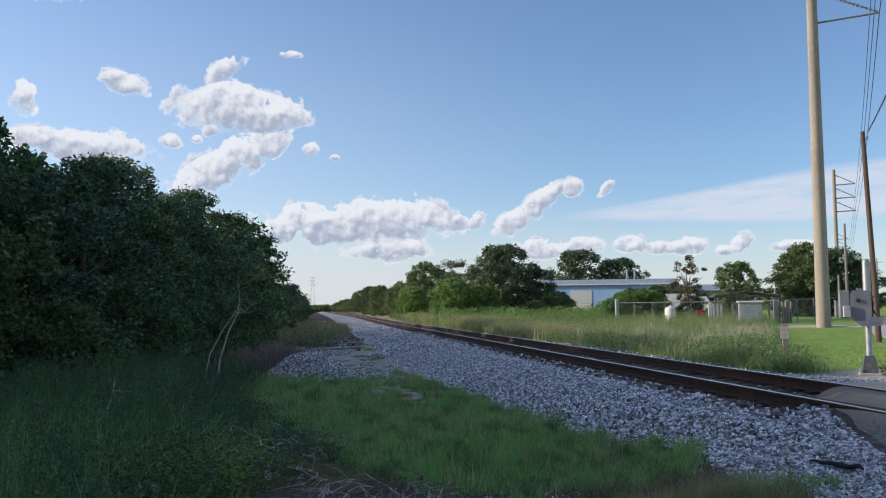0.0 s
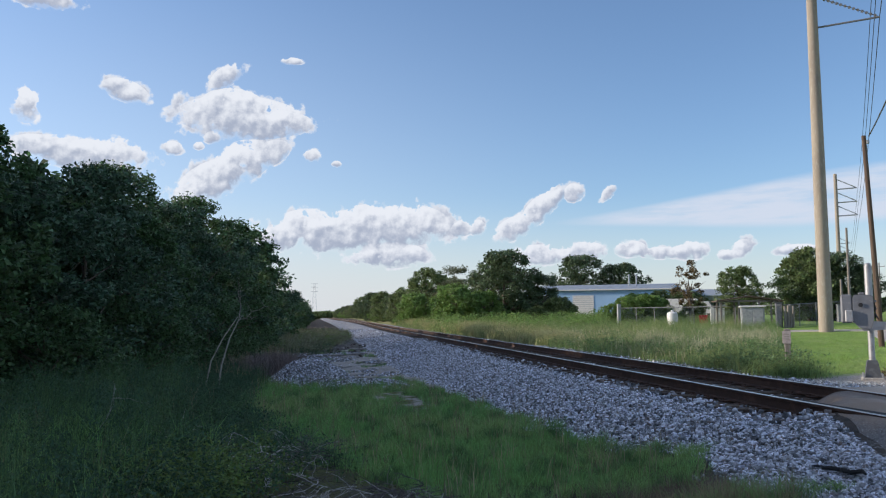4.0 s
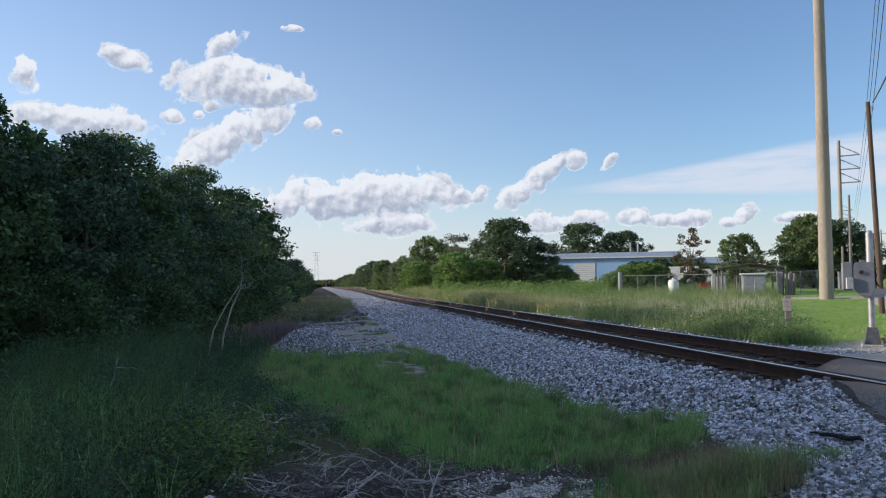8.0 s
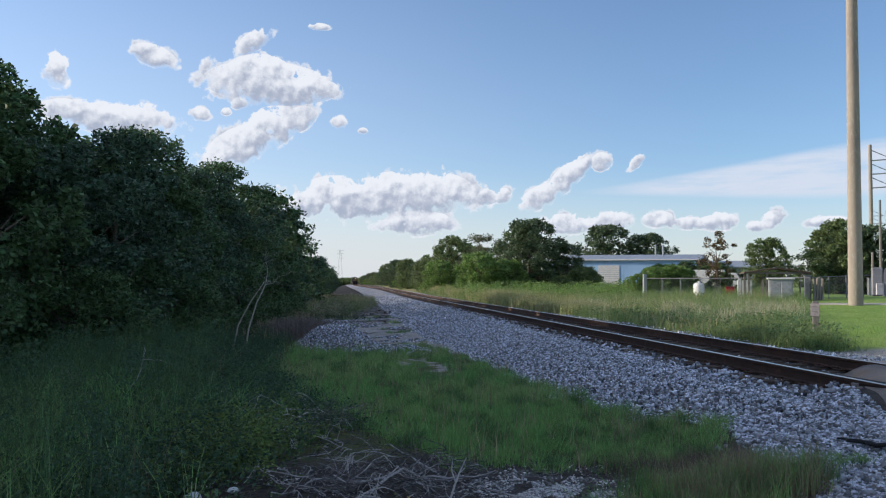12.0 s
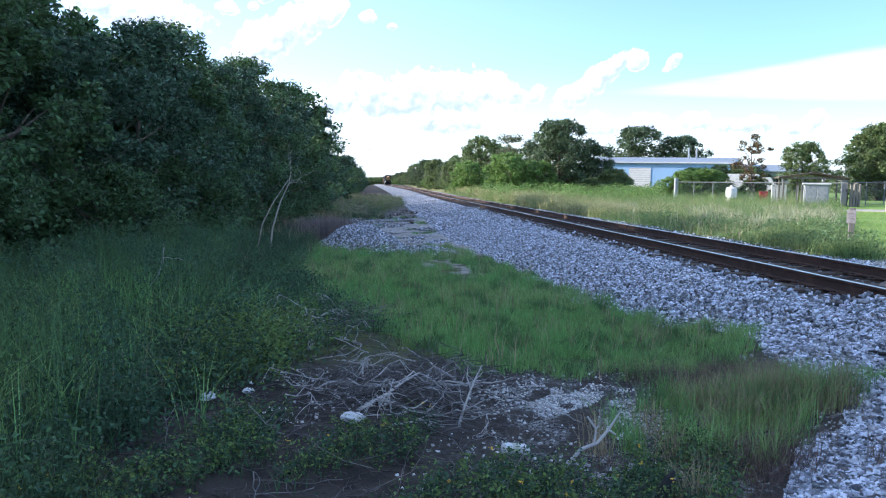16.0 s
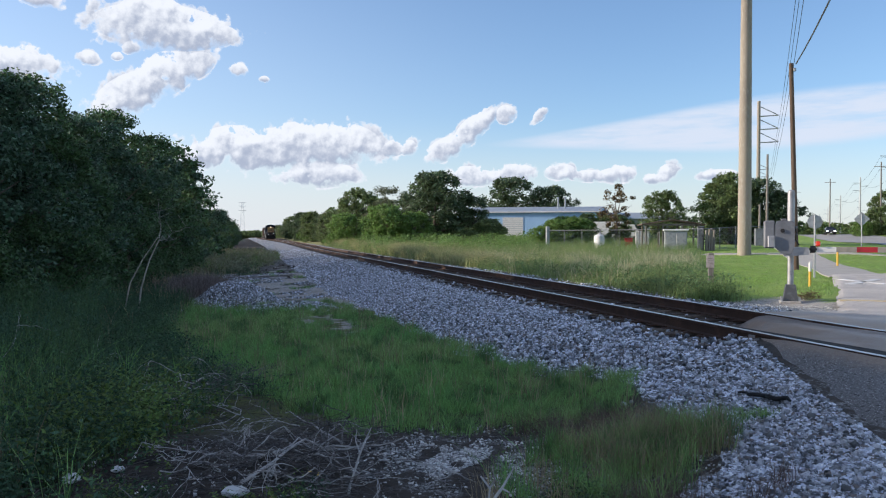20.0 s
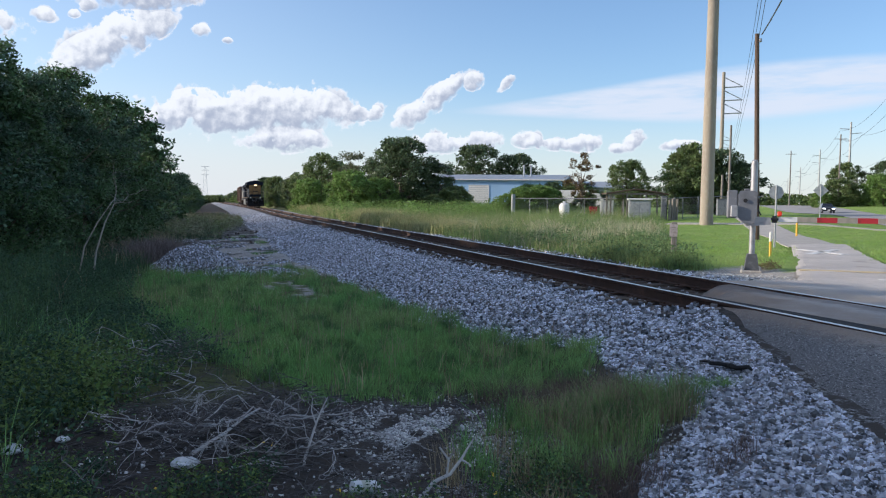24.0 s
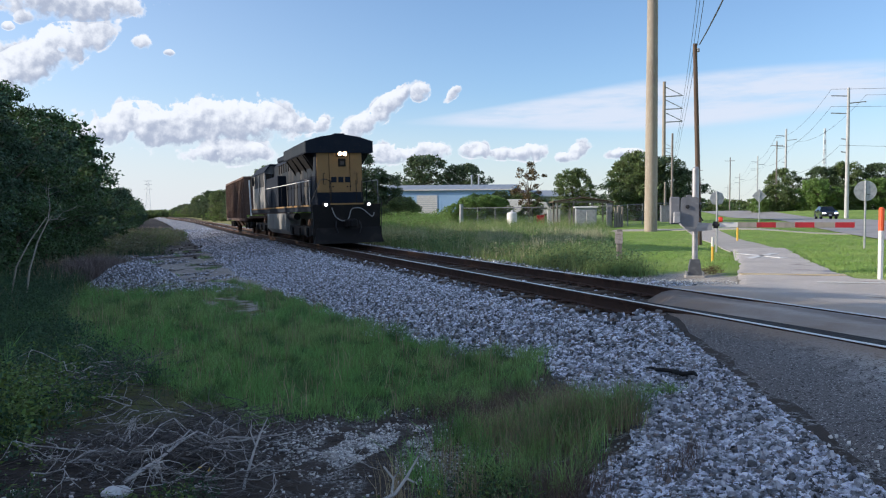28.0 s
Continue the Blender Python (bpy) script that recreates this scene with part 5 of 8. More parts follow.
def build_grass():
    gen = np.random.default_rng(50)

    def patch(n):
        y = gen.uniform(7.0, 22.5, n)
        x = gen.uniform(-2.6, 4.4, n)
        left = np.interp(y, [7, 8, 9.2, 11, 14.6, 22], [1.0, 0.6, 0.2, -0.6, -1.5, -2.0]) + 0.3 * wave(x, y, 0.8, 16)
        right = np.interp(y, [7, 8.4, 10, 11.4, 14, 20, 25], [3.5, 4.3, 3.9, 3.45, 3.2, 2.3, 1.4])
        near = 6.95 + 0.3 * np.sin(x * 2.2) + 0.25 * np.sin(x * 5.1)
        bare = 1.0 * np.exp(-(((x - 1.62 + 0.1 * (y - 16.3)) / 0.55) ** 2 + ((y - 16.3) / 2.2) ** 2)) * (0.8 + 0.7 * wave(x, y, 0.55, 8)) + np.exp(-(((x - 0.8) / 1.6) ** 2 + ((y - 22.5) / 2.0) ** 2))
        k = (x > left) & (x < right + 0.25 * wave(x, y, 0.7, 3)) & (y > near) & (bare < 0.45)
        return x[k], y[k]

    x, y = tufted(9500, 22, patch, gen, 0.05)
    grow("grass_patch", x, y, 0.15 + 0.08 * wave(x, y, 0.30, 2) + 0.06 * wave(x, y, 0.11, 5) + 0.03 * wave(x, y, 1.2, 9), 0.0062, GRASS, "soft green grass patch beside the ballast", gen, 0.8)
    x, y = tufted(700, 5, patch, gen, 0.05)
    grow("grass_stalks", x, y, 0.34, 0.007, GRASS_DRY, "thin dry grass stalks among the green grass", gen, 0.3)

    def weeds(n):
        y = 3.6 + 22 * gen.random(n) ** 1.2
        x = gen.uniform(-7.5, 0.2, n)
        right = np.interp(y, [3.6, 5, 7, 9, 12, 22, 26], [-1.7, -1.5, -1.1, -1.3, -1.9, -1.6, -1.5])
        k = (x < right + 0.3 * wave(x, y, 0.9, 7)) & (x > -5.0 - 0.12 * (20 - y))
        return x[k], y[k]

    x, y = tufted(3000, 12, weeds, gen, 0.10)
    grow("tall_weeds", x, y, 0.42, 0.009, GRASS_DARK, "tall dark green weeds and grass under the thicket", gen, 0.4)
    leafy("leafy_weeds", *weeds(8500), 0.40, 28, 0.034, LEAF_WEED, "dense leafy green weeds under the thicket", gen)

    def banks(n):
        y = 4.2 + 15 * gen.random(n) ** 1.1
        x = gen.uniform(-6.5, -0.6, n)
        right = np.interp(y, [4.2, 5.8, 7, 9.3, 12, 17.5, 20], [-2.0, -1.75, -1.6, -1.5, -2.1, -2.5, -2.8])
        k = (x < right + 0.3 * wave(x, y, 0.7, 9)) & (wave(x, y, 0.9, 14) + 0.5 * wave(x, y, 0.4, 3) > -0.35)
        return x[k], y[k]

    def plumes(name, cx, cy, h, per, mat, label):
        """Feathery weeds: fine leaves on a tapering plume, thickest outside."""
        n = len(cx)
        t = gen.uniform(0.08, 1.0, (n, per))
        hh = (h * gen.uniform(0.6, 1.25, n))[:, None]
        lean = gen.normal(0, 0.16, (n, 2))
        a, q = gen.uniform(0, 2 * np.pi, (n, per)), gen.random((n, per)) ** 0.45
        lobes = 1 + 0.35 * np.sin(a * 3 + cx[:, None] * 9 + t * 5)
        r = hh * (0.06 + 0.36 * (1 - t) ** 0.6) * q * lobes
        p = np.stack([cx[:, None] + np.cos(a) * r + lean[:, :1] * hh * t ** 2, cy[:, None] + np.sin(a) * r + lean[:, 1:] * hh * t ** 2, ground_z(cx, cy)[:, None] + t * hh * (1 - 0.12 * q)], -1)
        solid(name, soup(name, leaves(p.reshape(-1, 3), 0.046, gen, 1.0, 0.30), 4, mat), mat, label, "weeds", kind="stuff")

    bx_, by_ = banks(330)
    plumes("tall_weeds_bank", bx_, by_, 0.85, 420, LEAF_PLUME, "waist-high feathery green weeds before the thicket")
    leafy("pale_weeds_bank", *banks(260), 0.7, 46, 0.034, LEAF_MID, "waist-high mid-green weeds before the thicket", gen)

    bx_, by_ = banks(520)
    bx_, by_ = np.repeat(bx_, 26) + gen.normal(0, 0.07, len(bx_) * 26), np.repeat(by_, 26) + gen.normal(0, 0.07, len(by_) * 26)
    grow("arching_weeds", bx_, by_, 0.95 + 0.2 * wave(bx_, by_, 0.8, 4), 0.006, GRASS_WEED, "tall arching grass among the weeds", gen, 0.45)

    def gap(n):
        y = gen.uniform(7.6, 22.0, n)
        x = gen.uniform(-3.2, 1.0, n)
        right = np.interp(y, [7.6, 8, 9.2, 11, 14.6, 22], [0.2, 0.2, 0.0, -0.7, -1.6, -2.1])
        left = np.interp(y, [7.6, 9.3, 12, 17.5, 22], [-1.3, -1.2, -2.0, -2.6, -3.0])
        k = (x < right + 0.3) & (x > left) & ((y > 10.4) | (wave(x, y, 0.6, 5) > 0.1))
        return x[k], y[k]

    gx_, gy_ = gap(5200)
    leafy("gap_weeds", gx_, gy_, 0.30 + 0.12 * wave(gx_, gy_, 0.6, 8), 24, 0.034, LEAF_WEED, "low leafy weeds between grass and thicket", gen)
    x, y = tufted(1300, 14, gap, gen, 0.06)
    grow("gap_grass", x, y, 0.30, 0.006, GRASS_WEED, "dull green grass between the brush and the thicket", gen, 0.6)

    def sunny(n):
        return gen.normal(-1.25, 0.35, n), gen.normal(7.9, 0.7, n)

    def arching(n):
        return gen.normal(-3.0, 0.8, n), gen.uniform(4.0, 11.0, n)

    leafy("light_weeds", *sunny(300), 0.42, 26, 0.045, LEAF_LIGHT, "light green leafy weeds beside the brush pile", gen)
    x, y = tufted(260, 14, arching, gen, 0.06)
    grow("arching_grass", x, y, 0.62, 0.010, GRASS, "light green arching grass beside the thicket", gen, 0.75)
    x, y = tufted(200, 6, weeds, gen, 0.07)
    grow("weed_stalks", x, y, 0.65, 0.007, GRASS_DRY, "long dry weed stalks", gen, 0.3)

    def rough_edge(n):
        return gen.normal(-1.45, 0.35, n), gen.normal(7.6, 1.6, n)

    leafy("thicket_edge_weeds", *rough_edge(360), 0.5, 22, 0.04, LEAF_WEED, "knee-high leafy weeds along the bare soil", gen)

    def clump(n):
        x = np.concatenate([gen.normal(3.25, 0.22, n), gen.normal(2.75, 0.25, n // 2), gen.normal(2.2, 0.35, n // 5)])
        y = np.concatenate([gen.normal(5.85, 0.22, n), gen.normal(5.75, 0.28, n // 2), gen.normal(5.1, 0.35, n // 5)])
        return x, y

    def dry_side(n):
        x = np.concatenate([gen.normal(3.0, 0.38, n), gen.normal(2.5, 0.30, n // 2)])
        y = np.concatenate([gen.normal(6.75, 0.25, n), gen.normal(4.75, 0.22, n // 2)])
        return x, y

    x, y = tufted(40, 80, clump, gen, 0.06)
    grow("grass_clump", x, y, 0.27 + 0.08 * wave(x, y, 0.2, 3), 0.006, GRASS, "tall green grass clump by the gravel", gen, 0.55)
    x, y = tufted(26, 60, clump, gen, 0.06)
    grow("dry_grass_clump", x, y, 0.33, 0.005, GRASS_DRY, "dry tan grass stems in the clump by the gravel", gen, 0.45)
    x, y = tufted(64, 46, dry_side, gen, 0.07)
    grow("brown_grass", x, y, 0.19, 0.004, GRASS_BROWN, "brownish dead grass beside the green clump", gen, 0.95)

    def sprig(n):
        return gen.normal(4.18, 0.10, n), gen.normal(6.1, 0.08, n)

    x, y = tufted(9, 40, sprig, gen, 0.04)
    grow("gravel_tuft", x, y, 0.10, 0.006, GRASS, "small green grass tuft in the gravel", gen, 0.9)

    def fore(n):
        x, y = gen.uniform(-2.6, 2.3, n), gen.uniform(2.8, 5.8, n)
        k = wave(x, y, 0.8, 12) + 0.3 * wave(x, y, 0.3, 3) + 0.35 * (4.9 - y) > 0.05
        return x[k], y[k]

    leafy("low_weeds", *fore(3200), 0.15, 14, 0.028, LEAF_WEED, "low broadleaf weeds on the bare soil", gen)
    leafy("low_light_weeds", *fore(1500), 0.20, 18, 0.026, LEAF_LIGHT, "light green broadleaf weeds on the bare soil", gen)
    fx, fy = fore(60)
    p = np.stack([fx, fy, ground_z(fx, fy) + gen.uniform(0.16, 0.3, len(fx))], -1)
    solid("yellow_flowers", soup("yellow_flowers", leaves(np.repeat(p, 5, 0) + gen.normal(0, 0.006, (len(p) * 5, 3)), 0.017, gen), 4, FLOWER), FLOWER, "tiny yellow wildflowers among the weeds", "flowers", kind="stuff")
    x, y = tufted(420, 12, fore, gen, 0.06)
    grow("foreground_grass", x, y, 0.17, 0.007, GRASS_DARK, "low green weeds on the bare soil", gen, 0.55)

    def field(n):
        y = 16.5 + 100 * gen.random(n) ** 1.5
        x = 10.2 + (y * 0.52 + 4) * gen.random(n)
        right = np.interp(y, [16.5, 19, 58, 100, 120], [11.2, 12.0, 35.5, 52, 56])
        k = (x < right) & (x > 10.3)
        return x[k], y[k]

    x, y = tufted(9500, 18, field, gen, 0.22)
    grow("field_grass", x, y, 0.38 + 0.48 * step(y, 25, 70) + 0.2 * wave(x, y, 1.1, 3) + 0.16 * wave(x, y, 3.0, 7), 0.014, GRASS_FIELD, "tall yellow-green field grass beyond the track", gen, 0.75)
    x, y = tufted(1500, 7, field, gen, 0.15)
    k = (wave(x, y, 5.0, 4) > -0.1) | (np.abs(y - 42 - 0.3 * x) < 9)
    grow("field_seedheads", x[k], y[k], 0.50 + 0.5 * step(y[k], 25, 70), 0.014, GRASS_SEED, "pale seed heads over the field grass", gen, 0.35)

    def plume(n):
        y = gen.uniform(26, 58, n)
        x = gen.uniform(11.5, 34, n)
        k = (x < np.interp(y, [16.5, 19, 58, 100], [11.2, 12.0, 34.5, 52])) & (wave(x, y, 3.0, 6) + 0.6 * wave(x, y, 1.1, 2) > 0.05) & (np.abs(y - 31 - 0.35 * x) < 9)
        return x[k], y[k]

    x, y = tufted(1300, 24, plume, gen, 0.16)
    grow("pale_plumes", x, y, 0.66, 0.022, PLUME, "pale feathery plumes over the field grass", gen, 0.4)
    leafy("field_weeds", *field(7000), 0.5, 20, 0.075, LEAF_FIELD, "leafy green weeds among the field grass", gen)

    def edge(n):
        y = gen.uniform(62, 100, n)
        x = gen.uniform(10.5, 50, n)
        k = (x < 0.375 * y - 0.6) & (wave(x, y, 4.0, 9) > 0.0)
        return x[k], y[k]

    leafy("edge_shrubs", *edge(2400), 1.25, 46, 0.17, LEAF_BRIGHT, "low green shrubs along the field's far edge", gen)

    def lawn(n):
        y = 12.5 + 45 * gen.random(n) ** 1.6
        x = gen.uniform(11.5, 45, n)
        leftl = np.interp(y, [12.5, 17, 19, 58], [15, 12.0, 12.3, 35.5])
        path_r = np.interp(y, [12, 12.7, 14.1, 17.7, 25, 31, 55], [14.8, 13.5, 14.6, 17.3, 23.3, 27.5, 43.5])
        path_l = np.interp(y, [12, 14.13, 19.5, 25, 31.2, 55.2], [10.1, 11.8, 16.2, 20.6, 24.7, 40.5])
        k = (x > leftl) & ((x < path_l - 0.1) | (x > path_r)) & (x < path_r + 14)
        return x[k], y[k]

    x, y = tufted(13000, 9, lawn, gen, 0.10)
    grow("lawn_grass", x, y, 0.08, 0.016, GRASS_LAWN, "short mown lawn grass", gen, 0.6)

    def strip(n):
        y = 21 + 90 * gen.random(n) ** 1.3
        x = gen.uniform(-5.0, 2.2, n)
        k = (x < np.interp(y, [21, 26, 34, 40, 110], [-1.9, -1.5, -1.0, 0.2, 1.3]) + 0.7 * wave(x, y, 1.6, 5) + 0.4 * wave(x, y, 0.5, 6)) & ((wave(x, y, 1.8, 2) > -0.25) | (x < -2.5))
        return x[k], y[k]

    x, y = tufted(4500, 12, strip, gen, 0.12)
    grow("verge_weeds", x, y, 0.24 + 0.1 * wave(x, y, 0.9, 8), 0.016, GRASS_DARK, "rough weeds along the track verge", gen, 0.5)
    x, y = tufted(700, 10, strip, gen, 0.12)
    grow("verge_dry_grass", x, y, 0.5, 0.014, GRASS_DRY, "dry grass along the track verge", gen, 0.5)

    def scrub(n):
        y, x = gen.uniform(36, 82, n), gen.uniform(-3.0, 2.8, n)
        k = (x < np.interp(y, [36, 46, 60, 82], [-1.0, 1.0, 2.3, 2.4])) & (wave(x, y, 2.2, 15) + 0.5 * wave(x, y, 0.8, 3) > -0.15)
        return x[k], y[k]

    leafy("verge_scrub", *scrub(1300), 0.55, 30, 0.075, LEAF_SCRUB, "low grey-green scrub along the verge", gen)
    leafy("verge_green_scrub", *scrub(420), 0.5, 30, 0.075, LEAF_LIGHT, "low yellow-green scrub along the verge", gen)

    def tufts(n):
        y, x = gen.uniform(22, 44, n), gen.uniform(-0.6, 2.4, n)
        k = wave(x, y, 1.3, 21) + 0.5 * wave(x, y, 0.5, 4) > 0.42
        return x[k], y[k]

    x, y = tufted(420, 22, tufts, gen, 0.09)
    grow("dirt_tufts", x, y, 0.13, 0.012, GRASS, "small grass tufts on the bare dirt", gen, 0.7)

    def brush(n):
        return gen.normal(-1.35, 0.38, n), gen.normal(24.2, 0.8, n)

    x, y = tufted(420, 16, brush, gen, 0.08)
    grow("dry_brush", x, y, 0.62, 0.012, TWIG_DARK, "tangled grey-brown dry brush at the thicket's foot", gen, 0.7)

    def verge_right(n):
        y = 37 + 100 * gen.random(n) ** 1.2
        x = 9.9 + gen.gamma(2.0, 1.0, n) + 0.02 * (y - 38)
        k = wave(x, y, 2.5, 8) > -0.5
        return x[k], y[k]

    x, y = tufted(2600, 15, verge_right, gen, 0.18)
    grow("straw_verge", x, y, 0.5 + 0.4 * step(y, 30, 60), 0.024, GRASS_STRAW, "sunlit straw-coloured grass along the far side of the track", gen, 0.6)

    def sticks(name, x, y, lift, l0, l1, r, mat, label):
        n = len(x)
        a, b = gen.uniform(0, 2 * np.pi, n), gen.normal(0, 0.35, n)
        l = gen.uniform(l0, l1, n)
        c = np.stack([x, y, ground_z(x, y) + lift], -1)
        d = np.stack([np.cos(a) * l, np.sin(a) * l, np.abs(b) * l * np.minimum(lift * 4, 1)], -1)
        side = np.stack([-np.sin(a), np.cos(a), 0 * a], -1)
        rr = r * gen.uniform(0.6, 1.4, n)[:, None]
        bend = c + d * 0.5 + side * gen.normal(0, 0.14, (n, 1)) * l[:, None]
        end = c + d
        up = np.array([0, 0, 1.0])
        v = np.stack([p + o for p, k in ((c, 1.0), (bend, 0.8), (end, 0.4)) for o in (side * rr * k, -side * rr * k, up * rr * k * 1.6)], 1).reshape(-1, 3)
        t = []
        for s in (0, 3):
            for i in range(3):
                j = (i + 1) % 3
                t += [(s + i, s + j, s + 3 + j), (s + i, s + 3 + j, s + 3 + i)]
        f = (np.array(t)[None] + (np.arange(n) * 9)[:, None, None]).reshape(-1, 3)
        solid(name, faces_mesh(name, v, f, mat), mat, label, "twigs", kind="stuff")

    n = 700
    x = np.concatenate([gen.normal(0.3, 0.52, n), gen.normal(-0.35, 0.35, n // 2)])
    y = np.concatenate([gen.normal(6.3, 0.5, n), gen.normal(9.2, 0.8, n // 2)])
    lift = 0.01 + 0.34 * gen.random(len(x)) ** 1.6 * np.exp(-((x - 0.2) ** 2 + (np.minimum(np.abs(y - 6.35), np.abs(y - 8.9)) * 0.8) ** 2))
    sticks("brush_twigs", x, y, lift, 0.10, 0.42, 0.0022, TWIG_LITTER, "tangle of thin dead twigs in the brush pile")
    n = 6000
    x, y = gen.uniform(-2.2, 3.4, n), gen.uniform(2.9, 7.6, n)
    k = wave(x, y, 0.7, 31) + 0.5 * wave(x, y, 0.25, 6) > -0.45
    sticks("twig_litter", x[k], y[k], np.full(k.sum(), 0.006), 0.03, 0.16, 0.0022, TWIG_LITTER, "dry twig and stalk litter on the soil")

    def rusty(n):
        return gen.normal(12.42, 0.11, n), gen.normal(15.75, 0.11, n)

    leafy("rusty_weed", *rusty(36), 0.17, 22, 0.035, LEAF_BROWN, "rust-brown low weed beside the signal base", gen)


TWIG_LITTER = surface("twig_litter", (0.085, 0.076, 0.074), 0.9, per_island=0.85)
GRASS_STRAW = surface("straw_grass", (0.40, 0.38, 0.19), 0.75, vary=[(0.6, (0.27, 0.30, 0.12), 0.45, 0.66)], per_island=0.4, translucent=0.3, spec=0.15)
TWIG_DARK = surface("dry_brush_twig", (0.19, 0.155, 0.145), 0.9, per_island=0.4)


# ---------------------------------------------------------------- poles and wires
def build_concrete_pole(x, y, height, r0, r1, arms, name_label, far=False):
    z = float(base_z(x, y))
    ob = thing("utility_pole", pose(x, y, z - 0.1), name_label, "utility pole", "transmission poles")
    part("shaft", Geo().tube([(0, 0, 0), (0, 0, height * 0.5), (0, 0, height)], [r0, (r0 + r1) / 2, r1], 20), POLE_CONCRETE, ob, smooth=True)
    for h, l in arms:
        d = Vector((0.81, -0.58, 0))
        tip = Vector((0, 0, h)) + d * l
        part("arm", Geo().tube([Vector((0, 0, h - 0.1)), tip], 0.07 if not far else 0.14, 8), INSULATOR if not far else STEEL, ob, "dark strut insulator")
        g = Geo()
        top = Vector((0, 0, h + l * 0.55))
        n = 3 if far else 14
        for i in range(n):
            a = top.lerp(tip, 0.12 + 0.86 * i / n)
            b = top.lerp(tip, 0.12 + 0.86 * (i + 0.5) / n)
            g.tube([a, b], 0.10 if not far else 0.12, 8)
        g.tube([top, tip], 0.03 if not far else 0.09, 6)
        part("insulator_string", g, INSULATOR if not far else STEEL, ob, "dark insulator string")
    return ob


def sagging(a, b, sag, n=14):
    a, b = Vector(a), Vector(b)
    return [a.lerp(b, i / n) - Vector((0, 0, sag * 4 * (i / n) * (1 - i / n))) for i in range(n + 1)]


def wire(a, b, sag, r, label="dark overhead power wire"):
    solid("power_wire", Geo().tube(sagging(a, b, sag), r, 5), WIRE, label, "wire", "overhead wires")


WIRE_END = (-2.5, -9.6, 11.0)


def build_poles():
    P1, F1, F2 = (34.08, 49.85), (113, 160), (202, 286)
    arms = [(21.6, 4.2), (24.6, 4.2), (27.6, 4.2)]
    build_concrete_pole(*P1, 31.0, 0.47, 0.30, arms, "tall tapered concrete transmission pole on the lawn")
    for (x, y), r in ((F1, 0.5), (F2, 0.55)):
        build_concrete_pole(x, y, 31.0, r, r * 0.7, arms, "distant concrete transmission pole", True)
    d = Vector((0.81, -0.58, 0)) * 4.2
    back = Vector((34.08 - 85, 49.85 - 119, 0))
    for h, _ in arms:
        spots = [back + d + Vector((0, 0, h))] + [Vector((x, y, h)) + d for x, y in (P1, F1, F2)]
        for a, b in zip(spots, spots[1:]):
            wire(a, b, 1.6, 0.03)
    # brown wooden pole beside the footpath
    lean = Vector((-0.30 * 0.8, 0.30 * 0.6, 9.4))
    ob = thing("wooden_pole", pose(23.84, 31.02, float(base_z(23.84, 31.02)) - 0.1), "brown treated wooden utility pole leaning by the footpath", "utility pole")
    part("shaft", Geo().tube([(0, 0, 0), lean * 0.5, lean], [0.125, 0.11, 0.095], 14), WOOD_POLE, ob, smooth=True)
    part("bracket", Geo().box((lean.x + 0.1, lean.y - 0.12, 9.1), (0.12, 0.1, 0.16), 0.02), STEEL, ob)
    wire((23.7, 31.0, 9.0), WIRE_END, 1.24, 0.028, "twisted service cable from the wooden pole")
    ob = thing("wooden_pole", pose(WIRE_END[0], WIRE_END[1], float(ground_z(np.array(WIRE_END[0]), np.array(WIRE_END[1]))) - 0.1), "brown treated wooden utility pole holding the service cable", "utility pole")
    part("shaft", Geo().tube([(0, 0, 0), (0, 0, 12.4)], [0.14, 0.1], 14), WOOD_POLE, ob, smooth=True)
    # small poles behind the fenced yard
    for x, y, h in ((50.8, 70.5, 9.3), (49.6, 70.0, 4.2)):
        ob = thing("wooden_pole", pose(x, y, float(base_z(x, y)) - 0.1), "slim grey wooden utility pole", "utility pole", "slim poles")
        part("shaft", Geo().tube([(0, 0, 0), (0, 0, h)], [0.14, 0.1], 10), WOOD_GREY, ob, smooth=True)
    # the line along the road
    line = [(90.4, 85.4, 18.2), (133.7, 143.2, 18.6), (189.9, 216.0, 19.0), (262, 310, 19.0), (350, 425, 19.0), (450, 556, 19.0)]
    for x, y, h in line:
        z = float(base_z(x, y))
        ob = thing("utility_pole", pose(x, y, z - 0.1), "grey roadside power pole with short crossarms", "utility pole", "roadside poles")
        r = 0.30
        part("shaft", Geo().tube([(0, 0, 0), (0, 0, h)], [r, r * 0.6], 12), POLE_PALE, ob, smooth=True)
        for hh, o, l in ((17.2, -1, 2.2), (16.2, 1, 2.2), (14.8, -1, 2.2), (11.2, -0.6, 1.4), (9.4, -0.6, 1.4)):
            part("crossarm", Geo().tube([(0, 0, hh - 0.15), (o * l * 0.78, -o * l * 0.62, hh)], 0.08, 6), STEEL, ob)
    for a, b in zip(line, line[1:]):
        for hh, o in ((17.2, -2.2), (16.2, 2.2), (14.8, -2.2), (9.4, -1.0)):
            wire((a[0] + o * 0.78, a[1] - o * 0.62, hh + 1.4), (b[0] + o * 0.78, b[1] - o * 0.62, hh + 1.4), 1.8, 0.022)
    a = line[0]
    for hh, o in ((17.2, -2.2), (16.2, 2.2), (14.8, -2.2), (9.4, -1.0)):
        wire((a[0] + o * 0.78, a[1] - o * 0.62, hh + 1.4), (a[0] + 40, a[1] - 75, hh + 1.4), 2.0, 0.022)
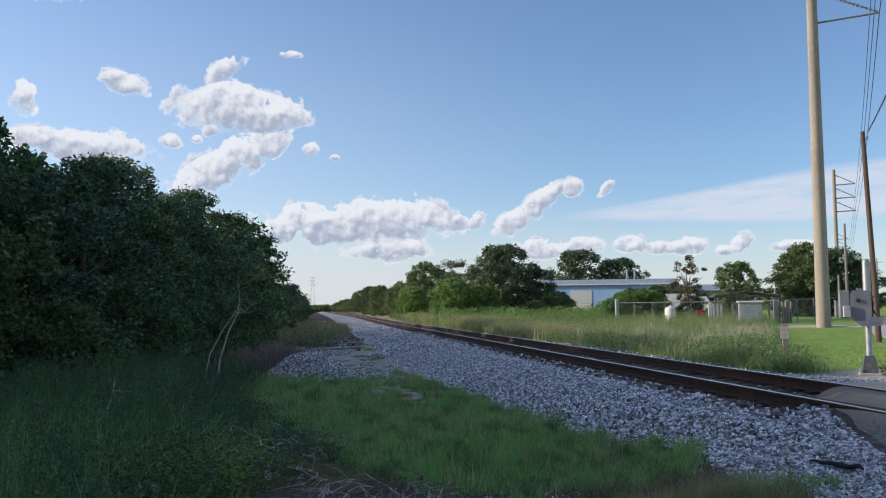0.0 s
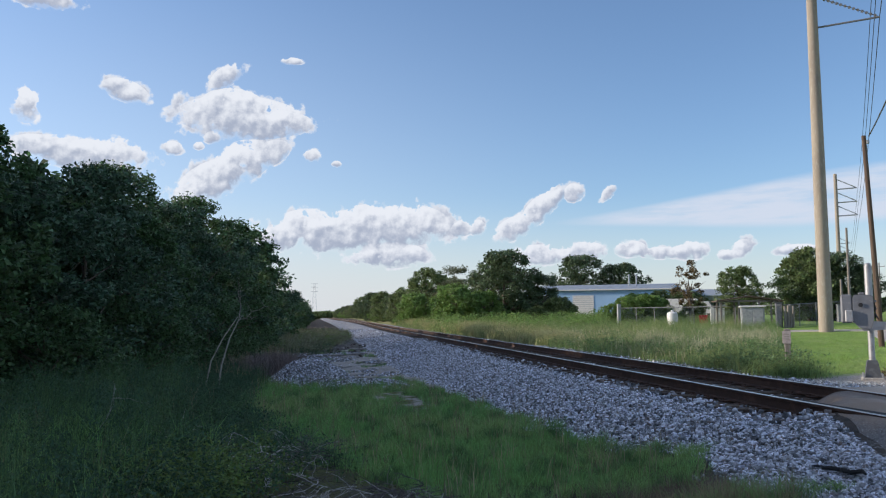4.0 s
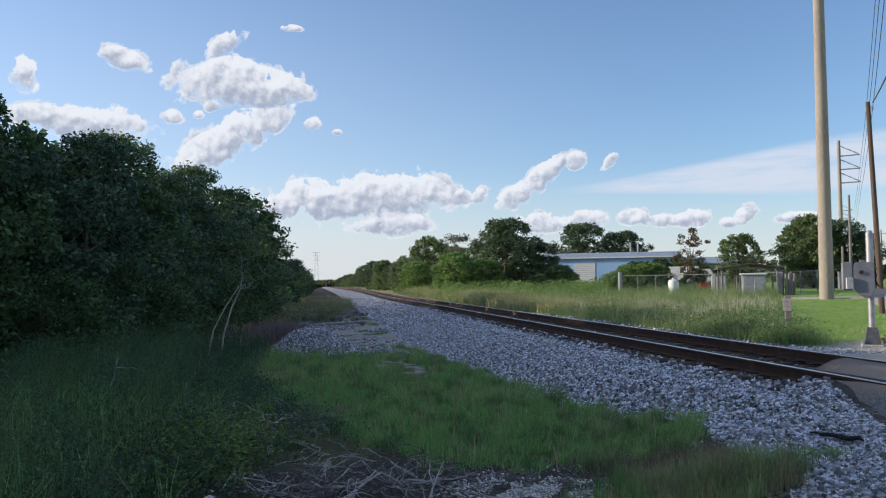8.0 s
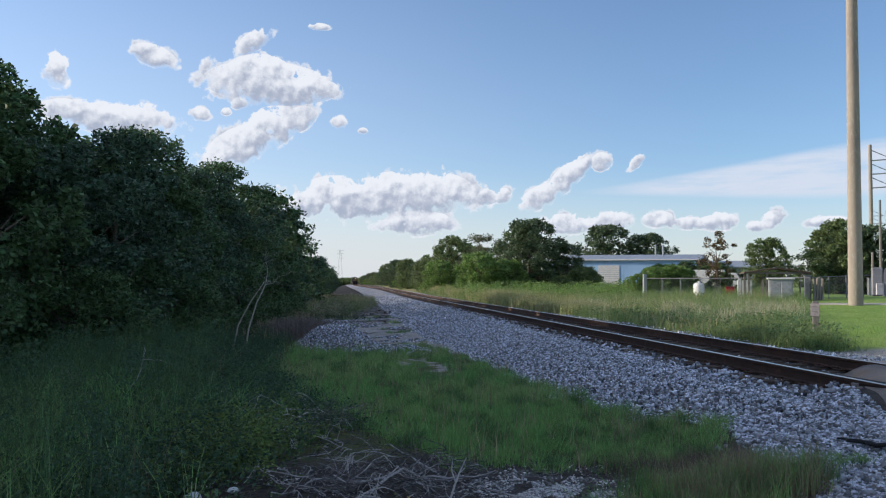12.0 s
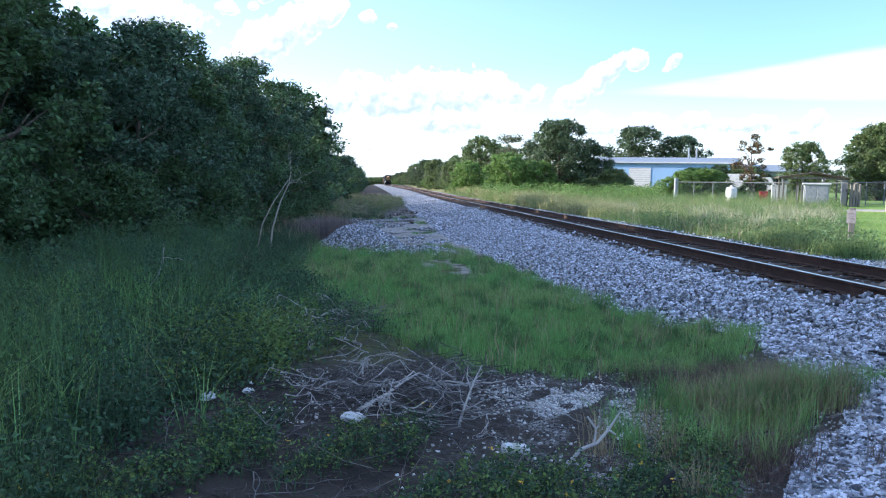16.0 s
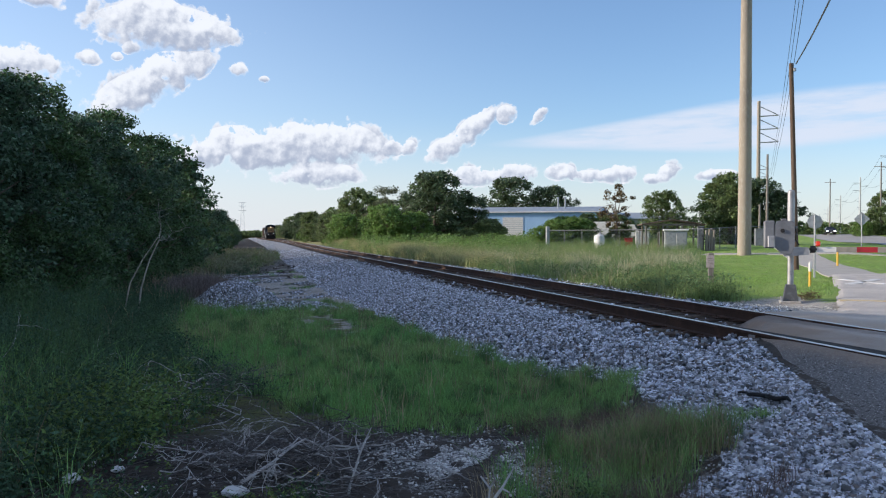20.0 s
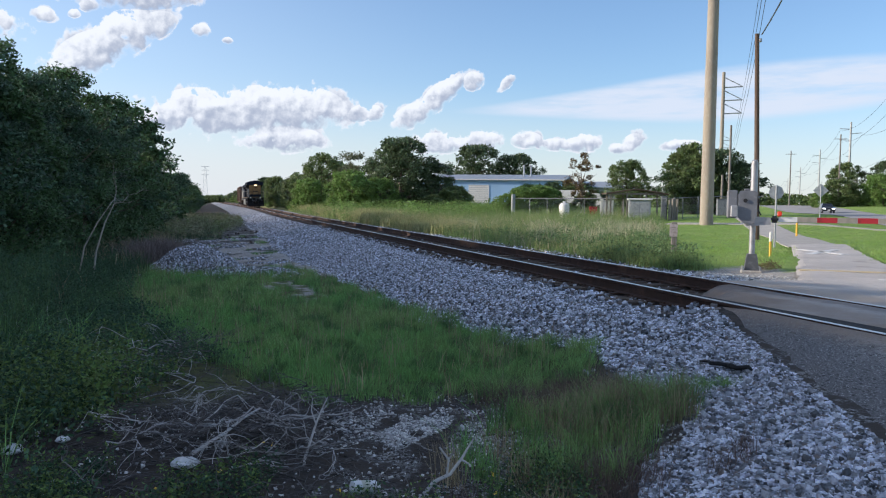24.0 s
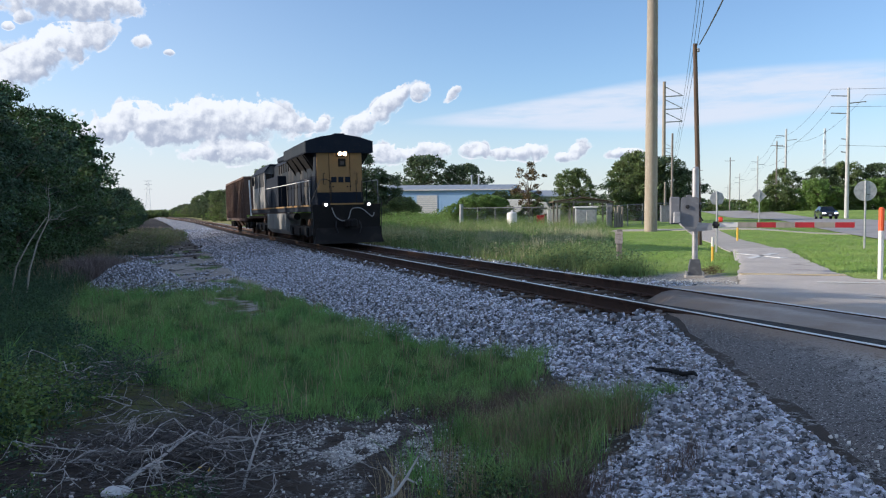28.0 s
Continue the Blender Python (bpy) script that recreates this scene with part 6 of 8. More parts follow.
    for x, y, h in ((108, 118, 13), (124, 150, 12.5), (112, 146, 10), (150, 205, 12), (140, 215, 12), (205, 300, 14), (190, 310, 14), (230, 350, 14), (270, 400, 14)):
        z = float(base_z(x, y))
        ob = thing("wooden_pole", pose(x, y, z - 0.1), "distant wooden roadside power pole", "utility pole", "distant poles")
        part("shaft", Geo().tube([(0, 0, 0), (0, 0, h)], [0.15, 0.11], 8), WOOD_GREY, ob, smooth=True)
        part("crossarm", Geo().box((0, 0, h - 0.8), (2.2, 0.1, 0.1), 0, Matrix.Rotation(radians(-35), 3, "Z")), WOOD_GREY, ob)
    # lattice masts
    for x, y, h, w, lab in ((-10.7, 962, 42, 3.4, "distant lattice transmission tower beyond the track"), (318, 314, 43, 0.9, "distant slender telecom mast")):
        ob = thing("lattice_tower", pose(x, y, float(base_z(x, y)) - 0.2), lab, "tower")
        for sx, sy in ((-1, -1), (1, -1), (1, 1), (-1, 1)):
            part("leg", Geo().tube([(sx * w, sy * w, 0), (sx * w * 0.25, sy * w * 0.25, h)], 0.13, 5), STEEL, ob)
        n = 9
        for i in range(n):
            k0, k1 = 1 - 0.75 * i / n, 1 - 0.75 * (i + 1) / n
            for j in range(4):
                c = [(-1, -1), (1, -1), (1, 1), (-1, 1)]
                (ax, ay), (bx_, by_) = c[j], c[(j + 1) % 4]
                part("brace", Geo().tube([(ax * w * k0, ay * w * k0, h * i / n), (bx_ * w * k1, by_ * w * k1, h * (i + 1) / n)], 0.07, 4), STEEL, ob)
        if w > 2:
            for hh in (h * 0.78, h * 0.9, h):
                part("crossarm", Geo().tube([(-4.2, 0, hh), (4.2, 0, hh)], 0.15, 5), STEEL, ob)


# ---------------------------------------------------------------- crossing signal
def build_signal():
    z = float(ground_z(np.array(11.8), np.array(15.6)))
    ob = thing("crossing_signal", pose(11.8, 15.6, z, 0, 0, -33), "grey crossing gate signal mast with its arm lowered", "crossing signal")
    part("footing", Geo().box((0, 0, 0.0), (0.44, 0.44, 0.10), 0.02), CONCRETE, ob, "concrete footing")
    g = Geo().prism([(-0.16, 0.05), (0.16, 0.05), (0.15, 0.10), (0.115, 0.34), (0.095, 0.42), (-0.095, 0.42), (-0.115, 0.34), (-0.15, 0.10)], "y", -0.14, 0.14)
    part("base", g, BASE_GREY, ob, "dark grey cast base")
    for sx in (-0.18, 0.18):
        for sy in (-0.16, 0.16):
            part("bolt", Geo().tube([(sx, sy, 0.04), (sx, sy, 0.14)], 0.018, 6), STEEL, ob)
    part("mast", Geo().tube([(0, 0, 0.40), (0, 0, 2.51)], 0.065, 18), ALUMINIUM, ob, "pale aluminium mast", smooth=True)
    part("mast_cap", Geo().tube([(0, 0, 2.51), (0, 0, 2.54)], [0.07, 0.045], 18), ALUMINIUM, ob)
    part("sleeve", Geo().tube([(0, 0, 1.70), (0, 0, 2.48)], 0.076, 18), ALUMINIUM, ob, smooth=True)
    # gate mechanism and its boxes
    part("mechanism_box", Geo().prism([(-0.34, 1.26), (-0.22, 1.12), (0.0, 1.10), (0.06, 1.30), (0.06, 1.80), (0.0, 1.84), (-0.30, 1.84), (-0.34, 1.76)], "y", -0.26, -0.08), GREY_PAINT, ob, "grey gate mechanism housing")
    part("relay_box", Geo().box((-0.46, -0.08, 1.54), (0.22, 0.34, 0.62), 0.025), GREY_PAINT, ob, "grey steel box")
    part("junction_box", Geo().box((-0.42, -0.29, 1.38), (0.15, 0.10, 0.26), 0.015), ALUMINIUM, ob)
    part("hub", Geo().disc((-0.19, -0.27, 1.62), (0, 1, 0), 0.045, 0.05, 14), BLACK, ob)
    part("lid_cap", Geo().box((-0.16, -0.17, 1.865), (0.12, 0.12, 0.05), 0.01), GREY_PAINT, ob)
    for h in (1.40, 1.54, 1.70):
        part("clamp", Geo().box((0.03, 0, h), (0.20, 0.2, 0.045), 0.01), GREY_PAINT, ob)
    part("conduit", Geo().tube([(0.06, -0.1, 1.74), (0.10, -0.12, 1.58), (0.09, -0.12, 1.42), (0.16, -0.1, 1.30)], 0.014, 6), BLACK, ob)
    part("counterweight_arm", Geo().prism([(-0.30, 1.24), (-0.14, 1.05), (0.36, 1.09), (0.36, 1.25), (-0.02, 1.27)], "y", -0.2, -0.09), ALUMINIUM, ob, "cast aluminium arm bracket")
    part("arm_pivot", Geo().disc((0.44, -0.10, 1.21), (1, 0, 0), 0.08, 0.10, 14), BLACK, ob)
    part("arm_tube", Geo().tube([(0.30, -0.12, 1.22), (0.52, -0.12, 1.21)], 0.03, 10), BLACK, ob)
    arm = part("gate_arm", Geo().box((1.917, -0.12, 1.21), (2.83, 0.022, 0.115), 0.008), WHITE, ob, "red and white striped gate arm")
    x = 0.905
    for wide, mat, lab in ((0.40, TAN_SHEET, "dull grey sheeting"), (0.413, RED, "red reflective stripe"), (0.392, TAN_SHEET, "dull grey sheeting"), (0.405, RED, "red reflective stripe"), (0.412, TAN_SHEET, "dull grey sheeting"), (0.403, RED, "red reflective stripe")):
        part("stripe", Geo().box((x + wide / 2, -0.12, 1.21), (wide - 0.004, 0.030, 0.118), 0.002), mat, arm, lab)
        x += wide
    lamp = part("arm_lamp", Geo().box((0.54, -0.12, 1.335), (0.10, 0.09, 0.12), 0.02), RED_HOUSING, ob, "small orange-red lamp on the arm")
    part("strap", Geo().box((0.54, -0.12, 1.33), (0.104, 0.094, 0.02)), WHITE, lamp)
    part("lens", Geo().disc((0.54, -0.18, 1.335), (0, 1, 0), 0.038, 0.03, 16), RED_LENS, lamp)
    part("lens", Geo().disc((0.54, -0.06, 1.335), (0, 1, 0), 0.038, 0.03, 16), RED_LENS, lamp)


FADED_PLATE = surface("faded_plate", (0.52, 0.44, 0.42), 0.7, vary=[(20.0, (0.40, 0.33, 0.31), 0.45, 0.65)])
RED_HOUSING = surface("orange_red_lamp", (0.55, 0.06, 0.02), 0.45)
TAN_SHEET = surface("weathered_sheeting", (0.33, 0.30, 0.25), 0.6, vary=[(5.0, (0.26, 0.24, 0.2), 0.45, 0.7)])


# ---------------------------------------------------------------- signs and posts
def sign_post(name, x, y, label, category, h, r, mat, turn=0):
    z = float(ground_z(np.array(x), np.array(y)))
    ob = thing(name, pose(x, y, z - 0.02, 0, 0, turn), label, category)
    part("post", Geo().tube([(0, 0, 0), (0, 0, h)], r, 8), mat, ob)
    return ob


def build_signs():
    ob = sign_post("stop_sign", 20.2, 25.3, "back of a small octagonal sign on a steel post", "sign", 2.35, 0.035, STEEL, -38)
    part("plate", Geo().tube([(0, 0.04, 2.07), (0, 0.05, 2.07)], 0.27, 8), STEEL, ob, "bare aluminium back")
    ob = sign_post("warning_sign", 44.3, 50.3, "back of a diamond warning sign on a steel post", "sign", 2.75, 0.04, STEEL, -40)
    part("plate", Geo().box((0, 0.05, 2.40), (0.76, 0.02, 0.76), 0.005, Matrix.Rotation(radians(45), 3, "Y")), STEEL, ob, "bare aluminium back")
    ob = sign_post("advance_sign", 27.5, 25.2, "back of a round crossing warning sign on a steel post", "sign", 2.82, 0.04, STEEL, -42)
    part("plate", Geo().disc((0, 0.05, 2.40), (0, 1, 0), 0.42, 0.015, 32), STEEL, ob, "bare aluminium back")
    part("strap", Geo().box((0.12, 0.03, 2.24), (0.14, 0.01, 0.02)), BLACK, ob)
    ob = sign_post("delineator", 13.95, 12.5, "white flexible marker post with an orange top", "marker post", 1.05, 0.05, WHITE)
    part("top", Geo().tube([(0, 0, 1.02), (0, 0, 1.46)], 0.055, 10), ORANGE, ob, "orange sleeve")
    part("cap", Geo().tube([(0, 0, 1.46), (0, 0, 1.49)], [0.055, 0.03], 10), ORANGE, ob)
    ob = sign_post("pipeline_marker", 15.26, 19.32, "yellow and white utility marker post in the lawn", "marker post", 0.45, 0.035, YELLOW)
    part("top", Geo().tube([(0, 0, 0.45), (0, 0, 0.72)], 0.038, 10), WHITE, ob)
    ob = sign_post("pipeline_marker", 29.1, 34.7, "yellow utility marker post in the lawn", "marker post", 0.75, 0.05, YELLOW)
    # weathered wooden post with a small notice
    z = float(base_z(11.75, 18.7)) - 0.12
    ob = thing("wooden_post", pose(11.75, 18.7, z - 0.05, 0, 0, -28), "weathered grey wooden post with a small faded notice", "post")
    part("post", Geo().box((0, 0, 0.62), (0.14, 0.13, 1.24), 0.012), WOOD_GREY, ob)
    plate = part("notice", Geo().box((-0.02, -0.072, 1.02), (0.20, 0.012, 0.32), 0.003), FADED_PLATE, ob, "faded tan notice plate")
    for i in range(3):
        part("text_bar", Geo().box((-0.02, -0.0795, 1.10 - 0.06 * i), (0.12, 0.003, 0.015)), TAN_SHEET, plate)


# ---------------------------------------------------------------- yard and buildings beyond the field
def build_fence():
    pts = [(29.0, 75.2), (32.6, 66.4), (36.0, 58.2), (42.0, 60.5), (47.0, 62.3)]
    ob = thing("chain_link_fence", pose(0, 0, 0), "grey chain-link fence around a small yard", "fence")
    for (x0, y0), (x1, y1) in zip(pts, pts[1:]):
        d = math.hypot(x1 - x0, y1 - y0)
        n = max(2, round(d / 2.4))
        for i in range(n + 1):
            k = i / n
            x, y = x0 + (x1 - x0) * k, y0 + (y1 - y0) * k
            z = float(base_z(x, y))
            part("post", Geo().tube([(x, y, z - 0.1), (x, y, z + 1.85)], 0.04, 6), GREY_PAINT, ob)
        za, zb = float(base_z(x0, y0)), float(base_z(x1, y1))
        part("top_rail", Geo().tube([(x0, y0, za + 1.8), (x1, y1, zb + 1.8)], 0.03, 5), GREY_PAINT, ob)
        g = Geo()
        m = int(d / 0.22)
        for i in range(m):
            k0, k1 = i / m, (i + 8) / m
            for up in (0, 1):
                a, b = min(k0, 1), min(k1, 1)
                if b - a < 0.2 / d:
                    continue
                A = (x0 + (x1 - x0) * a, y0 + (y1 - y0) * a, za + (zb - za) * a + (0.05 if up else 1.8))
                B = (x0 + (x1 - x0) * b, y0 + (y1 - y0) * b, za + (zb - za) * b + (1.8 if up else 0.05))
                g.tube([A, B], 0.005, 3, cap=False)
        tagged(part("mesh_panel", g, CHAIN, ob), kind="stuff")
    x, y = 29.0, 75.2
    z = float(base_z(x, y))
    part("corner_post", Geo().box((x, y, z + 1.1), (0.32, 0.32, 2.2), 0.03), GREY_LIGHT, ob, "pale grey corner post")


def build_yard():
    def at(x, y):
        return float(base_z(x, y))

    # white tank
    ob = thing("storage_tank", pose(31.2, 67.8, at(31.2, 67.8) + 0.02), "white upright cylindrical tank with a domed top", "tank")
    prof = [(0.0, 0.48), (1.08, 0.48), (1.26, 0.43), (1.36, 0.28), (1.40, 0.15)]
    part("shell", Geo().tube([(0, 0, h) for h, _ in prof], [r for _, r in prof], 24), WHITE, ob, smooth=True)
    part("cap", Geo().tube([(0, 0, 1.40), (0, 0, 1.54)], 0.11, 12), WHITE, ob)
    # utility shed
    ob = thing("utility_shed", pose(33.7, 58.6, at(33.7, 58.6), 0, 0, -27), "small pale grey utility shed with flat lid", "shed")
    part("wall", Geo().box((0, 0, 0.85), (1.72, 1.4, 1.7), 0.02), GREY_LIGHT, ob)
    part("roof", Geo().box((0, 0, 1.78), (1.98, 1.65, 0.14), 0.03), WHITE, ob, "white flat roof")
    for i in (-0.4, 0.4):
        part("door", Geo().box((i, -0.715, 0.85), (0.74, 0.03, 1.4), 0.01), ALUMINIUM, ob)
    # open canopy on posts
    ob = thing("canopy", pose(35.25, 62.2, at(35.25, 62.2), 0, 0, -20), "open timber canopy with a dark low roof", "canopy")
    part("roof", Geo().prism([(-2.6, 2.1), (0, 2.5), (2.6, 2.1), (2.6, 2.2), (0, 2.62), (-2.6, 2.2)], "y", -1.6, 1.6), WOOD_POLE, ob, "dark shallow roof")
    for x in (-2.2, -0.8, 0.8, 2.2):
        for y in (-1.2, 1.2):
            part("post", Geo().box((x, y, 1.15), (0.14, 0.14, 2.3), 0.01), WOOD_GREY, ob)
    part("beam", Geo().box((0, -1.2, 2.15), (4.8, 0.1, 0.16), 0.01), WOOD_GREY, ob)
    # tank skid and cabinets
    for x, y, s, mat, lab, cat in ((33.75, 67.0, (0.7, 0.6, 0.95), RED, "red metal cabinet in the yard", "cabinet"), (34.75, 66.3, (1.2, 0.8, 1.5), WHITE, "white equipment box in the yard", "box"),
                                   (36.6, 59.6, (0.5, 0.4, 1.9), GREY_PAINT, "grey electrical cabinet by the fence", "cabinet"), (48.2, 68.0, (0.9, 0.7, 1.6), GREY_PAINT, "grey steel transformer cabinet behind the fence", "cabinet")):
        ob = thing("equipment_box", pose(x, y, at(x, y), 0, 0, -25), lab, cat)
        part("body", Geo().box((0, 0, s[2] / 2), s, 0.03), mat, ob)
        part("lid", Geo().box((0, 0, s[2] + 0.03), (s[0] + 0.08, s[1] + 0.08, 0.06), 0.01), mat, ob)
        part("handle", Geo().box((s[0] * 0.25, -s[1] / 2 - 0.02, s[2] * 0.6), (0.04, 0.04, 0.18)), BLACK, ob)
    # leaning boards by the fence corner
    for i in range(4):
        x, y = 35.9 + i * 0.28, 57.6 + i * 0.1
        part_ob = thing("timber_post", pose(x, y, at(x, y), 0, 3 * (i % 2), 10 * i), "short grey timber post by the fence", "post", "yard posts")
        part("post", Geo().box((0, 0, 0.85), (0.16, 0.16, 1.7 + 0.12 * (i % 3)), 0.015), WOOD_GREY, part_ob)


def build_buildings():
    # long blue metal building
    a, b = Vector((31.0, 119.6, 0)), Vector((49.7, 108.3, 0))
    d = (b - a).normalized()
    L, D, h, ridge = (b - a).length, 12.0, 4.4, 5.2
    z = 0.62
    ob = thing("metal_building", Matrix.Translation((a.x, a.y, z)) @ Matrix.Rotation(math.atan2(d.y, d.x), 4, "Z"), "long pale blue metal warehouse with low grey roof", "building")
    part("front_wall", Geo().box((L / 2, 0.1, h / 2), (L, 0.2, h)), METAL_BLUE, ob)
    part("back_wall", Geo().box((L / 2, D - 0.1, h / 2), (L, 0.2, h)), METAL_BLUE, ob)
    for x0 in (0.0, L - 0.2):
        part("gable_wall", Geo().prism([(0.2, 0), (D - 0.2, 0), (D - 0.2, h), (D / 2, ridge), (0.2, h)], "x", x0 + 0.003, x0 + 0.197), METAL_BLUE, ob)
    for s in (0, 1):
        y0, y1 = (-0.35, D / 2) if s == 0 else (D / 2, D + 0.35)
        z0, z1 = (h - 0.05, ridge + 0.04) if s == 0 else (ridge + 0.04, h - 0.05)
        roof = part("roof", Geo().prism([(y0, z0), (y1, z1), (y1, z1 + 0.14), (y0, z0 + 0.14)], "x", -0.3, L + 0.3), ROOF_METAL, ob)
        if s == 0:
            for i in range(22):
                x = L * (i + 0.5) / 22
                part("seam", Geo().prism([(y0, z0 + 0.14), (y1, z1 + 0.14), (y1, z1 + 0.165), (y0, z0 + 0.165)], "x", x - 0.03, x + 0.03), ROOF_METAL, roof)
    part("gutter", Geo().box((L / 2, -0.42, h - 0.02), (L + 0.6, 0.14, 0.16), 0.02), WHITE, ob, "white gutter")
    for i in range(44):
        x = L * (i + 0.5) / 44
        part("siding_rib", Geo().box((x, -0.006, h / 2 - 0.1), (0.05, 0.012, h - 0.3)), METAL_BLUE, ob)
    w = part("window", Geo().box((3.2, -0.02, 3.1), (1.5, 0.05, 1.0)), GLASS_DARK, ob, "dark window")
    part("frame", Geo().box((3.2, -0.03, 3.65), (1.7, 0.06, 0.1)).box((3.2, -0.03, 2.55), (1.7, 0.06, 0.1)).box((2.4, -0.03, 3.1), (0.1, 0.06, 1.0)).box((4.0, -0.03, 3.1), (0.1, 0.06, 1.0)), WHITE, w)
    part("roller_door", Geo().box((9.0, -0.03, 1.8), (3.2, 0.06, 3.6)), WHITE, ob, "pale roller door")
    for i in range(11):
        part("door_slat", Geo().box((9.0, -0.07, 0.3 + i * 0.32), (3.1, 0.03, 0.04)), ROOF_METAL, ob)
    part("window", Geo().box((L + 0.02, 3.0, 2.9), (0.05, 1.3, 1.2)), GLASS_DARK, ob, "dark window")
    for x in (15.3, 16.4):
        part("vent_pipe", Geo().tube([(x, 3.5, 4.8), (x, 3.5, 6.8)], 0.11, 8), ROOF_METAL, ob)
    # low grey shed roof further right
    ob = thing("metal_shed", pose(58.0, 112.0, 0.6, 0, 0, -24), "low grey metal shed with a pale roof", "shed")
    part("wall", Geo().box((0, 0, 1.7), (11, 7, 3.4)), GREY_LIGHT, ob)
    part("roof", Geo().prism([(-4, 3.35), (0, 4.3), (4, 3.35), (4, 3.5), (0, 4.46), (-4, 3.5)], "x", -6, 6), ROOF_METAL, ob)
    for x in (-3, 0, 3):
        part("window", Geo().box((x, -3.52, 2.0), (1.2, 0.05, 0.9)), GLASS_DARK, ob)
    # parked white box truck
    ob = thing("box_truck", pose(39.4, 83.0, float(base_z(39.4, 83.0)), 0, 0, -30), "white box truck parked behind the fence", "truck")
    part("cargo_box", Geo().box((0, 0, 1.55), (3.2, 1.9, 1.7), 0.05), WHITE, ob)
    cab = part("cab", Geo().prism([(2.05, 0.5), (3.8, 0.5), (3.8, 1.2), (3.2, 1.4), (2.8, 2.1), (2.05, 2.1)], "y", -1.0, 1.0), WHITE, ob)
    part("windscreen", Geo().prism([(3.24, 1.42), (2.86, 2.05), (2.88, 2.06), (3.26, 1.43)], "y", -0.85, 0.85), GLASS_DARK, cab)
    for x in (-1.2, 3.0):
        for y in (-0.95, 0.95):
            w = part("wheel", Geo().disc((x, y, 0.42), (0, 1, 0), 0.42, 0.24, 18), TYRE, ob)
            part("rim", Geo().disc((x, y * 1.13, 0.42), (0, 1, 0), 0.22, 0.05, 14), STEEL, w)


# ---------------------------------------------------------------- train
def truck_frame(parent, y0, axles, side_mat):
    frame_part = part("truck_frame", Geo().box((0, y0, 0.62), (2.0, (axles - 1) * 1.9 + 0.9, 0.25), 0.03), LOCO_BLACK, parent)
    for sx in (-1, 1):
        part("side_frame", Geo().prism([(y0 - axles * 0.95, 0.55), (y0 - axles * 0.95 + 0.4, 0.38), (y0 + axles * 0.95 - 0.4, 0.38), (y0 + axles * 0.95, 0.55), (y0 + axles * 0.95, 0.78), (y0 - axles * 0.95, 0.78)], "x", sx * 1.12 - 0.08, sx * 1.12 + 0.08), side_mat, frame_part)
    for i in range(axles):
        y = y0 + (i - (axles - 1) / 2) * 1.9
        axle = part("axle", Geo().tube([(-1.0, y, 0.52), (1.0, y, 0.52)], 0.09, 10), LOCO_BLACK, parent)
        for sx in (-1, 1):
            part("wheel", Geo().disc((sx * 0.74, y, 0.52), (1, 0, 0), 0.52, 0.13, 28), RUST_RAIL, axle)
            part("journal_box", Geo().box((sx * 1.2, y, 0.52), (0.16, 0.34, 0.34), 0.03), side_mat, axle)


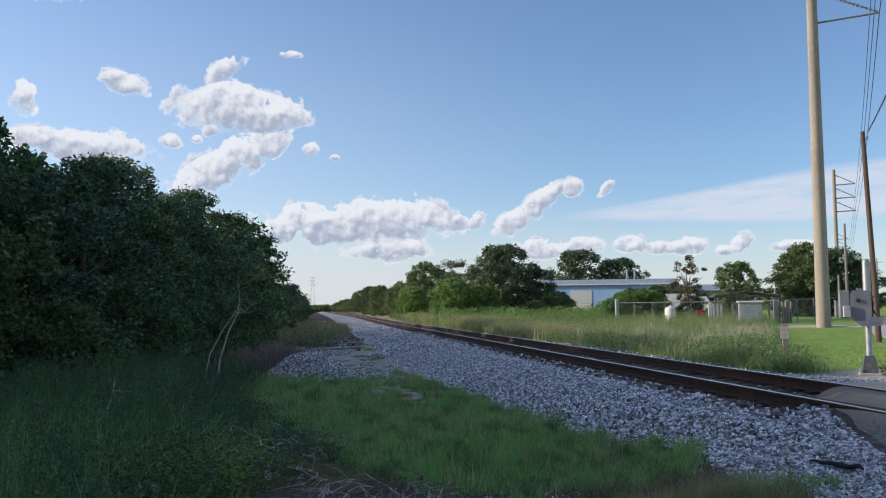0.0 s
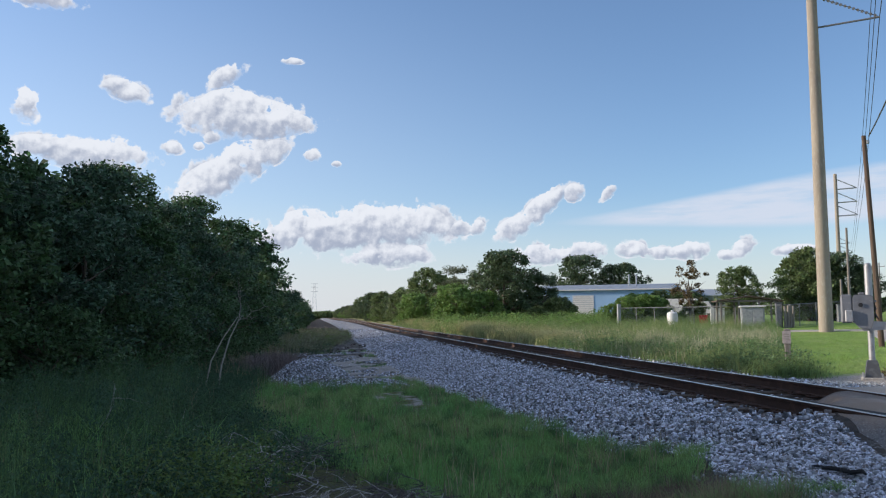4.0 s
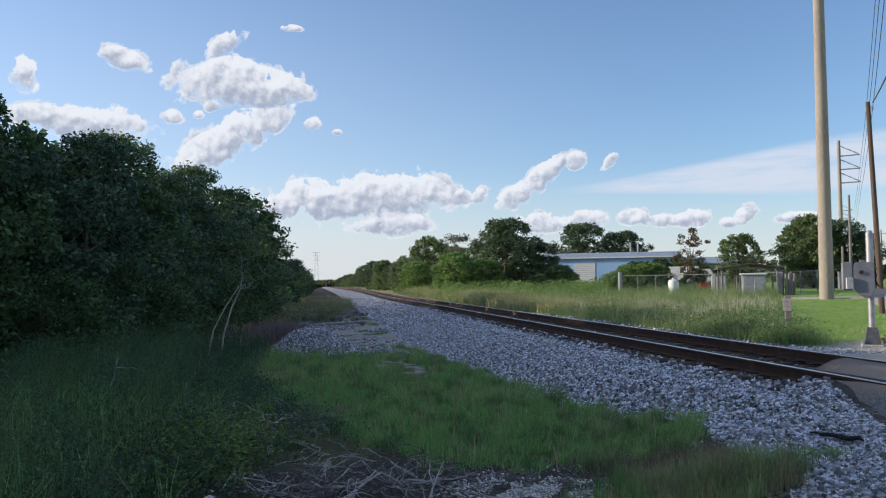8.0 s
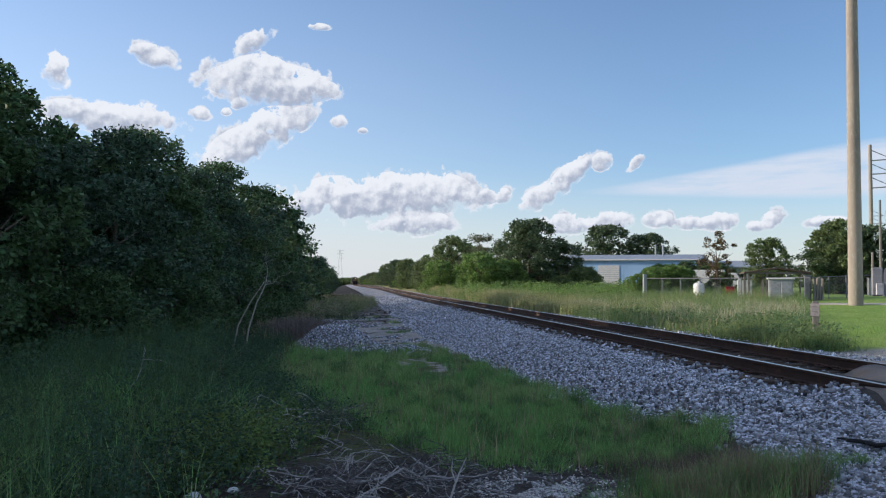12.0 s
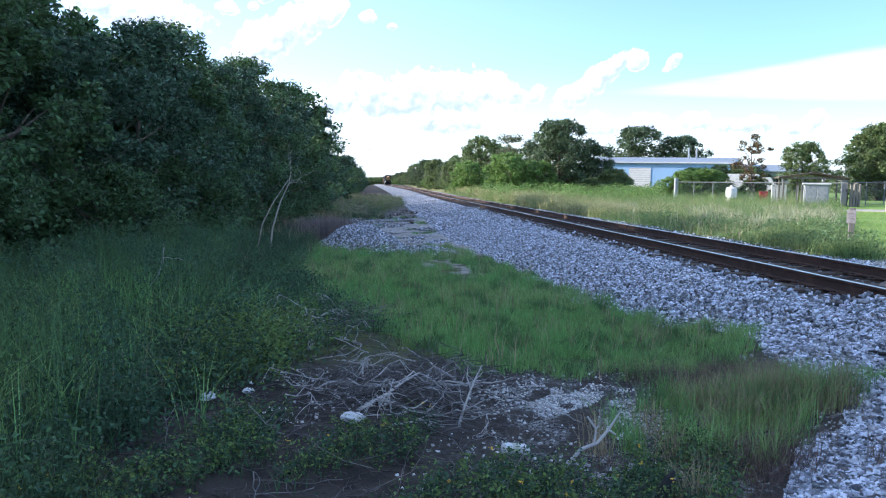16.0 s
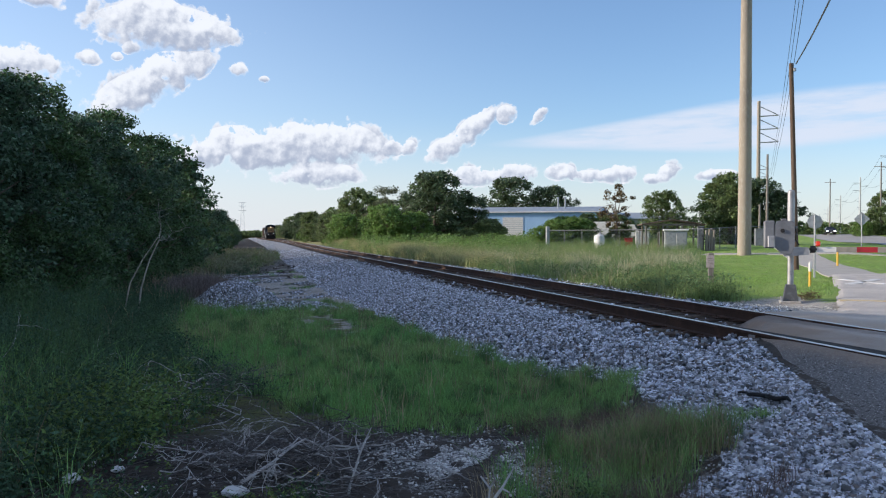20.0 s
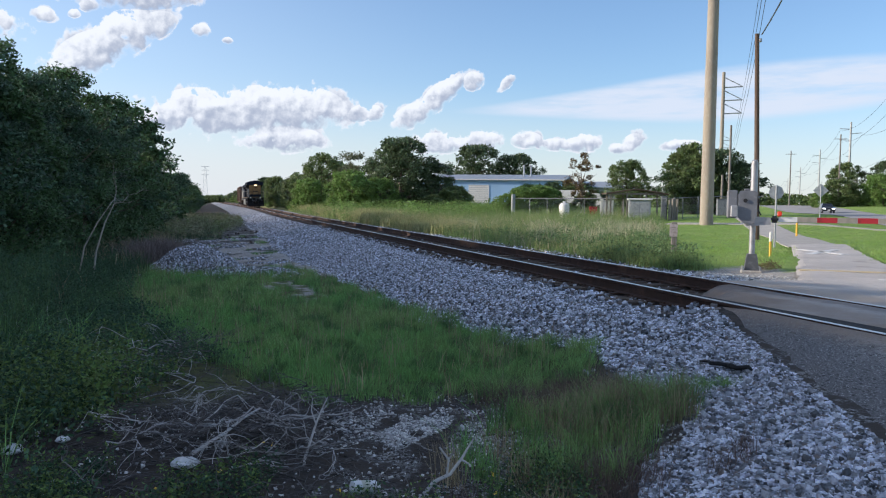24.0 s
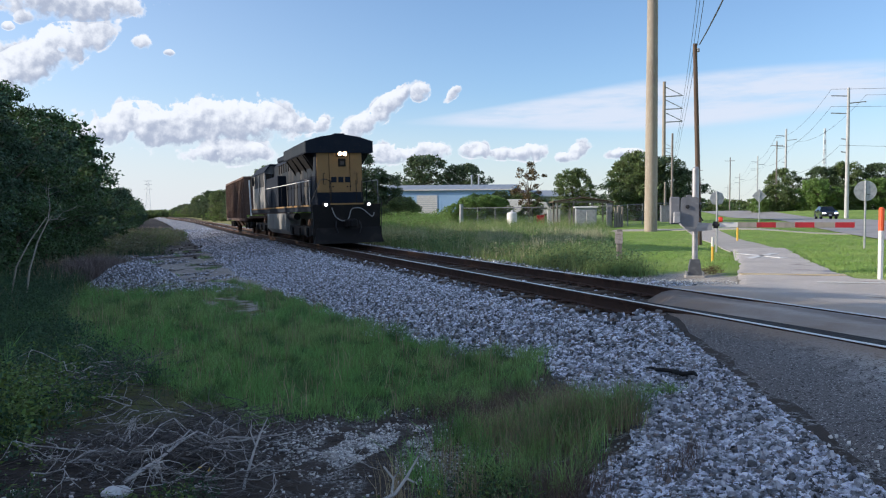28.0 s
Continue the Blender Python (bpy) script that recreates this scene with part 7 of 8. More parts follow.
def build_locomotive():
    ob = thing("locomotive", pose(TRACK, 32, 0.015), "navy and yellow diesel locomotive running long hood first", "locomotive")
    Lh = 22.3
    part("underframe", Geo().box((0, Lh / 2, 1.47), (2.7, Lh - 1.5, 0.26), 0.03), NAVY, ob)
    part("walkway_edge", Geo().box((-1.365, Lh / 2, 1.58), (0.03, Lh - 1.6, 0.07)).box((1.365, Lh / 2, 1.58), (0.03, Lh - 1.6, 0.07)), LOCO_YELLOW, ob, "yellow sill stripe")
    pilot = part("pilot", Geo().prism([(-1.31, 0.2), (-1.0, 0.10), (1.0, 0.10), (1.31, 0.2), (1.31, 1.34), (1.34, 1.60), (-1.34, 1.60), (-1.31, 1.34)], "y", 0.55, 0.78), LOCO_BLACK, ob, "sooty black pilot plate")
    part("plow", Geo().add([(-1.35, 0.5, 0.14), (1.35, 0.5, 0.14), (1.35, 0.55, 0.75), (-1.35, 0.55, 0.75), (-1.35, 0.2, 0.12), (0, 0.05, 0.12), (1.35, 0.2, 0.12), (-1.2, 0.5, 0.72), (1.2, 0.5, 0.72)],
                         [(4, 5, 7), (5, 8, 7), (5, 6, 8), (0, 4, 7, 3), (1, 2, 8, 6), (0, 1, 6, 5, 4)]), LOCO_BLACK, pilot)
    part("coupler", Geo().box((0, 0.35, 0.88), (0.3, 0.9, 0.3), 0.05).box((0.08, -0.08, 0.88), (0.34, 0.26, 0.34), 0.07), LOCO_BLACK, pilot)
    part("step_stripe", Geo().box((0, 0.535, 1.62), (1.3, 0.03, 0.06)), LOCO_YELLOW, pilot, "yellow step edge")
    for sx in (-1, 1):
        g = Geo()
        for i in range(4):
            g.box((sx * 1.15, 0.62 + 0.02 * i, 0.35 + 0.32 * i), (0.3, 0.28, 0.04))
        part("step", g, LOCO_BLACK, pilot)
        part("air_hose", Geo().tube([(sx * 0.45, 0.5, 0.95), (sx * 0.5, 0.36, 0.75), (sx * 0.42, 0.34, 0.5)], 0.03, 6), BLACK, pilot)
        lamp = part("ditch_light", Geo().disc((sx * 0.84, 0.52, 1.60), (0, 1, 0), 0.12, 0.14, 18), LOCO_BLACK, ob)
        part("lens", Geo().disc((sx * 0.84, 0.44, 1.60), (0, 1, 0), 0.05, 0.04, 18), DITCH_GLOW, lamp, "lit ditch light")
    # slack jumper cable hung across the end
    pts = [(-0.62, 0.44, 1.48), (-0.5, 0.4, 1.15), (-0.25, 0.38, 0.98), (0.0, 0.38, 1.05), (0.12, 0.4, 1.38), (0.3, 0.4, 1.46), (0.55, 0.38, 1.42), (0.8, 0.38, 1.22), (0.95, 0.38, 1.12), (1.05, 0.4, 1.3)]
    sm = []
    for i in range(len(pts) - 1):
        p = [Vector(pts[max(0, min(len(pts) - 1, i + k))]) for k in (-1, 0, 1, 2)]
        for s in range(4):
            t = s / 4
            sm.append(0.5 * (2 * p[1] + (p[2] - p[0]) * t + (2 * p[0] - 5 * p[1] + 4 * p[2] - p[3]) * t ** 2 + (3 * p[1] - p[0] - 3 * p[2] + p[3]) * t ** 3))
    part("jumper_cable", Geo().tube(sm, 0.019, 8), LOCO_PALE, ob, "pale slack cable", smooth=True)
    # long hood
    hw = 0.93
    hood = part("long_hood", Geo().prism([(-hw, 1.6), (hw, 1.6), (hw, 3.76), (0.72, 4.0), (-0.72, 4.0), (-hw, 3.76)], "y", 1.75, 13.9), NAVY, ob, "navy long hood")
    end = part("hood_end", Geo().prism([(-hw + 0.02, 2.1), (hw - 0.02, 2.1), (hw - 0.02, 3.72), (-hw + 0.02, 3.72)], "y", 1.70, 1.745), LOCO_YELLOW, ob, "yellow hood end panel dulled for shade")
    part("hood_end_band", Geo().box((0, 1.72, 1.85), (1.84, 0.05, 0.48)), NAVY, ob)
    part("door_seam", Geo().box((-0.42, 1.69, 2.95), (0.015, 0.02, 1.6)).box((0.42, 1.69, 2.95), (0.015, 0.02, 1.6)), LOCO_BLACK, end)
    part("number_board", Geo().box((0.1, 1.68, 3.28), (0.30, 0.06, 0.32), 0.02), LOCO_BLACK, end)
    part("lettering_bar", Geo().box((0.1, 1.645, 3.26), (0.15, 0.01, 0.13)), LOCO_GREY, end)
    for x in (-0.24, 0.04, 0.32):
        part("emblem_shape", Geo().box((x, 1.69, 2.60), (0.21, 0.02, 0.22), 0.04), NAVY, end, "navy emblem block")
    for x in (-0.42, -0.28, 0.30, 0.42):
        part("latch", Geo().box((x, 1.69, 2.32), (0.05, 0.02, 0.05)), LOCO_BLACK, end)
    for sx in (-1, 1):
        part("grab_rail", Geo().tube([(sx * 0.6, 1.64, 2.42), (sx * 0.68, 1.60, 2.42), (sx * 0.68, 1.60, 2.85), (sx * 0.6, 1.64, 2.85)], 0.013, 6), LOCO_BLACK, end)
        part("end_post", Geo().tube([(sx * 0.50, 1.05, 1.6), (sx * 0.50, 1.05, 2.55)], 0.018, 6), LOCO_BLACK, ob, "dark platform post")
    hl = part("headlight", Geo().box((0.1, 1.64, 3.62), (0.42, 0.12, 0.20), 0.04), LOCO_BLACK, ob)
    for x in (0.0, 0.2):
        part("lens", Geo().disc((x, 1.56, 3.62), (0, 1, 0), 0.08, 0.05, 18), LAMP_GLOW, hl, "lit headlight")
    # flared radiators
    e = 1.35
    rad = part("radiator_housing", Geo().prism([(-e, 3.66), (e, 3.66), (e, 4.12), (0.75, 4.30), (0.22, 4.37), (0.2, 4.42), (-0.2, 4.42), (-0.22, 4.37), (-0.75, 4.30), (-e, 4.12)], "y", 1.55, 7.3), NAVY, ob, "flared navy radiator housing")
    for sx in (-1, 1):
        part("radiator_grille", Geo().box((sx * (e + 0.008), 4.42, 3.89), (0.02, 5.6, 0.40)), NAVY_SHEEN, rad, "navy radiator side lightened for reflected sky")
        part("gusset", Geo().prism([(sx * hw, 3.1), (sx * (e - 0.03), 3.655), (sx * hw, 3.655)], "y", 2.3, 6.9), LOCO_BLACK, rad, "dark sloped radiator underside")
        for i in range(4):
            part("gusset_rib", Geo().prism([(sx * hw, 2.95), (sx * (e - 0.01), 3.60), (sx * (e - 0.01), 3.655), (sx * hw, 3.1)], "y", 2.4 + i * 1.4, 2.5 + i * 1.4), LOCO_BLACK, rad)
        for i in range(13):
            y = 2.3 + i * 0.88
            # paler doors and panels stand for sky reflected in the navy hood
            part("hood_door", Geo().box((sx * (hw + 0.006), y, 2.18), (0.03, 0.76, 1.08), 0.02), LOCO_GREY if i in (2, 5, 8) else NAVY, hood, "navy hood door lightened for reflected sky" if i in (2, 5, 8) else "navy hood door")
            part("upper_panel", Geo().box((sx * (hw + 0.004), y, 3.22), (0.026, 0.83, 0.92), 0.01), LOCO_GREY if i in (3, 6, 7, 10) else NAVY_SHEEN, hood, "hood panel lightened for reflected sky")
            part("latch", Geo().box((sx * (hw + 0.03), y + 0.3, 2.5), (0.03, 0.04, 0.14)), LOCO_BLACK, hood)
        for i in range(5):
            part("louvre", Geo().box((sx * (hw + 0.03), 8.6 + i * 0.75, 3.52), (0.04, 0.22, 0.44), 0.01), LOCO_BLACK, hood, "dark louvred vent")
        part("equipment_cabinet", Geo().box((sx * 1.14, 11.6, 2.38), (0.44, 4.2, 1.5), 0.03), NAVY, ob, "navy equipment cabinet")
    part("dynamic_brake_box", Geo().box((0, 11.4, 4.08), (1.7, 3.2, 0.26), 0.05), NAVY, ob)
    part("exhaust_stack", Geo().box((0, 9.0, 4.1), (0.8, 0.9, 0.28), 0.04), LOCO_BLACK, ob)
    # cab
    cab = part("cab", Geo().prism([(-1.42, 1.6), (1.42, 1.6), (1.42, 3.50), (1.1, 3.88), (-1.1, 3.88), (-1.42, 3.50)], "y", 13.95, 19.6), LOCO_PALE, ob, "pale weathered cab")
    part("cab_roof", Geo().prism([(-1.44, 3.48), (-1.12, 3.87), (1.12, 3.87), (1.44, 3.48), (1.44, 3.56), (1.14, 3.96), (-1.14, 3.96), (-1.44, 3.56)], "y", 13.8, 19.75), NAVY, cab)
    for sx in (-1, 1):
        for y, w in ((15.4, 2.0), (17.6, 1.5)):
            part("side_window", Geo().box((sx * 1.425, y, 3.12), (0.02, w, 0.70), 0.005), BLACK, cab, "dark side window")
        part("cab_door_seam", Geo().box((sx * 1.425, 18.9, 2.6), (0.015, 0.04, 1.8)).box((sx * 1.425, 16.4, 2.2), (0.015, 0.03, 1.1)), LOCO_BLACK, cab)
        part("mirror", Geo().box((sx * 1.50, 18.9, 3.2), (0.16, 0.1, 0.5), 0.02), BLACK, cab)
        part("rear_window", Geo().box((sx * 1.15, 13.94, 3.2), (0.4, 0.02, 0.5)), GLASS_DARK, cab)
    part("nose", Geo().prism([(19.6, 1.6), (21.3, 1.6), (21.3, 2.6), (20.7, 3.1), (19.6, 3.3)], "x", -1.0, 1.0), LOCO_PALE, ob)
    # tank, trucks
    tank = part("fuel_tank", Geo().prism([(-1.38, 0.55), (-1.15, 0.32), (1.15, 0.32), (1.38, 0.55), (1.38, 1.3), (-1.38, 1.3)], "y", 7.0, 13.6), LOCO_PALE, ob, "pale grey fuel tank")
    part("air_reservoir", Geo().tube([(-1.2, 5.0, 1.15), (-1.2, 6.9, 1.15)], 0.15, 12), LOCO_BLACK, tank)
    truck_frame(ob, 4.3, 3, LOCO_BLACK)
    truck_frame(ob, 17.6, 3, LOCO_BLACK)
    # handrails
    for sx in (-1, 1):
        part("handrail", Geo().tube([(sx * 1.34, 1.0, 2.55), (sx * 1.40, 13.9, 2.62)], 0.018, 6), WHITE, ob, "white handrail")
        for i in range(8):
            y = 1.0 + i * 1.8
            part("stanchion", Geo().tube([(sx * 1.36, y, 1.6), (sx * 1.36, y, 2.57)], 0.017, 6), LOCO_PALE if i < 1 else NAVY, ob)
        part("end_rail", Geo().tube([(sx * 1.36, 0.62, 0.45), (sx * 1.38, 0.6, 1.7), (sx * 1.0, 0.62, 2.55), (sx * 0.75, 0.66, 2.58)], 0.015, 6), LOCO_GREY, ob, "grey end handrail")
        part("end_rail", Geo().tube([(sx * 0.75, 0.66, 2.58), (sx * 0.62, 0.66, 2.5), (sx * 0.62, 0.66, 1.6)], 0.013, 6), LOCO_BLACK, ob)
    return ob


def build_hopper():
    ob = thing("hopper_car", pose(TRACK, 56, 0.015), "rusty brown ribbed open hopper railcar", "railcar")
    Lc, w, lo, hi = 15.6, 1.52, 0.95, 3.7
    part("body", Geo().prism([(-w, lo), (w, lo), (w, hi), (w - 0.1, hi), (w - 0.1, lo + 0.1), (-w + 0.1, lo + 0.1), (-w + 0.1, hi), (-w, hi)], "y", 0.8, Lc - 0.8), HOPPER_BROWN, ob)
    for y0, y1, y2 in ((0.8, 0.9, 1), (Lc - 0.9, Lc - 0.8, -1)):
        part("end_sheet", Geo().prism([(-w + 0.1, lo + 0.3), (w - 0.1, lo + 0.3), (w - 0.1, hi), (-w + 0.1, hi)], "y", y0, y1), HOPPER_BROWN, ob)
    part("top_rim", Geo().box((-w, Lc / 2, hi), (0.12, Lc - 1.5, 0.14), 0.02).box((w, Lc / 2, hi), (0.12, Lc - 1.5, 0.14), 0.02).box((0, 0.8, hi), (2 * w, 0.12, 0.14), 0.02), HOPPER_BROWN, ob)
    for sx in (-1, 1):
        for i in range(15):
            part("rib", Geo().box((sx * (w + 0.05), 1.0 + i * (Lc - 2.0) / 14, (lo + hi) / 2), (0.1, 0.12, hi - lo - 0.1), 0.01), HOPPER_BROWN, ob)
        part("side_sill", Geo().box((sx * (w - 0.02), Lc / 2, lo), (0.16, Lc - 1.0, 0.2), 0.02), HOPPER_BROWN, ob)
        for i in range(6):
            part("ladder_rung", Geo().tube([(sx * (w + 0.06), 0.85, 1.3 + 0.38 * i), (sx * (w + 0.06), 1.25, 1.3 + 0.38 * i)], 0.016, 5), HOPPER_BROWN, ob)
    part("end_platform", Geo().box((0, 0.4, 1.1), (2.6, 0.8, 0.16), 0.02), HOPPER_BROWN, ob)
    for sx in (-1, 1):
        part("end_post", Geo().tube([(sx * 1.2, 0.15, 1.1), (sx * 1.2, 0.8, hi - 0.2)], 0.05, 6), WHITE, ob, "pale corner brace")
    for y in (4.6, 7.8, 11.0):
        part("chute", Geo().prism([(-1.0, 0.45), (1.0, 0.45), (1.35, 1.05), (-1.35, 1.05)], "y", y - 0.8, y + 0.8), HOPPER_BROWN, ob)
    truck_frame(ob, 2.2, 2, LOCO_BLACK)
    truck_frame(ob, Lc - 2.2, 2, LOCO_BLACK)
    part("coupler", Geo().box((0, -0.1, 0.88), (0.3, 1.2, 0.3), 0.05), LOCO_BLACK, ob)
    return ob


# ---------------------------------------------------------------- car on the road
def build_car():
    ob = thing("car", pose(75, 73, 0.7), "black saloon car with lit headlamps on the road", "car")
    prof = [(-2.3, 0.35), (-2.32, 0.62), (-2.2, 0.80), (-1.25, 0.93), (2.0, 0.98), (2.33, 0.9), (2.35, 0.4), (2.2, 0.28), (-2.2, 0.28)]
    part("body", Geo().prism(prof, "x", -0.9, 0.9), CAR_PAINT, ob)
    g = Geo()
    lowr, top = [(-1.2, 0.93), (1.9, 0.96)], [(-0.45, 1.42), (1.15, 1.44)]
    vs = []
    for sx in (-1, 1):
        vs += [(sx * 0.86, lowr[0][0], lowr[0][1]), (sx * 0.86, lowr[1][0], lowr[1][1]), (sx * 0.62, top[1][0], top[1][1]), (sx * 0.62, top[0][0], top[0][1])]
    g.add(vs, [(0, 1, 2, 3), (4, 7, 6, 5), (0, 3, 7, 4), (1, 5, 6, 2), (3, 2, 6, 7), (0, 4, 5, 1)])
    part("cabin", g, GLASS_DARK, ob, "dark tinted glass cabin")
    part("roof", Geo().box((0, 0.35, 1.45), (1.22, 1.55, 0.04), 0.015), CAR_PAINT, ob)
    for sx in (-1, 1):
        part("headlamp", Geo().box((sx * 0.62, -2.29, 0.66), (0.42, 0.08, 0.15), 0.03), CAR_LIGHT, ob, "lit headlamp")
        part("mirror", Geo().box((sx * 0.98, -0.75, 0.98), (0.18, 0.12, 0.13), 0.03), CAR_PAINT, ob)
        for y in (-1.45, 1.4):
            w = part("wheel", Geo().disc((sx * 0.80, y, 0.33), (1, 0, 0), 0.33, 0.22, 22), TYRE, ob)
            part("rim", Geo().disc((sx * 0.905, y, 0.33), (1, 0, 0), 0.21, 0.03, 16), STEEL, w)
    part("grille", Geo().box((0, -2.32, 0.52), (1.0, 0.04, 0.2), 0.01), BLACK, ob)
    part("plate", Geo().box((0, -2.35, 0.45), (0.34, 0.01, 0.16)), WHITE, ob)
    return ob


# ---------------------------------------------------------------- dead branches and litter
def dead_branch(name, points, r, gen, label, group="", depth=2, mat=None):
    """A crooked dead branch: a stem with its side twigs, laid along the points."""
    mat = mat or TWIG
    a, b = Vector(points[0]), Vector(points[1])
    runs = []

    def twig(a, d, l, r, depth):
        pts, p, d = [a], Vector(a), Vector(d).normalized()
        n = 7
        sweep = Vector((gen.normal(0, 0.17, 3) * [1, 1, 0.5]).tolist())
        for _ in range(n):
            d = (d + sweep + Vector((gen.normal(0, 0.28, 3) * [1, 1, 0.85]).tolist())).normalized()
            p = p + d * l / n
            floor_z = float(ground_z(np.array(p.x), np.array(p.y)))
            p.z = min(max(p.z, floor_z + r), floor_z + 0.26 + 0.14 * math.sin(p.x * 9 + p.y * 7)) if group else max(p.z, floor_z + r)
            pts.append(p.copy())
        runs.append((pts, [r * (1 - 0.7 * i / n) for i in range(n + 1)]))
        if depth:
            for _ in range(int(gen.integers(2, 5))):
                k = int(gen.integers(1, n))
                side = Vector(gen.normal(0, 1, 3).tolist())
                side.z = side.z * 0.22
                twig(pts[k], d + side * 0.8, l * gen.uniform(0.35, 0.6), r * 0.6, depth - 1)

    twig(a, b - a, (b - a).length, r, depth)
    stem = None
    for pts, rs in runs:
        g = Geo().tube(pts, rs, 5, cap=False)
        if stem is None:
            stem = solid(name, g, mat, label, "branch", group)
        else:
            part("twig", g, mat, stem)
    return stem


PLASTIC_PALE = surface("faded_label", (0.50, 0.52, 0.42), 0.6)


def build_litter():
    gen = np.random.default_rng(60)

    def gz(x, y):
        return float(ground_z(np.array(x), np.array(y)))

    for i in range(112):
        if i < 78:
            x, y, k = gen.normal(0.3, 0.42), gen.normal(6.3, 0.45), 1.0
        else:
            x, y, k = gen.normal(-0.45, 0.3), gen.normal(9.3, 0.8), 1.1
        a, l = gen.uniform(0, 2 * math.pi), gen.uniform(0.25, 0.72) * k
        z = gz(x, y) + gen.uniform(0.04, 0.22)
        dead_branch("dead_branch", [(x, y, z), (x + l * math.cos(a), y + l * math.sin(a), z + gen.uniform(-0.10, 0.10))], gen.uniform(0.003, 0.007), gen, "grey dead branch lying in a brush pile" if i % 4 else "pale dead branch lying in a brush pile", "brush pile branches", mat=TWIG_GREY if i % 4 else TWIG)
    # the thick bleached limbs on top of the piles
    for x0, y0, x1, y1, lift, r in ((-0.05, 5.75, 0.85, 6.55, 0.14, 0.015), (0.1, 5.95, 0.95, 5.75, 0.20, 0.010), (0.35, 6.2, 1.0, 6.9, 0.18, 0.011), (0.75, 6.6, 0.0, 6.9, 0.22, 0.010),
                                    (-0.4, 6.5, 0.3, 6.3, 0.10, 0.008), (0.2, 5.5, 0.55, 6.2, 0.10, 0.009), (-0.9, 10.3, 0.0, 10.2, 0.20, 0.012), (-0.8, 9.9, 0.0, 9.3, 0.18, 0.010), (-0.6, 10.4, -0.1, 8.5, 0.14, 0.010), (-0.3, 8.9, 0.2, 7.8, 0.12, 0.009)):
        dead_branch("dead_branch", [(x0, y0, gz(x0, y0) + lift * 0.4), (x1, y1, gz(x1, y1) + lift)], r, gen, "thick bleached dead limb on the brush pile", "brush pile branches")
    for i in range(60):
        x, y = gen.normal(-0.1, 1.2), gen.uniform(3.9, 5.6)
        a, l = gen.uniform(0, 2 * math.pi), gen.uniform(0.3, 0.8)
        z = gz(x, y) + 0.02
        dead_branch("dead_branch", [(x, y, z), (x + l * math.cos(a), y + l * math.sin(a), z + 0.05)], gen.uniform(0.002, 0.005), gen, "grey dead twig on the soil", "loose twigs", 1, mat=TWIG_GREY)
    # upright bare shoots and the forked pale branch
    stem = solid("bare_shoot", Geo().tube([(0.67, 5.6, -0.64), (0.69, 5.6, -0.52), (0.71, 5.6, -0.46), (0.75, 5.6, -0.33), (0.79, 5.61, -0.23), (0.84, 5.62, -0.13)], [0.011, 0.010, 0.009, 0.008, 0.006, 0.003], 6), TWIG, "bare pale shoot standing in the brush", "branch")
    for pts in ([(0.71, 5.6, -0.46), (0.78, 5.58, -0.42), (0.86, 5.56, -0.37)], [(0.76, 5.6, -0.31), (0.73, 5.62, -0.22), (0.74, 5.64, -0.14)], [(0.78, 5.58, -0.42), (0.82, 5.55, -0.43)]):
        part("twig", Geo().tube(pts, [0.006, 0.004, 0.002][:len(pts)], 5), TWIG, stem)
    stem = solid("bare_shoot", Geo().tube([(1.16, 4.72, -0.66), (1.27, 4.75, -0.55), (1.35, 4.75, -0.46), (1.45, 4.75, -0.42), (1.52, 4.76, -0.34), (1.60, 4.77, -0.22)], [0.013, 0.012, 0.012, 0.011, 0.009, 0.004], 6), TWIG, "forked bare pale shoot standing in the weeds", "branch")
    for pts in ([(1.43, 4.75, -0.42), (1.44, 4.75, -0.33), (1.47, 4.74, -0.28), (1.45, 4.74, -0.20)], [(1.44, 4.75, -0.33), (1.38, 4.74, -0.25)], [(1.30, 4.75, -0.52), (1.37, 4.70, -0.60), (1.44, 4.66, -0.66)], [(1.52, 4.76, -0.34), (1.56, 4.73, -0.36)]):
        part("twig", Geo().tube(pts, [0.008, 0.006, 0.004, 0.002][:len(pts)], 5), TWIG, stem)
    for i in range(6):
        x, y = -2.2 + gen.normal(0, 0.5), 10.0 + gen.normal(0, 1.4)
        z = gz(x, y)
        dead_branch("bare_shoot", [(x, y, z), (x + gen.normal(0, 0.3), y + gen.normal(0, 0.3), z + 0.7)], 0.006, gen, "bare pale shoot standing in the weeds", "", 1)
    # white bag, drinks can, charred stump, dark stick, stones
    z = gz(-0.08, 5.65)
    g = Geo()
    r = random.Random(3)
    bm = bmesh.new()
    bmesh.ops.create_icosphere(bm, subdivisions=3, radius=0.075)
    for v in bm.verts:
        k = 1 + 0.25 * noise.noise(v.co * 14) + 0.25 * noise.noise(v.co * 34)
        v.co = Vector((v.co.x * k * 1.15, v.co.y * k * 0.8, v.co.z * k * 0.5))
    me = bpy.data.meshes.new("plastic_bag")
    bm.to_mesh(me)
    bm.free()
    me.materials.append(PLASTIC_WHITE)
    solid("plastic_bag", me, PLASTIC_WHITE, "crumpled white plastic bag on the soil", "bag", m=pose(-0.08, 5.65, z + 0.04, 0, 0, 20))
    can = thing("plastic_bottle", pose(0.96, 4.88, gz(0.96, 4.88) + 0.10, 0, 8, 12), "pale plastic container lying in the weeds", "container")
    part("body", Geo().tube([(-0.085, 0, 0), (-0.08, 0, 0), (0.065, 0, 0), (0.075, 0, 0)], [0.033, 0.04, 0.04, 0.033], 18), PLASTIC_WHITE, can, smooth=True)
    part("cap", Geo().tube([(0.075, 0, 0), (0.095, 0, 0)], 0.025, 14), WHITE, can)
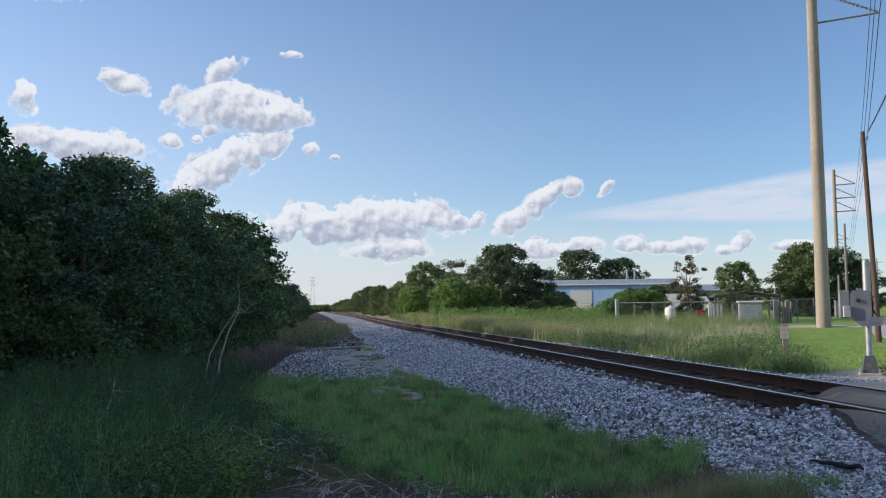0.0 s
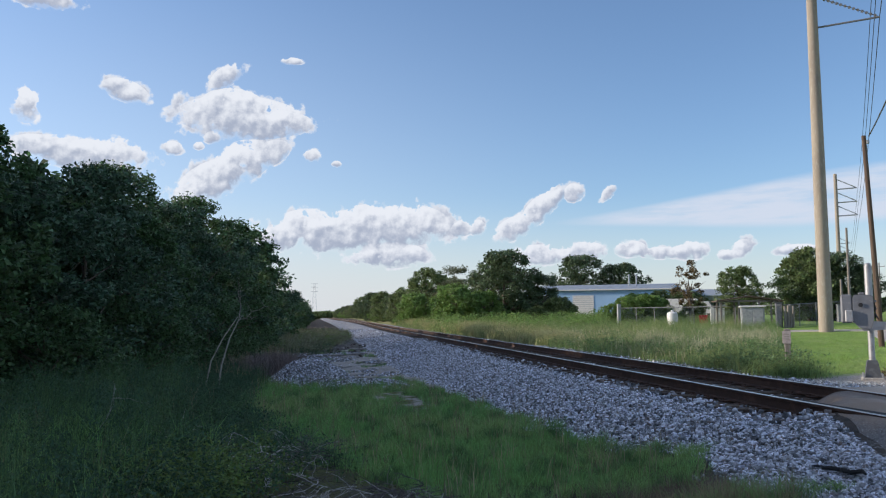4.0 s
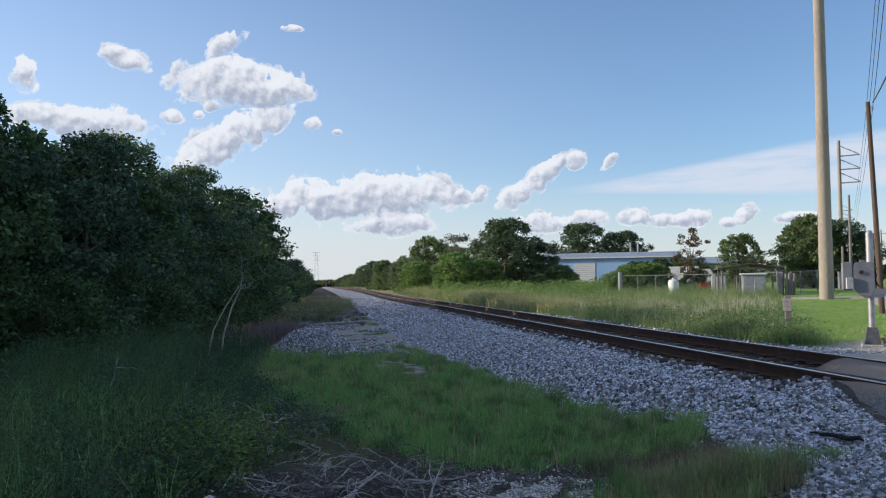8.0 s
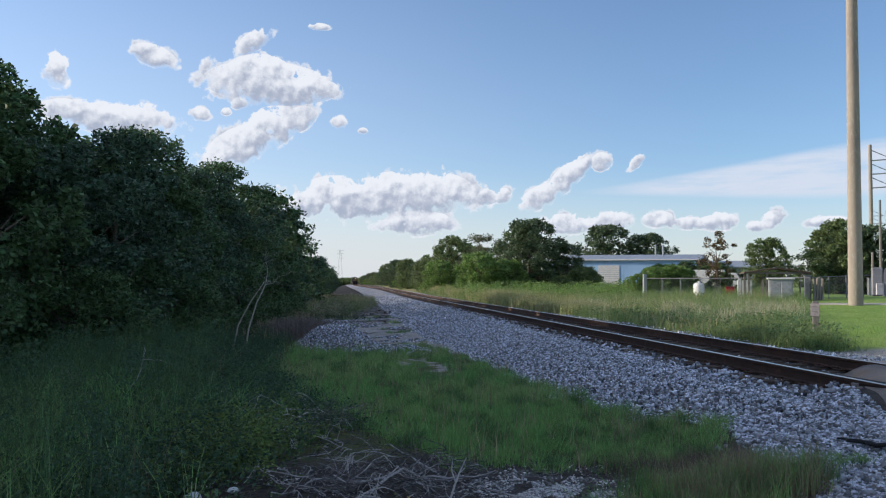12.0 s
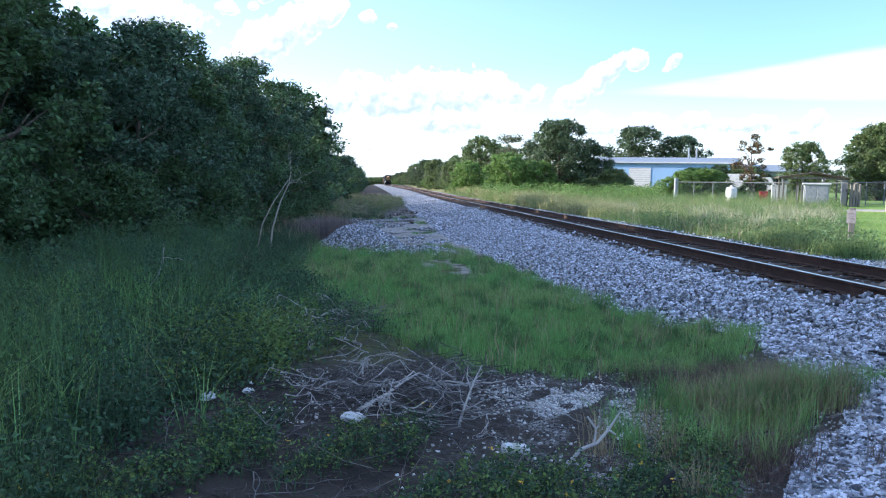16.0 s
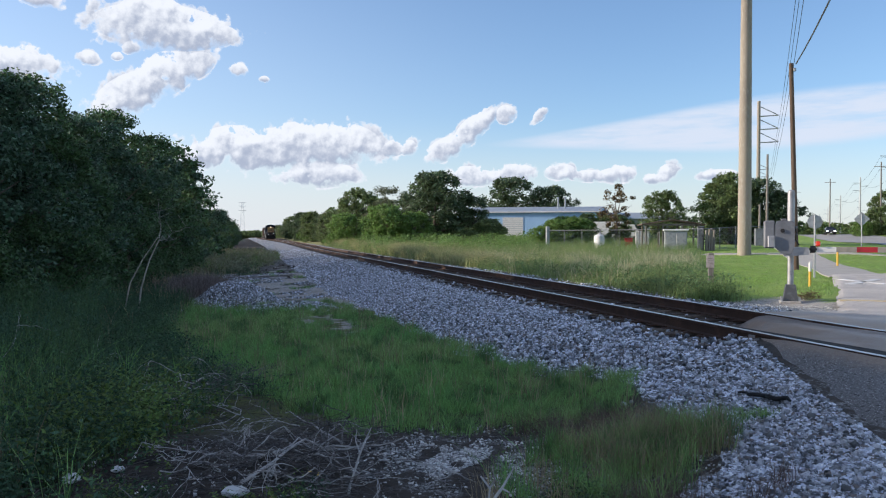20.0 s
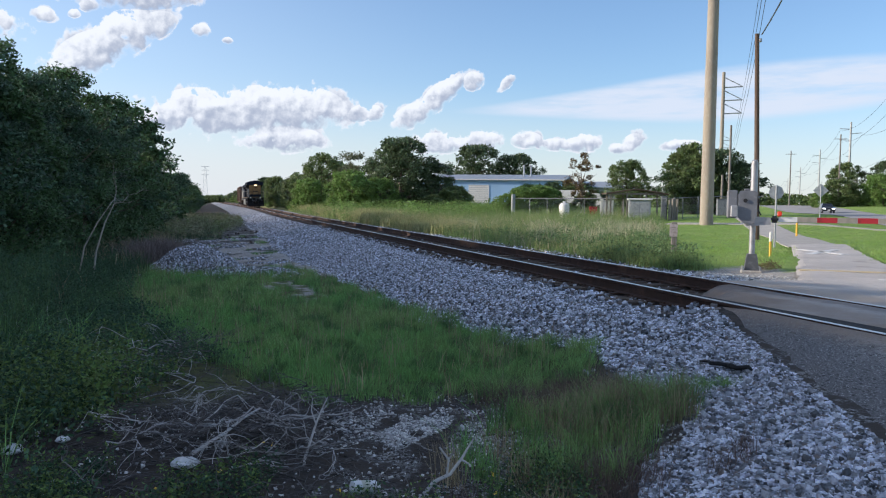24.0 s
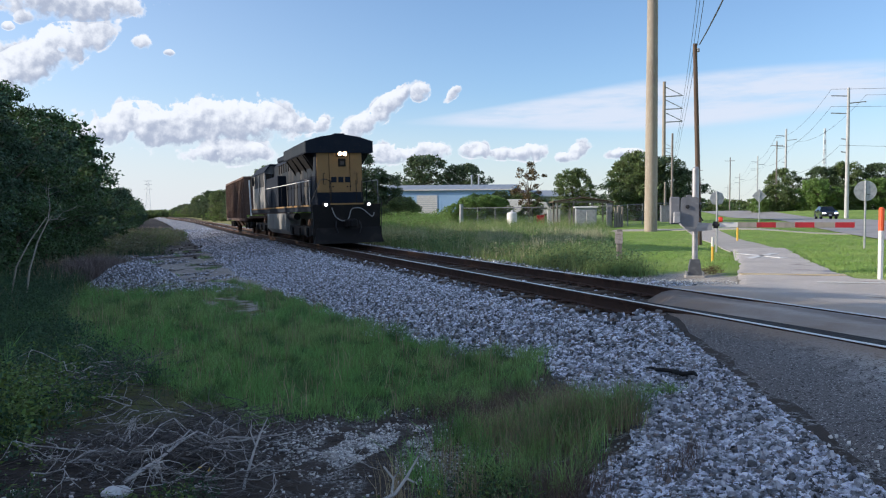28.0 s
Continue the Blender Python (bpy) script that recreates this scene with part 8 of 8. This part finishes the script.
    part("band", Geo().tube([(-0.03, 0, 0), (0.02, 0, 0)], 0.0408, 18), PLASTIC_PALE, can, "faded pale label")
    st = thing("charred_stump", pose(1.62, 4.12, gz(1.62, 4.12) - 0.03, 0, 12, 30), "black charred wooden stake in the weeds", "stake")
    part("stake", Geo().tube([(0, 0, 0), (0.0, 0, 0.12), (0.03, 0, 0.21), (0.06, 0, 0.26)], [0.035, 0.038, 0.03, 0.01], 7), CHARRED, st)
    part("splinter", Geo().tube([(-0.01, 0.02, 0.08), (0.10, 0.03, 0.22)], [0.03, 0.006], 5), CHARRED, st)
    pts = []
    for k in range(9):
        t = k / 8
        x, y = 4.47 + 0.10 * t, 6.70 - 0.62 * t
        pts.append((x + 0.03 * math.sin(k * 2), y, gz(x, y) + 0.055 + 0.01 * math.sin(k * 3)))
    solid("charred_stick", Geo().tube(pts, [0.008, 0.013, 0.018, 0.02, 0.02, 0.023, 0.022, 0.02, 0.010], 7), CHARRED, "long black stick lying on the gravel", "stick", smooth=True)
    for x, y, s in ((-1.25, 6.35, 0.07), (-0.95, 6.45, 0.05)):
        bm = bmesh.new()
        bmesh.ops.create_icosphere(bm, subdivisions=2, radius=s)
        for v in bm.verts:
            v.co *= 1 + 0.4 * noise.noise(v.co * 20 + Vector((x, y, 0)))
            v.co.z *= 0.5
        me = bpy.data.meshes.new("paper_scrap")
        bm.to_mesh(me)
        bm.free()
        me.materials.append(PLASTIC_WHITE)
        solid("paper_scrap", me, PLASTIC_WHITE, "crumpled white paper scrap in the weeds", "litter", m=pose(x, y, gz(x, y) + 0.03, 0, 0, 50))


def build_sapling():
    gen = np.random.default_rng(70)
    x, y = -2.4, 18.5
    z = float(ground_z(np.array(x), np.array(y)))
    ob = thing("sapling", pose(x, y, z - 0.03), "slender bare pale sapling with a forked trunk", "tree")
    part("trunk", Geo().tube([(0, 0, 0), (0.08, 0, 0.7), (0.25, 0, 1.3), (0.45, 0.05, 1.75)], [0.022, 0.019, 0.015, 0.010], 8), BARK_PALE, ob, smooth=True)
    part("trunk", Geo().tube([(-0.3, 0, 0), (-0.15, 0, 0.8), (0.1, 0, 1.3), (0.42, 0.05, 1.8)], [0.017, 0.016, 0.013, 0.009], 8), BARK_PALE, ob, smooth=True)
    for tip, r in (((0.5, 0.1, 2.5), 0.007), ((1.15, 0, 2.05), 0.008), ((0.85, 0.2, 1.8), 0.006), ((0.4, -0.1, 2.7), 0.005)):
        g = Geo()
        a, b = Vector((0.45, 0.05, 1.75)), Vector(tip)
        pts = [a.lerp(b, k / 5) + Vector(gen.normal(0, 0.03, 3).tolist()) for k in range(6)]
        g.tube(pts, [r * (1 - 0.12 * k) for k in range(6)], 6)
        for k in range(3):
            c = pts[2 + k]
            g.tube([c, c + Vector((gen.normal(0, 0.2), gen.normal(0, 0.1), gen.uniform(0.05, 0.3)))], [r * 0.5, r * 0.2], 4)
        part("limb", g, BARK_PALE, ob)


def build_loose_stones():
    gen = np.random.default_rng(80)
    bed = thing("gravel_bank", pose(0, 0, 0), "bank of loose grey gravel stones by the path", "gravel", kind="structure")
    kinds = []
    for v in stone_verts(9, 0.036, 0.064, gen):
        kinds.append(faces_mesh("stone", v, STONE_TRIS, STONE_ONE))
    n = 0
    while n < 300:
        x, y = gen.uniform(2.9, 5.0), gen.uniform(3.0, 7.5)
        if x < 3.0 + 0.12 * (y - 4) + gen.random() * 0.4 or bool(in_path(np.array(x + 0.05), np.array(y))):
            continue
        o = new("stone", kinds[n % 9])
        o.parent = bed
        o.matrix_basis = pose(x, y, float(ground_z(np.array(x), np.array(y))) + 0.012, gen.uniform(-25, 25), gen.uniform(-25, 25), gen.uniform(0, 360))
        n += 1


build_stones()
build_left_trees()
build_right_trees()
build_far_woods()
build_grass()
build_poles()
build_signal()
build_signs()
build_fence()
build_yard()
build_buildings()
LOCO = build_locomotive()
HOPPER = build_hopper()
CAR = build_car()
build_sapling()
build_litter()
build_ties()
build_loose_stones()


# ---------------------------------------------------------------- what moves
TRAIN_END, TRAIN_SPEED = 29.9, 26.3
CAR_END, CAR_WAY, CAR_SPEED = (73.7, 72.6), (0.507, 0.862), 8.3


def motions():
    def on_track(t, back):
        y = TRAIN_END + TRAIN_SPEED * (28 - t) + back
        x0, x1 = float(bend(y + 3)), float(bend(y + 18))
        return pose(TRACK + x0, y, 0.017 + float(rise(y)), 0, -1.3, math.degrees(math.atan2(x0 - x1, 15.0)))

    times = [0, 6, 12, 18, 20, 22, 23, 24, 24.5, 25, 25.5, 26, 26.5, 27, 28]
    walk(LOCO, [(t, on_track(t, 0.0)) for t in times])
    walk(HOPPER, [(t, on_track(t, 22.9)) for t in times])
    turn = math.degrees(math.atan2(-CAR_WAY[0], CAR_WAY[1]))
    keys = []
    for t in (0, 4, 8, 12, 16, 20, 24, 28):
        s = CAR_SPEED * (28 - t)
        x, y = CAR_END[0] + CAR_WAY[0] * s, CAR_END[1] + CAR_WAY[1] * s
        keys.append((t, pose(x, y, float(base_z(x, y)) + 0.09, 0, 0, turn - 4.0)))
    walk(CAR, keys)


motions()
